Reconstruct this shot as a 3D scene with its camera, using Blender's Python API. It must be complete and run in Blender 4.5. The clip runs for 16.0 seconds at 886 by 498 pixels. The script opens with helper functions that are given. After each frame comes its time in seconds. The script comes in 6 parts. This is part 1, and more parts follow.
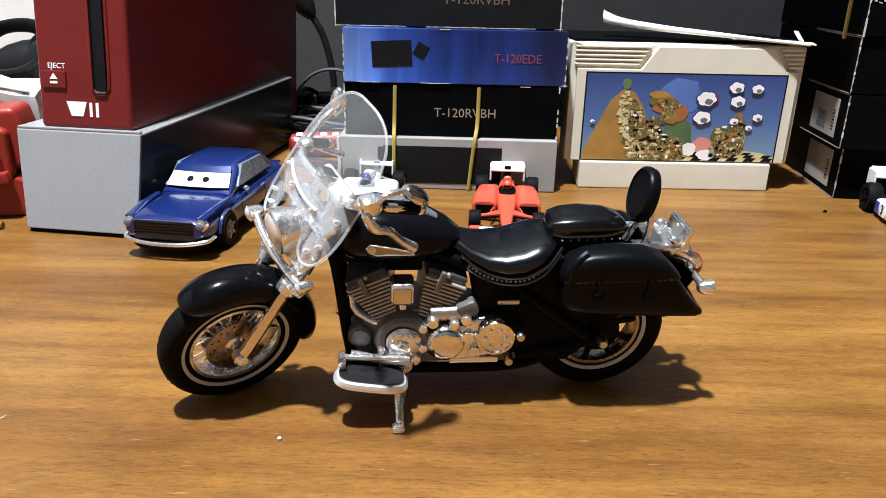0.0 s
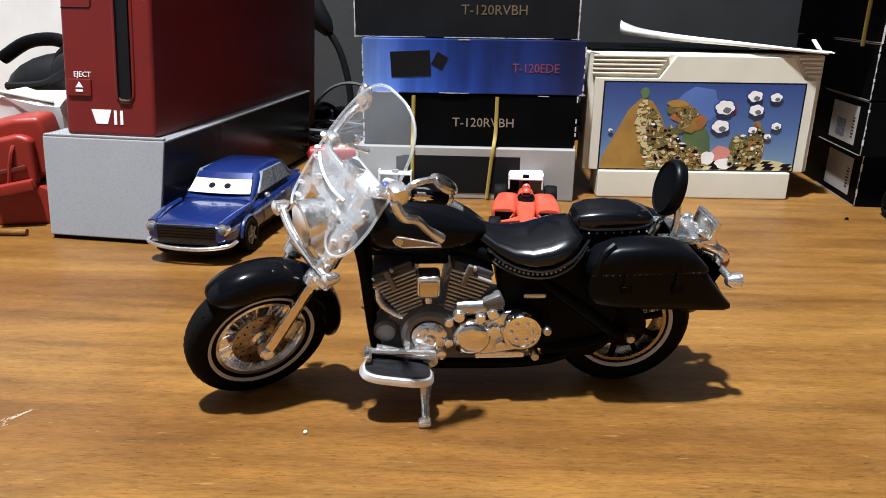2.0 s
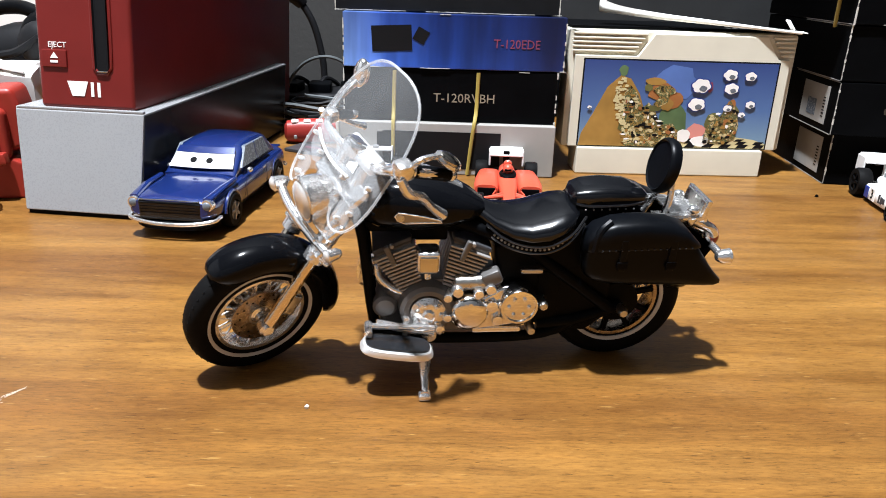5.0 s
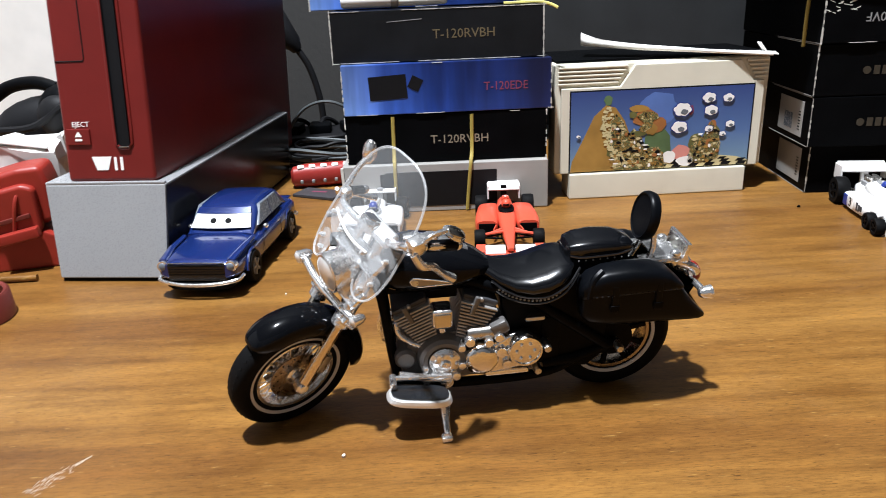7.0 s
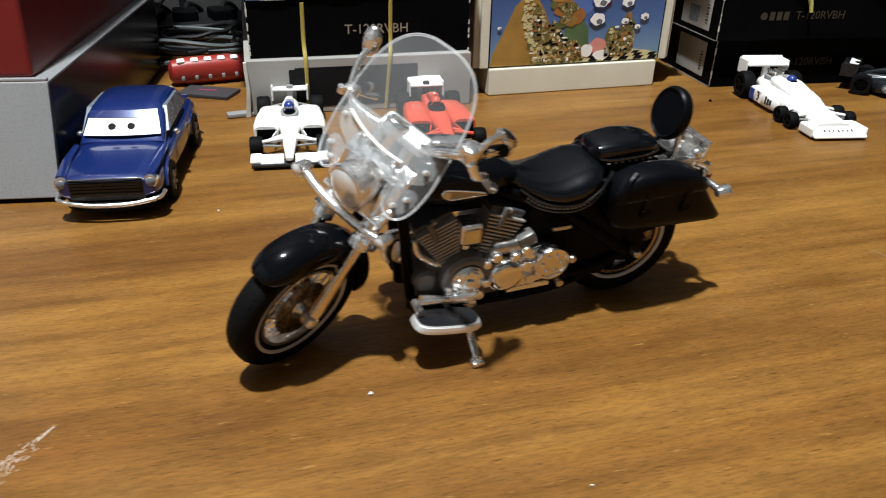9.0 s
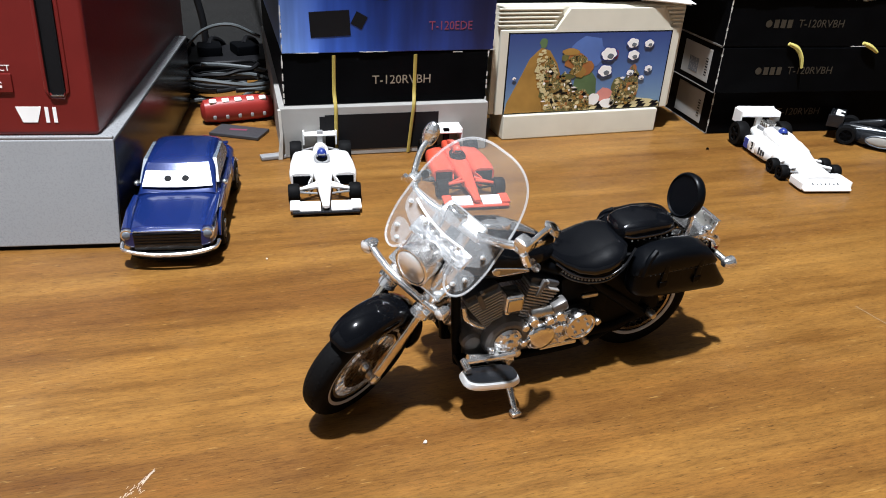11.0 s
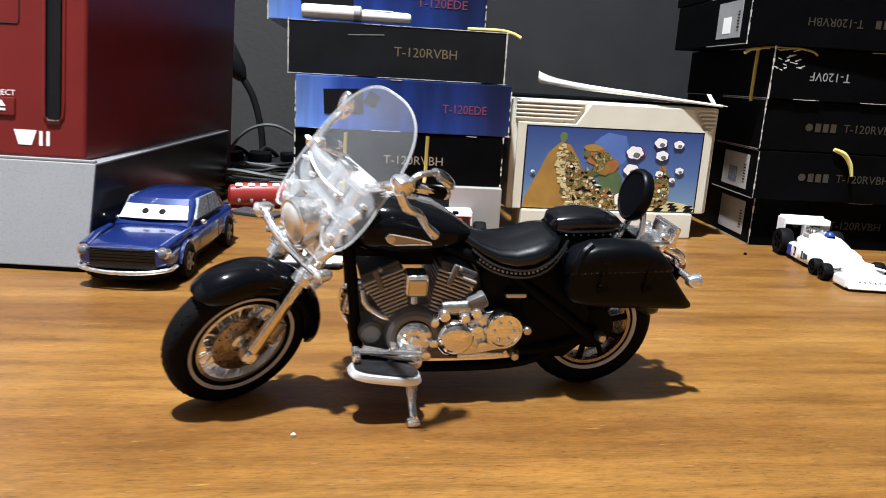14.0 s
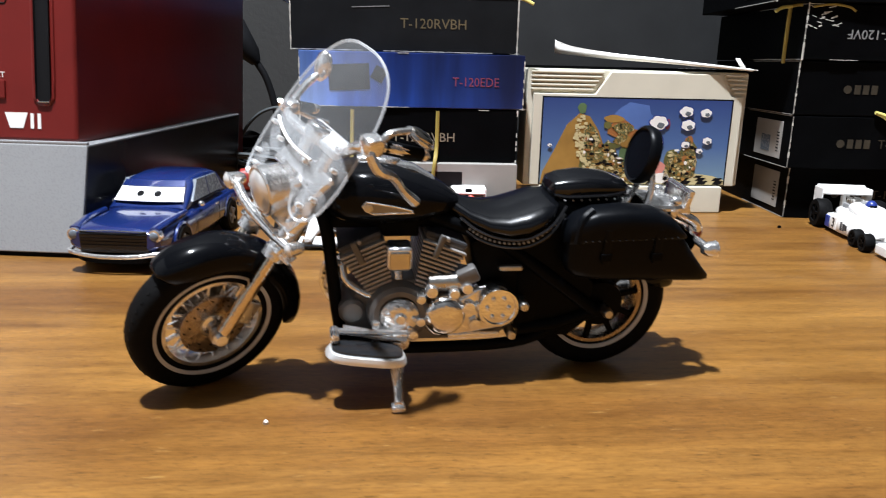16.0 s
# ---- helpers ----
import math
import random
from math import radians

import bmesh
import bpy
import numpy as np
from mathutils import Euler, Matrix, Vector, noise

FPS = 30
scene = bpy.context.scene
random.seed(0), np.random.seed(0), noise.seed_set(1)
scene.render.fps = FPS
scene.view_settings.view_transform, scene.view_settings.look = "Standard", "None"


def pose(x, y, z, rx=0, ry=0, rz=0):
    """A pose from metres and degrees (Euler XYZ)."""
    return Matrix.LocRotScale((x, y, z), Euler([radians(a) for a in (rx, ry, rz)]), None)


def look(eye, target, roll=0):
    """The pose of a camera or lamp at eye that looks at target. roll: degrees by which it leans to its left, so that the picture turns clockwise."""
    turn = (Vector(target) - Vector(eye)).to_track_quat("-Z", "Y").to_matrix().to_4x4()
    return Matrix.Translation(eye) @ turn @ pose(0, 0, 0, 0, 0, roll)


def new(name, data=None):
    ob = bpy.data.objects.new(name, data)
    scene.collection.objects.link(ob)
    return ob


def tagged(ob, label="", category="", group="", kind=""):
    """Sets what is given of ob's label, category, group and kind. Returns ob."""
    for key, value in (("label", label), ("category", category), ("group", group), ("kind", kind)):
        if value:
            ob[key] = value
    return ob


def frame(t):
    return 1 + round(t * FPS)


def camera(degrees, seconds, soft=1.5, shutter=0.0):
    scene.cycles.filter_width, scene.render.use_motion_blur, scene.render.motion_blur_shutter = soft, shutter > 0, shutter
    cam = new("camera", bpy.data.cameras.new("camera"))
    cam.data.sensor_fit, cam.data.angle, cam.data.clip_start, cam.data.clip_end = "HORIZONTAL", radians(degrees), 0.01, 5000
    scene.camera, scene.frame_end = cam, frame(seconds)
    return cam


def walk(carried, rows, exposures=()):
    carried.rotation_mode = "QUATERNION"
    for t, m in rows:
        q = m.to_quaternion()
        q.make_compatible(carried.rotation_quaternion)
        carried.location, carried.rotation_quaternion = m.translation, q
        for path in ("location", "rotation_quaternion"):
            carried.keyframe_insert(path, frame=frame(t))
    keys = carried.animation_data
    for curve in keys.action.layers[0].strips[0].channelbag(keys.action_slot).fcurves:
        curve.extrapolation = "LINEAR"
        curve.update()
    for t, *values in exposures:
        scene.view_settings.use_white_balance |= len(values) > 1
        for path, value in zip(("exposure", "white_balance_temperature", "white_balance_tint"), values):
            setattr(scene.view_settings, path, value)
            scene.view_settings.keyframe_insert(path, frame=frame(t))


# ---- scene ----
LAMP, EXPOSURE = 345.0, 0.19  # the bulb's watts; stops
cam = camera(62.75, 16.0, 0.48, 0.6)
PATH = [
    (0, (0.01064, 0.00883, 0.09850), (0.00807, 0.28914, -0.00835), 1.18),
    (0.5, (0.01138, 0.00763, 0.09902), (0.00819, 0.28776, -0.00832), 1.08),
    (1, (0.01073, 0.00743, 0.09919), (0.00732, 0.28888, -0.00460), 0.88),
    (1.5, (0.00850, 0.00669, 0.09400), (0.00300, 0.28857, -0.00854), 1.00),
    (2, (0.00745, 0.00648, 0.09193), (-0.00007, 0.28997, -0.00591), 0.77),
    (2.5, (0.01009, 0.00567, 0.09260), (0.00549, 0.28923, -0.00522), 1.22),
    (3, (0.00935, 0.00508, 0.09183), (0.00576, 0.28878, -0.00565), 1.32),
    (3.5, (0.01037, 0.00544, 0.09055), (0.00942, 0.28832, -0.00932), 1.46),
    (4, (0.00998, 0.00557, 0.08972), (0.01263, 0.28795, -0.01154), 1.66),
    (4.2, (0.00863, 0.00553, 0.09037), (0.01092, 0.28712, -0.01307), 1.93),
    (6.3, (-0.01147, -0.00578, 0.10391), (0.00549, 0.27354, -0.00423), 1.30),
    (6.5, (-0.00346, -0.01302, 0.11120), (0.00128, 0.26942, 0.01018), -0.58),
    (6.8, (-0.00269, -0.01157, 0.11226), (0.00068, 0.27066, 0.01060), -1.49),
    (7, (-0.00280, -0.00945, 0.11159), (0.00387, 0.27180, 0.00738), -2.41),
    (7.2, (0.00256, -0.00815, 0.11192), (0.01285, 0.27461, 0.01222), -2.34),
    (7.5, (0.00363, -0.00794, 0.12289), (0.03266, 0.27432, 0.02548), -1.69),
    (7.8, (-0.00134, -0.01343, 0.11617), (0.03730, 0.26236, 0.00460), 0.35),
    (8, (-0.00956, -0.01080, 0.11727), (0.03666, 0.26069, -0.00171), 0.35),
    (8.2, (-0.01720, -0.00583, 0.11218), (0.03482, 0.26334, -0.00965), 0.21),
    (8.5, (-0.02628, 0.00540, 0.11035), (0.03799, 0.26623, -0.02320), 0.10),
    (8.8, (-0.03710, 0.01436, 0.10509), (0.03379, 0.27096, -0.03323), 0.94),
    (9, (-0.04701, 0.01873, 0.10618), (0.02683, 0.27198, -0.03670), 1.30),
    (9.2, (-0.05266, 0.02216, 0.10690), (0.02450, 0.27368, -0.03727), 1.77),
    (11.3, (-0.06723, 0.00675, 0.13465), (0.01257, 0.25928, -0.00627), 3.10),
    (11.5, (-0.06605, 0.00403, 0.13538), (0.01198, 0.25856, -0.00291), 3.33),
    (12, (-0.06187, -0.00276, 0.13628), (0.01497, 0.25732, 0.00800), 4.13),
    (12.3, (-0.06083, -0.00587, 0.13006), (0.01240, 0.26262, 0.01803), 5.66),
    (12.5, (-0.05665, -0.01287, 0.12525), (0.01053, 0.26194, 0.02541), 5.03),
    (12.8, (-0.04727, -0.01282, 0.11396), (0.01445, 0.26744, 0.02650), 4.84),
    (13, (-0.04189, -0.01461, 0.10518), (0.01464, 0.26783, 0.02132), 4.26),
    (13.2, (-0.03717, -0.01289, 0.10051), (0.01403, 0.27124, 0.01896), 4.41),
    (13.5, (-0.03093, -0.01096, 0.09065), (0.01310, 0.27676, 0.01800), 4.35),
    (13.8, (-0.02178, -0.00556, 0.08494), (0.01794, 0.28277, 0.01220), 3.90),
    (14, (-0.01696, -0.00069, 0.07759), (0.02442, 0.28816, 0.00796), 3.37),
    (14.5, (-0.01061, 0.00389, 0.07482), (0.02590, 0.29359, 0.00595), 2.35),
    (15, (-0.01142, 0.00663, 0.07348), (0.01547, 0.29675, 0.00200), 1.92),
    (15.5, (-0.01025, 0.01261, 0.07362), (0.01345, 0.30273, 0.00105), 1.22),
    (16, (-0.00390, 0.01124, 0.07058), (0.02221, 0.30060, -0.00415), 1.44),
]
SCALE = 1.0
TONE = [(0, -0.32), (1, -0.33), (2, -0.44), (2.5, -0.17), (3, -0.12), (4, -0.08), (5.2, -0.15), (6.5, -0.33), (7, -0.44), (7.5, -0.16), (8.1, -0.12), (8.5, -0.36), (9.0, -0.88), (9.4, -0.9), (10.4, -0.68), (11.5, -0.56), (11.8, -0.7), (12.5, -0.34), (13.2, -0.18), (14, -0.2), (15, -0.12), (15.5, -0.22), (16, -0.4)]
walk(cam, [(t, look([SCALE * v for v in eye], [SCALE * v for v in target], roll)) for t, eye, target, roll in PATH], [(t, EXPOSURE + stops, 6600 if 8.4 < t < 10 else 6280, 9 if 8.4 < t < 10 else 13) for t, stops in TONE])
# ---- light ----
U = 0.001  # one unit of the plan in metres: a millimetre


def world_light():
    w = bpy.data.worlds.new("room_glow")
    w.use_nodes = True
    bg = w.node_tree.nodes["Background"]
    bg.inputs["Color"].default_value = (1.0, 0.94, 0.86, 1)
    bg.inputs["Strength"].default_value = 0.006
    scene.world = w


def lamp(name, eye, size, watts, colour):
    d = bpy.data.lights.new(name, "POINT")
    d.shadow_soft_size, d.energy, d.color = size, watts, colour
    ob = new(name, d)
    ob.location = eye
    return ob


world_light()
lamp("ceiling_bulb", (-0.21, -0.019, 1.62), 0.036, LAMP, (0.95, 1.0, 1.03))

# ---- materials ----


def nodes_of(name):
    m = bpy.data.materials.new(name)
    m.use_nodes = True
    nt = m.node_tree
    return m, nt, nt.nodes, nt.links, nt.nodes["Principled BSDF"]


def ramp(nt, fac, stops):
    r = nt.nodes.new("ShaderNodeValToRGB")
    els = r.color_ramp.elements
    while len(els) < len(stops):
        els.new(0.5)
    for e, (p, c) in zip(els, stops):
        e.position, e.color = p, (*c, 1)
    nt.links.new(fac, r.inputs["Fac"])
    return r.outputs["Color"]


def tex(nt, scale, detail=4.0, stretch=(1, 1, 1), rough=0.6, offset=(0, 0, 0), kind="Object"):
    co = nt.nodes.new("ShaderNodeTexCoord")
    mp = nt.nodes.new("ShaderNodeMapping")
    mp.inputs["Scale"].default_value = stretch
    mp.inputs["Location"].default_value = offset
    n = nt.nodes.new("ShaderNodeTexNoise")
    n.inputs["Scale"].default_value = scale
    n.inputs["Detail"].default_value = detail
    n.inputs["Roughness"].default_value = rough
    nt.links.new(co.outputs[kind], mp.inputs["Vector"])
    nt.links.new(mp.outputs["Vector"], n.inputs["Vector"])
    return n.outputs["Fac"]


def mixed(nt, fac, a, b, mode="MIX"):
    x = nt.nodes.new("ShaderNodeMix")
    x.data_type, x.blend_type = "RGBA", mode
    for key, v in ((0, fac), (6, a), (7, b)):
        if isinstance(v, tuple):
            x.inputs[key].default_value = (*v, 1)
        elif isinstance(v, (int, float)):
            x.inputs[key].default_value = v
        else:
            nt.links.new(v, x.inputs[key])
    return x.outputs[2]


def bumped(nt, bsdf, height, strength, distance=0.0002):
    b = nt.nodes.new("ShaderNodeBump")
    b.inputs["Strength"].default_value = strength
    b.inputs["Distance"].default_value = distance
    nt.links.new(height, b.inputs["Height"])
    nt.links.new(b.outputs["Normal"], bsdf.inputs["Normal"])


def plain(name, colour, rough=0.4, metal=0.0, vary=0.12, grain=900, bump=0.15, coat=0.0, wear=None, spread=0.15, spec=0.5):
    """A surface with two scales of variation: soft blotches and a fine grain, and a worn tint if given."""
    m, nt, ns, ln, b = nodes_of(name)
    big = tex(nt, 45, 3)
    fine = tex(nt, grain, 3)
    dark = tuple(c * (1 - vary) for c in colour)
    light = tuple(min(1.0, c * (1 + vary)) for c in colour)
    col = ramp(nt, big, [(0.3, dark), (0.7, light)])
    if wear:
        spots = ramp(nt, tex(nt, 260, 5, rough=0.75), [(0.66, (0, 0, 0)), (0.72, (1, 1, 1))])
        col = mixed(nt, spots, col, wear)
    ln.new(col, b.inputs["Base Color"])
    rr = ns.new("ShaderNodeMapRange")
    rr.inputs["To Min"].default_value = max(0.02, rough * (1 - spread))
    rr.inputs["To Max"].default_value = min(1.0, rough * (1 + 2 * spread))
    ln.new(fine, rr.inputs["Value"])
    ln.new(rr.outputs["Result"], b.inputs["Roughness"])
    b.inputs["Metallic"].default_value = metal
    b.inputs["Specular IOR Level"].default_value = spec
    b.inputs["Coat Weight"].default_value = coat
    b.inputs["Coat Roughness"].default_value = 0.05
    if bump:
        bumped(nt, b, fine, bump, 0.0001)
    return m


def wood_material():
    m, nt, ns, ln, b = nodes_of("desk_wood_veneer")
    broad = tex(nt, 1.0, 3, (3.0, 38, 1), 0.5)
    streak = tex(nt, 1.0, 5, (14, 190, 1), 0.65)
    pores = tex(nt, 1.0, 4, (240, 1700, 1), 0.8)
    flecks = tex(nt, 1.0, 2, (260, 1500, 1), 0.6, (3, 1, 0))
    glints = tex(nt, 1.0, 2, (150, 1000, 1), 0.6, (7, 4, 0))
    blotch = tex(nt, 1.0, 4, (30, 90, 1), 0.65, (5, 2, 0))
    col = ramp(nt, broad, [(0.32, (0.138, 0.0585, 0.0125)), (0.5, (0.185, 0.0855, 0.0182)), (0.68, (0.234, 0.115, 0.0265))])
    col = mixed(nt, 0.8, col, ramp(nt, blotch, [(0.3, (0.76, 0.71, 0.66)), (0.5, (1, 1, 1)), (0.72, (1.22, 1.2, 1.14))]), "MULTIPLY")
    col = mixed(nt, 0.75, col, ramp(nt, streak, [(0.28, (0.55, 0.49, 0.44)), (0.52, (1.0, 1.0, 1.0)), (0.74, (1.24, 1.22, 1.16))]), "MULTIPLY")
    col = mixed(nt, 0.6, col, ramp(nt, pores, [(0.34, (0.46, 0.38, 0.31)), (0.5, (1, 1, 1)), (0.66, (1.32, 1.28, 1.22))]), "MULTIPLY")
    col = mixed(nt, 0.55, col, ramp(nt, flecks, [(0.30, (0.16, 0.11, 0.08)), (0.36, (1, 1, 1))]), "MULTIPLY")
    col = mixed(nt, ramp(nt, glints, [(0.66, (0, 0, 0)), (0.74, (0.3, 0.3, 0.3))]), col, (0.46, 0.29, 0.10))
    smear = ramp(nt, tex(nt, 14, 5, rough=0.7, offset=(2, 5, 0)), [(0.55, (0, 0, 0)), (0.85, (0.07, 0.07, 0.07))])
    col = mixed(nt, smear, col, (0.5, 0.36, 0.22))
    ln.new(col, b.inputs["Base Color"])
    rr = ns.new("ShaderNodeMapRange")
    rr.inputs["To Min"].default_value, rr.inputs["To Max"].default_value = 0.30, 0.46
    ln.new(tex(nt, 40, 4, rough=0.7), rr.inputs["Value"])
    ln.new(rr.outputs["Result"], b.inputs["Roughness"])
    b.inputs["Specular IOR Level"].default_value = 0.34
    bumped(nt, b, streak, 0.12, 0.0002)
    return m


def clear_material(name, tint, film, rough=0.08):
    """Clear plastic sheet with a slight milky film."""
    m, nt, ns, ln, b = nodes_of(name)
    b.inputs["Base Color"].default_value = (0.9, 0.92, 0.93, 1)
    b.inputs["Roughness"].default_value = rough
    t = ns.new("ShaderNodeBsdfTransparent")
    t.inputs["Color"].default_value = (*tint, 1)
    mx = ns.new("ShaderNodeMixShader")
    fac = ramp(nt, tex(nt, 90, 5, rough=0.7), [(0.3, (film * 0.85,) * 3), (0.7, (film * 1.15,) * 3)])
    ln.new(fac, mx.inputs[0])
    ln.new(t.outputs[0], mx.inputs[1])
    ln.new(b.outputs[0], mx.inputs[2])
    ln.new(mx.outputs[0], ns["Material Output"].inputs["Surface"])
    return m


def print_material():
    """Blue printed sleeve, paler towards one side with light streaks."""
    m, nt, ns, ln, b = nodes_of("blue_printed_card")
    co = ns.new("ShaderNodeTexCoord")
    sp = ns.new("ShaderNodeSeparateXYZ")
    ln.new(co.outputs["Object"], sp.inputs[0])
    mr = ns.new("ShaderNodeMapRange")
    mr.inputs["From Min"].default_value, mr.inputs["From Max"].default_value = 0.0, 104 * U
    ln.new(sp.outputs["X"], mr.inputs["Value"])
    base = ramp(nt, mr.outputs["Result"], [(0.0, (0.17, 0.30, 0.64)), (0.2, (0.035, 0.10, 0.42)), (0.42, (0.010, 0.038, 0.20)), (0.7, (0.010, 0.030, 0.15)), (1.0, (0.006, 0.013, 0.06))])
    rays = ramp(nt, tex(nt, 1.0, 3, (110, 4, 10), 0.5), [(0.35, (0.55, 0.6, 0.7)), (0.62, (1.5, 1.6, 1.8))])
    up = ns.new("ShaderNodeMapRange")
    up.inputs["From Max"].default_value = 25 * U
    ln.new(sp.outputs["Z"], up.inputs["Value"])
    rise = ramp(nt, up.outputs["Result"], [(0.0, (1.15, 1.15, 1.1)), (0.35, (0.85, 0.82, 0.8)), (1.0, (0.5, 0.5, 0.55))])
    ln.new(mixed(nt, 1.0, mixed(nt, 0.7, base, rays, "MULTIPLY"), rise, "MULTIPLY"), b.inputs["Base Color"])
    b.inputs["Roughness"].default_value = 0.32
    bumped(nt, b, tex(nt, 600, 3), 0.1, 0.0001)
    return m


def grey_wall_material(name, c):
    m, nt, ns, ln, b = nodes_of(name)
    col = ramp(nt, tex(nt, 5, 5, rough=0.65), [(0.3, tuple(x * 0.85 for x in c)), (0.7, c)])
    ln.new(col, b.inputs["Base Color"])
    b.inputs["Roughness"].default_value = 0.85
    bumped(nt, b, tex(nt, 220, 4), 0.3, 0.001)
    return m


def spin_metal(name, colour, rough, metal=1.0, grain=430, depth=0.62):
    m, nt, ns, ln, b = nodes_of(name)
    b.inputs["Metallic"].default_value = metal
    col = ramp(nt, tex(nt, 320, 3), [(0.3, tuple(c * 0.88 for c in colour)), (0.7, colour)])
    ln.new(col, b.inputs["Base Color"])
    rr = ns.new("ShaderNodeMapRange")
    rr.inputs["To Min"].default_value, rr.inputs["To Max"].default_value = rough * 0.6, rough * 1.5
    ln.new(tex(nt, 500, 4), rr.inputs["Value"])
    ln.new(rr.outputs["Result"], b.inputs["Roughness"])
    bumped(nt, b, tex(nt, grain, 3), depth, 0.0003)
    return m


WOOD = wood_material()
CHROME = spin_metal("bright_chrome", (0.985, 0.98, 0.97), 0.15, 0.92, 620, 0.85)
COVERCHROME = spin_metal("polished_cover_chrome", (0.96, 0.945, 0.92), 0.09, 1.0, 360, 0.8)
GUNMETAL = plain("grey_cast_engine", (0.36, 0.35, 0.335), 0.38, 0.3, 0.15)
FINGREY = plain("brownish_grey_cast_fins", (0.36, 0.34, 0.318), 0.34, 0.35, 0.12)
DARKCAST = plain("dark_cast_metal", (0.13, 0.125, 0.12), 0.35, 0.3, 0.15)
BRIGHTRIM = plain("frosted_bright_rim", (0.86, 0.86, 0.85), 0.38, 0.75, 0.05)
BAGBLACK = plain("black_moulded_leather", (0.0026, 0.0031, 0.0042), 0.30, 0, 0.25, 500, 0.30, spec=0.10)
STEEL = spin_metal("satin_steel", (0.62, 0.60, 0.56), 0.28)
# polished chrome tinted tan: the desk's reflection is in the colour
FORKTUBE = spin_metal("wood_reflecting_fork_tube", (0.86, 0.76, 0.62), 0.08)
GLOSSBLACK = plain("gloss_black_paint", (0.0028, 0.0031, 0.004), 0.09, 0, 0.1, 900, 0.0, 0.0, spec=0.13)
FRAMEBLACK = plain("black_plastic_frame", (0.0015, 0.0018, 0.0024), 0.45, 0, 0.2, spec=0.06)
PIPING = plain("gloss_black_piping", (0.006, 0.006, 0.007), 0.12, 0, 0.2, 700, 0.1, spec=0.9)
SEATBLACK = plain("black_moulded_seat", (0.0030, 0.0034, 0.0045), 0.13, 0, 0.2, 700, 0.10, spec=0.48)
RUBBER = plain("black_tyre_rubber", (0.0035, 0.0035, 0.0037), 0.62, 0, 0.25, 1200, 0.4, spec=0.08)
WHITEWALL = plain("whitewall_stripe", (0.58, 0.57, 0.55), 0.45, 0, 0.08)
REDLENS = plain("red_lens", (0.24, 0.010, 0.009), 0.12, 0, 0.1, 900, 0.0, 0.6)
CLEARLENS = plain("silvered_lens", (0.84, 0.83, 0.81), 0.22, 0.5, 0.06)
SCREEN = clear_material("clear_windscreen_plastic", (0.94, 0.945, 0.95), 0.045)
MILKY = clear_material("milky_windscreen_plastic", (0.86, 0.86, 0.86), 0.13, 0.2)
RIMCLEAR = clear_material("polished_plastic_edge", (0.9, 0.9, 0.9), 0.27, 0.12)
EMBLEM = plain("dull_bronze_emblem", (0.34, 0.31, 0.27), 0.38, 0.8, 0.2)
PLATE = plain("mirror_plate", (0.62, 0.58, 0.52), 0.16, 1.0, 0.06)
BLUECAR = plain("metallic_blue_paint", (0.008, 0.022, 0.118), 0.22, 0.2, 0.12, 1500, 0.12, 0.8)
WHITEPAINT = plain("white_toy_paint", (0.80, 0.79, 0.77), 0.30, 0, 0.05)
REDPAINT = plain("red_orange_toy_paint", (0.60, 0.078, 0.040), 0.32, 0, 0.08, 900, 0.1, 0.2)
CHARCOAL = plain("charcoal_toy_paint", (0.010, 0.011, 0.013), 0.22, 0, 0.1, 900, 0.05)
SMOKEGLASS = plain("grey_side_glass_paint", (0.13, 0.15, 0.175), 0.25)
DARKGREY = plain("dark_grey_plastic", (0.035, 0.036, 0.04), 0.45)
MIDGREY = plain("grey_plastic", (0.25, 0.25, 0.25), 0.4)
NAVY = plain("navy_paint", (0.02, 0.04, 0.22), 0.3)
GOLD = plain("dull_gold_print", (0.17, 0.135, 0.075), 0.4, 0.3, 0.15)
TANPRINT = plain("tan_print", (0.25, 0.21, 0.155), 0.5, 0, 0.1)
FAINTGOLD = plain("faint_gold_print", (0.034, 0.028, 0.019), 0.45, 0, 0.2)
REDPRINT = plain("red_print", (0.21, 0.04, 0.08), 0.45, 0, 0.1)
BLACKCARD = plain("black_card", (0.0018, 0.002, 0.0024), 0.5, 0, 0.3, 700, 0.25, spec=0.03)
# black card again, its bluish sheen put into a lighter base colour
SHEENCARD = plain("sheen_lifted_black_card", (0.0075, 0.0085, 0.0100), 0.42, 0, 0.3, 700, 0.25, spec=0.16)
BLACKPRINT = plain("matt_black_print", (0.006, 0.006, 0.007), 0.5, spec=0.15)
WORNEDGE = plain("rubbed_card_edge", (0.24, 0.23, 0.21), 0.8, 0, 0.4, 500, 0.4)
EDGEWHITE = plain("worn_card_edge", (0.55, 0.53, 0.48), 0.8, 0, 0.3, 500, 0.4)
GREYCARD = plain("grey_card", (0.30, 0.29, 0.27), 0.55, 0, 0.08, 600, 0.2)
BLUEPRINT = print_material()
CREAM = plain("cream_cartridge_plastic", (0.67, 0.638, 0.525), 0.38, 0, 0.05, 800, 0.15)
REDSHELL = plain("dark_red_console_shell", (0.142, 0.013, 0.0105), 0.30, 0, 0.10, 900, 0.10, 0.0, spec=0.38)
SILVER = plain("silver_stand_plastic", (0.29, 0.295, 0.302), 0.26, 0.1, 0.03, 1500, 0.05, spec=0.35)
# near-black stand plastic: the shade of the unlit side is in the colour
STANDSHADE = plain("shaded_stand_side", (0.017, 0.017, 0.018), 0.22, 0, 0.06, 1500, 0.05, spec=0.10)
WHITEPRINT = plain("white_print", (0.86, 0.85, 0.82), 0.4, 0, 0.04)
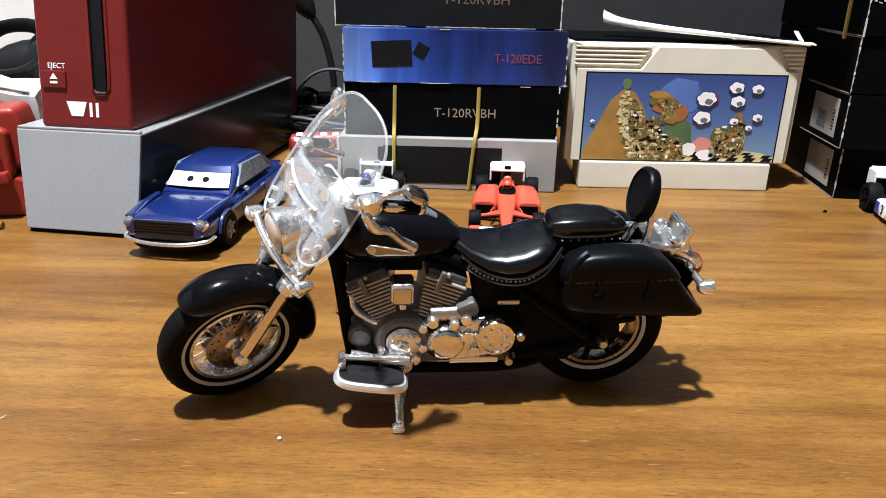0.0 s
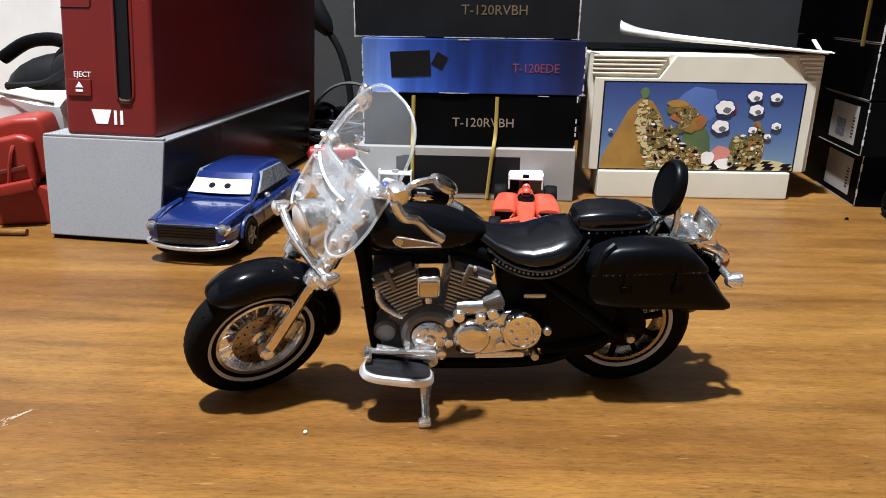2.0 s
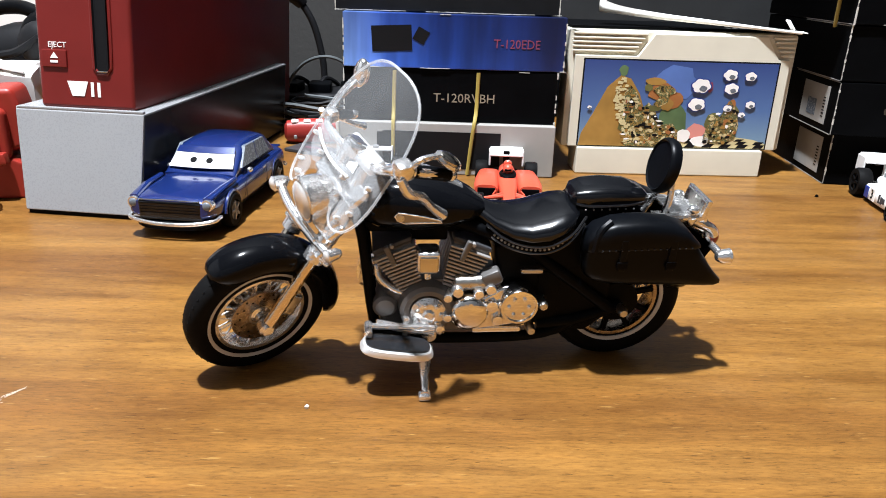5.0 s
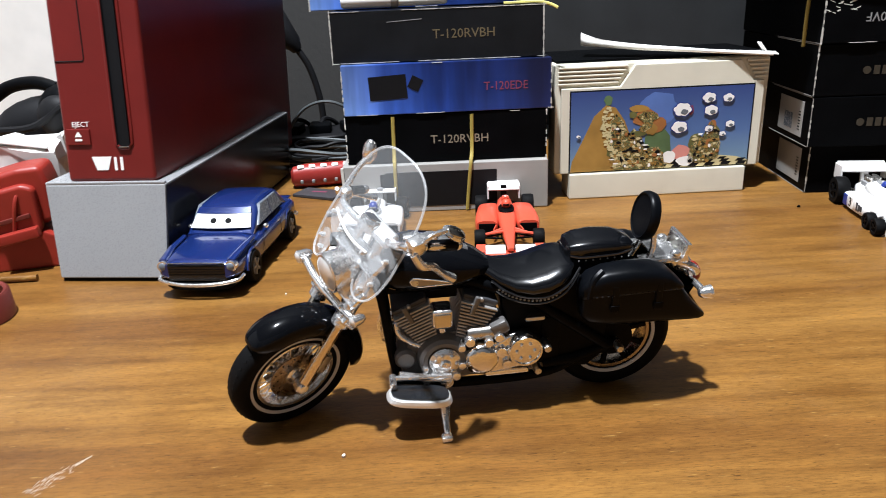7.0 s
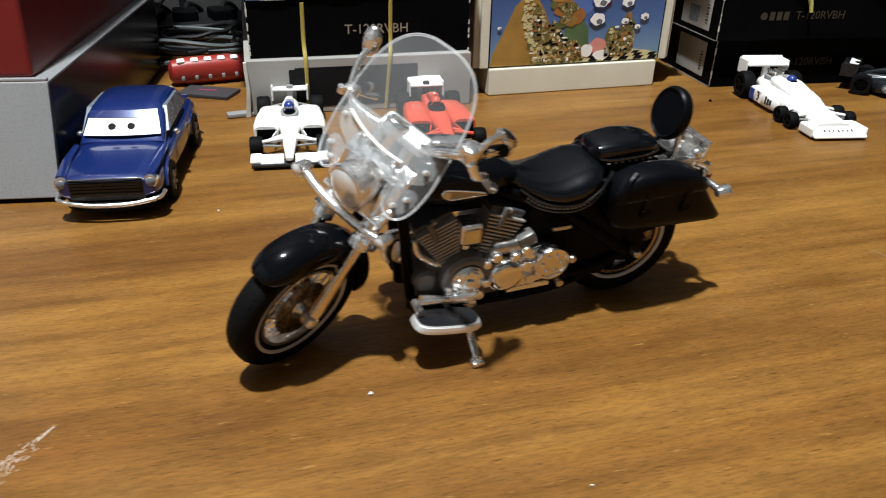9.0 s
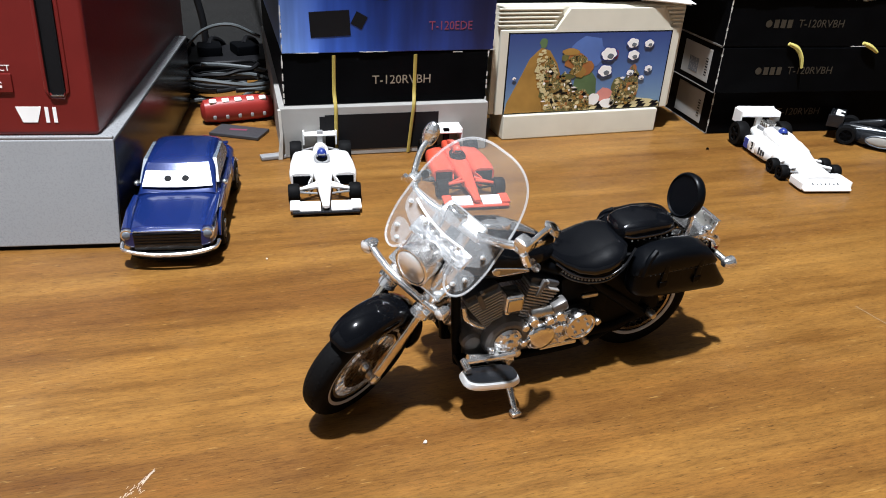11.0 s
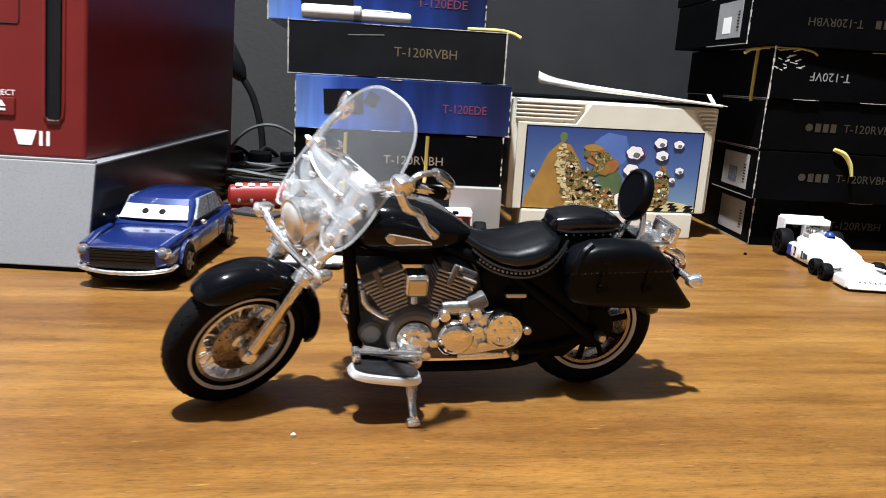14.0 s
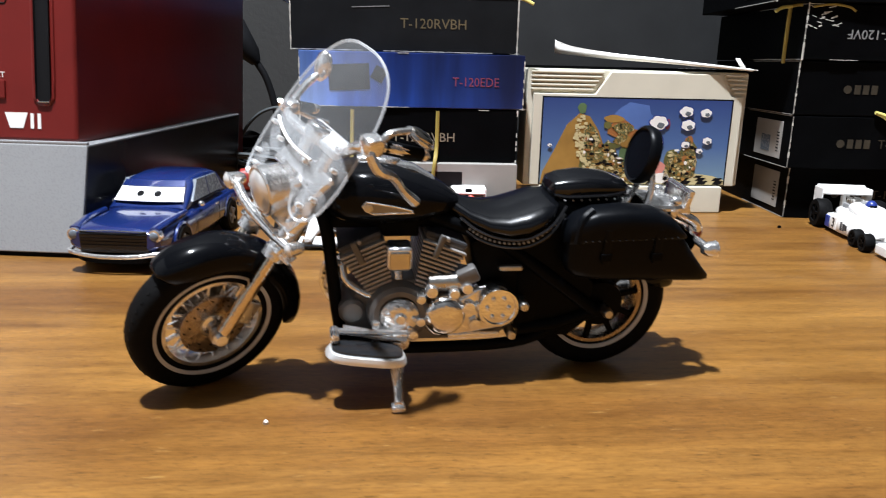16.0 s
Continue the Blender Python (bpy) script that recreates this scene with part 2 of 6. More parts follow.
PAPER = plain("white_paper", (0.78, 0.77, 0.73), 0.7, 0, 0.05, 500, 0.2)
YELLOW = plain("yellow_string", (0.33, 0.25, 0.05), 0.6, 0, 0.2, 1500, 0.4)
BRIGHTYELLOW = plain("bright_yellow_string", (0.58, 0.51, 0.14), 0.6, 0, 0.2, 1500, 0.4)
CABLE = plain("black_cable", (0.008, 0.008, 0.009), 0.5, spec=0.15)
GREYCABLE = plain("grey_cable", (0.07, 0.08, 0.083), 0.5)
REDTOY = plain("red_plastic_toy", (0.30, 0.024, 0.018), 0.4, 0, 0.12)
REDPART = plain("dark_red_toy_plastic", (0.27, 0.021, 0.012), 0.4, 0, 0.15)
REARRIM = spin_metal("bronze_tinted_rim", (0.40, 0.335, 0.27), 0.25)
REDBROWN = plain("dark_red_brown_plastic", (0.13, 0.018, 0.012), 0.45, 0, 0.15)
SCUFF = plain("pale_scraped_varnish", (0.36, 0.29, 0.23), 0.7, 0, 0.2, 800, 0.3)
DARKSCREEN = plain("dull_dark_screen", (0.020, 0.021, 0.022), 0.5, 0, 0.15)
WALLGREY = grey_wall_material("grey_wall_paint", (0.033, 0.0325, 0.031))
# next four: tones of unseen surfaces, chosen for the light they bounce
ROOMWALL = grey_wall_material("pale_bounce_wall", (0.34, 0.34, 0.34))
FRONTWALL = grey_wall_material("mid_grey_fill_wall", (0.16, 0.16, 0.16))
SIDEWALL = grey_wall_material("low_bounce_side_wall", (0.045, 0.04, 0.036))
CEILING = grey_wall_material("low_bounce_ceiling", (0.06, 0.06, 0.059))
FLOORMAT = grey_wall_material("brown_floor_tile", (0.07, 0.05, 0.04))

# ---- mesh helpers (plan units) ----


def part(name, bm, material, parent, label="", sharp=38.0, kind=""):
    """Links a bmesh as one mesh object under a thing or a part."""
    bmesh.ops.remove_doubles(bm, verts=bm.verts, dist=1e-4)
    bmesh.ops.recalc_face_normals(bm, faces=bm.faces)
    bmesh.ops.scale(bm, vec=(U, U, U), verts=bm.verts)
    for f in bm.faces:
        f.smooth = True
    for e in bm.edges:
        if len(e.link_faces) == 2 and e.calc_face_angle(0) > radians(sharp):
            e.smooth = False
    areas = sorted(f.calc_area() for f in bm.faces)
    boxy = 20 <= len(areas) <= 500 and areas[-1] > 8 * areas[len(areas) // 2]
    me = bpy.data.meshes.new(name)
    bm.to_mesh(me)
    bm.free()
    me.materials.append(material)
    ob = new(name, me)
    ob.parent = parent
    if boxy:  # flat sides stay flat beside their rounded edges
        ob.modifiers.new("flat_sides", "WEIGHTED_NORMAL").keep_sharp = True
    if label or kind:
        tagged(ob, label, kind=kind)
    return ob


def thing(name, m, label, category, group="", kind=""):
    ob = new(name)
    ob.empty_display_size = 0.01
    ob.matrix_world = m
    return tagged(ob, label, category, group, kind)


def at(x, y, z=0, rz=0, rx=0, ry=0):
    return pose(x * U, y * U, z * U, rx, ry, rz)


def BM():
    return bmesh.new()


def box(bm, c, s, bevel=0.0, rot=None, seg=2):
    m = Matrix.Translation(c) @ (rot.to_4x4() if rot else Matrix()) @ Matrix.Diagonal((*s, 1))
    vs = bmesh.ops.create_cube(bm, size=1.0, matrix=m)["verts"]
    if bevel:
        es = list({e for v in vs for e in v.link_edges})
        bmesh.ops.bevel(bm, geom=es, offset=bevel, segments=seg, affect="EDGES", profile=0.5)
    return bm


def turn(ax, deg):
    return Matrix.Rotation(radians(deg), 3, ax)


def loft(bm, rings, closed=False, caps=True):
    """Skins a list of rings of points; closed joins the last ring to the first."""
    vs = [[bm.verts.new(p) for p in r] for r in rings]
    n = len(vs[0])
    pairs = list(zip(vs, vs[1:])) + ([(vs[-1], vs[0])] if closed else [])
    for a, b in pairs:
        for i in range(n):
            j = (i + 1) % n
            bm.faces.new((a[i], a[j], b[j], b[i]))
    if caps and not closed:
        bm.faces.new(vs[0][::-1])
        bm.faces.new(vs[-1])
    return bm


def smooth_path(pts, n=6):
    """A Catmull-Rom curve through the points."""
    p = [Vector(q) for q in pts]
    p = [2 * p[0] - p[1]] + p + [2 * p[-1] - p[-2]]
    out = []
    for i in range(1, len(p) - 2):
        a, b, c, d = p[i - 1 : i + 3]
        for k in range(n):
            t = k / n
            out.append(0.5 * ((2 * b) + (c - a) * t + (2 * a - 5 * b + 4 * c - d) * t * t + (3 * b - a - 3 * c + d) * t**3))
    return out + [p[-2]]


def tube(bm, pts, r, seg=10, radii=None, smooth=0):
    pts = smooth_path(pts, smooth) if smooth else [Vector(p) for p in pts]
    k = len(pts)
    rad = radii or [r] * k
    if len(rad) != k:
        rad = [float(np.interp(i / (k - 1), np.linspace(0, 1, len(rad)), rad)) for i in range(k)]
    way = (pts[1] - pts[0]).normalized()
    side = way.orthogonal().normalized()
    rings = []
    for i, p in enumerate(pts):
        w = (pts[min(i + 1, k - 1)] - pts[max(i - 1, 0)]).normalized()
        side = (side - w * side.dot(w)).normalized()
        other = w.cross(side)
        rings.append([p + rad[i] * (math.cos(a) * side + math.sin(a) * other) for a in (2 * math.pi * q / seg for q in range(seg))])
    return loft(bm, rings)


def lathe(bm, profile, m=None, seg=28, full=False):
    """Turns (radius, height) about the local z axis, placed by m; full: the profile is a closed loop."""
    m = m or Matrix()
    rings = []
    for q in range(seg):
        a = 2 * math.pi * q / seg
        rings.append([m @ Vector((r * math.cos(a), r * math.sin(a), h)) for r, h in profile])
    vs = [[bm.verts.new(p) for p in r] for r in rings]
    n = len(profile)
    for a, b in zip(vs, vs[1:] + vs[:1]):
        for i in range(n if full else n - 1):
            j = (i + 1) % n
            quad = (a[i], a[j], b[j], b[i])
            try:
                bm.faces.new(quad)
            except ValueError:
                pass
    if not full:
        for ring in (0, n - 1):
            if profile[ring][0] > 1e-6:
                bm.faces.new([v[ring] for v in vs])
    bmesh.ops.remove_doubles(bm, verts=bm.verts, dist=1e-5)
    return bm


def axis_y(x, y, z):
    """Places a lathe so that its axis runs along +y."""
    return Matrix.Translation((x, y, z)) @ Matrix.Rotation(radians(-90), 4, "X")


def prism(bm, poly, y0, y1, bevel=0.0, seg=2):
    """A polygon in x and z, drawn out along y, with rounded edges."""
    vs0 = [bm.verts.new((x, y0, z)) for x, z in poly]
    f = bm.faces.new(vs0)
    ext = bmesh.ops.extrude_face_region(bm, geom=[f])["geom"]
    nv = [g for g in ext if isinstance(g, bmesh.types.BMVert)]
    bmesh.ops.translate(bm, vec=(0, y1 - y0, 0), verts=nv)
    if bevel:
        es = list({e for v in vs0 + nv for e in v.link_edges})
        bmesh.ops.bevel(bm, geom=es, offset=bevel, segments=seg, affect="EDGES", profile=0.5)
    return bm


def ball(bm, c, r, rot=None, u=16, v=10):
    m = Matrix.Translation(c) @ (rot.to_4x4() if rot else Matrix()) @ Matrix.Diagonal((*(r if isinstance(r, tuple) else (r, r, r)), 1))
    bmesh.ops.create_uvsphere(bm, u_segments=u, v_segments=v, radius=1.0, matrix=m)
    return bm


def oval(hy, hz, cz=0.0, n=20, p=2.5):
    """A rounded section: (across, up) pairs of a superellipse."""
    out = []
    for i in range(n):
        a = 2 * math.pi * i / n
        c, s = math.cos(a), math.sin(a)
        out.append((hy * math.copysign(abs(c) ** (2 / p), c), cz + hz * math.copysign(abs(s) ** (2 / p), s)))
    return out


def body(bm, stations, n=20, p=3.0):
    """A skin along x through sections (x, half width, low z, high z[, across])."""
    rings = []
    for st in stations:
        x, hw, z0, z1 = st[:4]
        cy = st[4] if len(st) > 4 else 0.0
        rings.append([(x, cy + y, z) for y, z in oval(hw, (z1 - z0) / 2, (z0 + z1) / 2, n, p)])
    return loft(bm, rings)


def moved(bm, m):
    bmesh.ops.transform(bm, matrix=m, verts=bm.verts)
    return bm


def text_mesh(body_text, size, m, material, parent, label="", name="lettering", squash=1.0, depth=0.12):
    """Raised lettering from the built-in font, its centre at the origin of m, read along x with z up."""
    cu = bpy.data.curves.new("type", "FONT")
    cu.body, cu.size, cu.extrude, cu.align_x, cu.align_y = body_text, size, depth, "CENTER", "CENTER"
    cu.resolution_u = 2
    tmp = bpy.data.objects.new("type", cu)
    scene.collection.objects.link(tmp)
    bpy.context.view_layer.update()
    me = bpy.data.meshes.new_from_object(tmp.evaluated_get(bpy.context.evaluated_depsgraph_get()))
    bpy.data.objects.remove(tmp)
    bpy.data.curves.remove(cu)
    me.transform(Matrix.Scale(U, 4) @ m @ Matrix.Rotation(radians(90), 4, "X") @ Matrix.Diagonal((squash, 1, 1, 1)))
    me.materials.clear()
    me.materials.append(material)
    ob = new(name, me)
    ob.parent = parent
    if label:
        tagged(ob, label)
    return ob


# ---- the room and the desk ----


def slab(name, c, s, material, label, category):
    bm = box(BM(), (0, 0, 0), tuple(v / U for v in s), 0)
    ob = part(name, bm, material, None)
    ob.location = c
    return tagged(ob, label, category, kind="structure")


slab("wall_back", (0, 0.67, 0.5), (4.0, 0.1, 2.7), WALLGREY, "dull grey painted wall behind the desk", "wall")
# out of view: front, left, right and ceiling added to shape the fill light
slab("wall_front", (0, -2.45, 0.5), (4.0, 0.1, 2.7), FRONTWALL, "unseen grey wall, toned for a little fill from the front", "wall")
slab("wall_left", (-2.05, -0.89, 0.5), (0.1, 3.02, 2.7), ROOMWALL, "unseen pale wall that bounces fill light from the left", "wall")
slab("wall_right", (2.05, -0.89, 0.5), (0.1, 3.02, 2.7), SIDEWALL, "unseen dark wall that keeps bounce off right-hand sides", "wall")
slab("ceiling", (0, -0.825, 1.87), (4.2, 3.35, 0.04), CEILING, "unseen dark ceiling that keeps the fill light low", "ceiling")
slab("floor", (0, -0.825, -0.87), (4.2, 3.35, 0.04), FLOORMAT, "brown tiled floor of the room", "floor")


def desk():
    t = thing("desk", pose(0, 0, 0), "brown wood-veneer desk with glossy worn top", "desk")
    bm = box(BM(), (-60, 166.5, -12), (1500, 843, 24), 2.0)
    part("tabletop", bm, WOOD, t)
    for x in (-770, 650):
        for y in (-210, 545):
            part("leg", box(BM(), (x, y, -437), (50, 50, 826), 3), WOOD, t)
    # a pale scuff where the varnish is scraped, and a thin scratch
    bm = BM()
    rng = random.Random(4)
    for k in range(105):
        u = rng.random()
        x, y = -101.5 + 9.5 * u, 137.5 + 13.5 * u
        w = 1.5 * math.sin(math.pi * min(1.0, u + 0.08)) ** 0.7 * (1.2 - u)
        off = rng.gauss(0, 0.75) * w
        box(bm, (x + off, y - off * 0.8, 0.02 + 0.0003 * k), (rng.uniform(0.4, 1.6), rng.uniform(0.08, 0.26), 0.03), 0, turn("Z", 54 + rng.uniform(-25, 25)))
    part("scuff_mark", bm, SCUFF, t, "pale scraped scuff in the varnish", kind="stuff")
    bm = BM()
    for k in range(14):
        u = k / 13
        box(bm, (139 + 4.0 * u, 174 - 23 * u, 0.02), (0.22, 2.0, 0.03), 0, turn("Z", 9 + rng.uniform(-3, 3)))
    part("scratch", bm, TANPRINT, t, "thin pale scratch in the varnish", kind="stuff")
    return t


desk()

# ---- the toy motorcycle: x runs forward from the rear axle's foot, y to its left side ----
BIKE = at(50.5, 176.5, 0, 185.0) @ pose(0, 0, 0, -7.0)
AXIS = Vector((-math.sin(radians(27)), 0, math.cos(radians(27))))
STEER = Matrix.Translation((83, 0, 16.6)) @ Matrix.Rotation(radians(31), 4, AXIS) @ Matrix.Translation((-83, 0, -16.6))
REAR, FRONT, RADIUS = (3.4, 17.2), (92.8, 17.6), 17.2


def tyre_profile(R, w, inner):
    half = [(inner, 0.64), (12.3, 0.80), (13.4, 0.92), (14.7, 1.0), (15.8, 0.93), (R - 0.55, 0.70), (R - 0.12, 0.38)]
    return [(r, -w * k) for r, k in half] + [(R, 0.0)] + [(r, w * k) for r, k in reversed(half)]


def wheel(bike, name, cx, cz, w, stripe, m, wire):
    place = m @ axis_y(cx, 0, cz)
    tyre = part(name, lathe(BM(), tyre_profile(RADIUS, w, 10.4), place, 56, True), RUBBER, bike, "black rubber tyre with a tread")
    # tread blocks, thin raised pads round the crown
    bm = BM()
    for k in range(48):
        a = 2 * math.pi * k / 48
        for s in (-1, 1):
            c = place @ Vector(((RADIUS - 0.36) * math.cos(a), (RADIUS - 0.36) * math.sin(a), s * w * 0.30))
            out = (place.to_3x3() @ Vector((math.cos(a), math.sin(a), 0))).normalized()
            q = out.to_track_quat("Z", "Y").to_matrix() @ turn("Z", 28 * s)
            box(bm, c, (0.9, w * 0.42, 0.45), 0, q)
    part("tread", bm, RUBBER, tyre, kind="stuff")
    for s in (-1, 1):
        h = s * w
        bm = lathe(BM(), [(stripe, h * 0.68), (stripe + 0.05, h * 0.77 + 0.14 * s), (stripe + 0.45, h * 0.81 + 0.18 * s), (stripe + 0.85, h * 0.85 + 0.14 * s), (stripe + 0.9, h * 0.76)], place, 56, True)
        part("whitewall", bm, WHITEWALL, tyre, "pale stripe on the tyre wall")
    rim = [(11.0, -w * 0.66), (10.9, -w * 0.74), (10.1, -w * 0.72), (9.8, -w * 0.45), (9.5, 0), (9.8, w * 0.45), (10.1, w * 0.72), (10.9, w * 0.74), (11.0, w * 0.66), (10.7, 0)]
    part("rim", lathe(BM(), rim, place, 56, True), CHROME if wire else REARRIM, tyre, "polished wheel rim")
    part("hub", lathe(BM(), [(0, -w * 1.1), (1.2, -w * 1.1), (1.6, -w * 0.8), (3.4, -w * 0.55), (3.4, w * 0.55), (1.6, w * 0.8), (1.2, w * 1.1), (0, w * 1.1)], place, 24), CHROME if wire else FRAMEBLACK, tyre)
    if wire:
        for s in (-1, 1):
            ring = [(3.0, s * w * 0.62), (7.2, s * w * 0.62), (7.2, s * w * 0.62 + 0.5 * s), (3.0, s * w * 0.62 + 0.5 * s)]
            disc = part("brake_disc", lathe(BM(), ring, place, 40, True), REARRIM, tyre, "drilled bronze-tinted brake disc")
            bm = BM()
            for k in range(24):
                a = 2 * math.pi * (k + (k % 2) * 0.3) / 24
                r = 5.2 if k % 2 else 6.4
                lathe(bm, [(0, 0), (0.24, 0), (0.24, 0.12), (0, 0.12)], place @ Matrix.Translation((r * math.cos(a), r * math.sin(a), s * (w * 0.62 + 0.5) - (0.06 if s > 0 else 0.06))), 8)
            part("drill_hole", bm, FRAMEBLACK, disc, "dark holes drilled in the disc", kind="stuff")
            part("disc_carrier", lathe(BM(), [(1.6, s * w * 0.7), (3.7, s * w * 0.66), (3.7, s * w * 0.5), (1.6, s * w * 0.5)], place, 24, True), STEEL, tyre)
        for k in range(36):
            a = 2 * math.pi * k / 36
            side = 1 if k % 2 else -1
            b = a + (0.35 if (k // 2) % 2 else -0.35)
            p0 = place @ Vector((3.0 * math.cos(a), 3.0 * math.sin(a), side * w * 0.5))
            p1 = place @ Vector((9.8 * math.cos(b), 9.8 * math.sin(b), side * w * 0.34))
            part("spoke", tube(BM(), [p0, p1], 0.27, 6), CHROME, tyre)
    else:
        for k in range(10):
            a = 2 * math.pi * (k + 0.3) / 10
            c = place @ Vector((6.4 * math.cos(a), 6.4 * math.sin(a), w * 0.4))
            out = (place.to_3x3() @ Vector((math.cos(a), math.sin(a), 0))).normalized()
            up = (place.to_3x3() @ Vector((0, 0, 1))).normalized()
            q = Matrix((out, up, out.cross(up))).transposed()
            part("spoke", box(BM(), c, (7.6, w * 0.35, 1.35), 0.3, q), FRAMEBLACK, tyre, "black cast spoke")
        part("brake_drum", lathe(BM(), [(0, w * 0.3), (5.6, w * 0.3), (5.9, w * 0.6), (5.4, w * 1.15), (2.0, w * 1.3), (0, w * 1.3)], place, 30), FRAMEBLACK, tyre, "black brake drum")
        part("belt_pulley", lathe(BM(), [(2.6, -w * 0.55), (4.2, -w * 0.55), (4.2, -w * 0.85), (2.6, -w * 0.85)], place, 36, True), FRAMEBLACK, tyre)
        part("axle_cap", lathe(BM(), [(0, 10.6), (0.9, 10.5), (1.25, 9.8), (1.25, 6.5), (0.9, w)], place, 18), STEEL, tyre, "bright axle nut")
    return tyre


def fender(bm, cx, cz, r, half, drop, a0, a1, m, n=60, flare=0.0):
    """A U-shaped guard swept round the axle from angle a0 to a1 (degrees from +x, up)."""
    rings = []
    for k in range(n + 1):
        u = k / n
        a = radians(a0 + (a1 - a0) * u)
        e = min(1.0, min(u, 1 - u) / 0.16)
        end = math.sqrt(max(0.0, 1 - (1 - e) ** 2))
        sec = []
        for q in range(13):
            b = math.pi * (q / 12)
            y = half * math.cos(b) * (0.42 + 0.58 * end)
            rr = r - 1.6 * (1 - end) - drop * (0.12 + 0.88 * end) * (1 - math.sin(b) ** 0.55) + flare * u * u
            sec.append((y, rr))
        sec += [(y * 0.93, rr - 0.75) for y, rr in reversed(sec)]
        rings.append([m @ Vector((cx + rr * math.cos(a), y, cz + rr * math.sin(a))) for y, rr in sec])
    return loft(bm, rings)


def motorcycle():
    t = thing("toy_motorcycle", BIKE, "black and chrome toy cruiser motorcycle leaning on its side stand", "toy motorcycle")
    I = Matrix()
    wheel(t, "front_wheel", *FRONT, 3.4, 12.0, STEER, True)
    wheel(t, "rear_wheel", *REAR, 4.1, 11.5, I, False)
    part("front_fender", fender(BM(), FRONT[0], FRONT[1], 20.6, 5.0, 5.0, 56, 200, STEER), GLOSSBLACK, t, "gloss black front mudguard")
    part("rear_fender", fender(BM(), REAR[0], REAR[1], 20.4, 6.2, 8.0, 170, 20, I), GLOSSBLACK, t, "gloss black rear mudguard")
    # skirted tail tip of the rear guard
    bm = prism(BM(), [(-17, 33), (-11, 37), (-17, 30), (-21.5, 23.4), (-20, 22.8), (-14, 24), (-8, 30)], -4.5, 4.5, 0.8)
    part("fender_skirt", bm, GLOSSBLACK, t)

    # fork, triple clamp, headlamp
    for s in (-1, 1):
        y = 5.9 * s
        leg = part("fork_leg", moved(tube(BM(), [(93.6, y, 15.8), (92.4, y, 17.6), (80.0, y, 35.8)], 1.5, 14), STEER), FORKTUBE, t, "polished fork leg")
        part("fork_cover", moved(tube(BM(), [(80.6, y, 34.9), (71.5, y, 48.8)], 2.15, 14), STEER), CHROME, leg)
        part("axle_clamp", moved(lathe(BM(), [(0, -1.5), (1.7, -1.5), (1.95, -0.8), (1.95, 0.9), (1.3, 1.5), (0, 1.6)], axis_y(93.0, y, 16.9), 18), STEER), CHROME, leg)
        part("caliper", moved(box(BM(), (86.4, y - 1.5 * s, 20.5), (4.4, 1.8, 6.0), 0.7, turn("Y", -33)), STEER), STEEL, leg)
        part("collar", moved(tube(BM(), [(81.2, y, 34.0), (79.9, y, 36.0)], 2.5, 14), STEER), CHROME, leg)
    bm = box(BM(), (77.0, 0, 41.6), (5.0, 18, 2.2), 0.7, turn("Y", 33))
    box(bm, (71.6, 0, 49.4), (5.4, 18, 2.0), 0.7, turn("Y", 33))
    part("triple_clamp", moved(bm, STEER), CHROME, t)
    part("steering_head", tube(BM(), [(75, 0, 33), (65, 0, 51)], 2.4, 14), FRAMEBLACK, t)
    hm = STEER @ Matrix.Translation((77.6, -0.4, 46.4)) @ Matrix.Rotation(radians(90 + 2), 4, "Y") @ Matrix.Scale(0.88, 4)
    shell = [(0, -7.6), (2.8, -6.8), (4.9, -4.0), (5.7, -0.4), (5.9, 2.4), (6.1, 2.8), (6.1, 3.8), (5.6, 4.1), (5.3, 3.9)]
    lampo = part("headlight", lathe(BM(), shell, hm, 36), CHROME, t, "chrome headlight shell")
    part("lens", lathe(BM(), [(5.35, 3.7), (4.4, 4.5), (2.6, 5.0), (0, 5.2)], hm, 32), CLEARLENS, lampo, "silvery headlight lens")
    for k in range(-2, 3):
        part("lens_rib", box(BM(), hm @ Vector((0, k * 1.6, 4.75 - 0.1 * abs(k))), (0.35, 0.25, 5.2 - 1.1 * abs(k)), 0, (hm.to_3x3() @ turn("Y", -90))), STEEL, lampo)

    # light bar with its turn signals
    bar = part("light_bar", moved(tube(BM(), [(80.6, -13.0, 41.0), (81.0, -7, 39.6), (80.8, 0, 39.0), (80.2, 6, 38.4), (79.4, 10.0, 38.0)], 1.1, 10, smooth=4), STEER), CHROME, t)
    for y, z, x, k in ((-14.4, 41.4, 80.8, 0.8), (11.0, 38.6, 79.2, 0.68)):
        sm = STEER @ Matrix.Translation((x, y, z)) @ Matrix.Rotation(radians(90), 4, "Y") @ Matrix.Scale(k, 4)
        sig = part("turn_signal", lathe(BM(), [(0, -3.6), (1.1, -3.3), (2.0, -1.8), (2.2, 0.6), (2.4, 1.5), (2.1, 1.8)], sm, 20), CHROME, bar)
        part("signal_lens", lathe(BM(), [(2.15, 1.7), (1.4, 2.3), (0, 2.7)], sm, 18), CLEARLENS, sig)
    for s in (-1, 1):
        part("bar_stay", moved(tube(BM(), [(80.6, 4.8 * s, 39), (77.5, 6.6 * s, 38.5)], 1.2, 10), STEER), CHROME, bar)
        part("horn_bracket", moved(box(BM(), (79.4, 7.9 * s, 35.6), (3.0, 2.0, 5.0), 0.6, turn("Y", 33)), STEER), CHROME, bar)

    # windscreen: a curved sheet leaning back, notched round the lamp, with a milky lower panel
    TOP = ((0, 75.0), (3.0, 74.8), (6.0, 73.8), (8.6, 72.0), (10.7, 69.4), (12.2, 66.0), (13.2, 61.5), (13.6, 55.0))
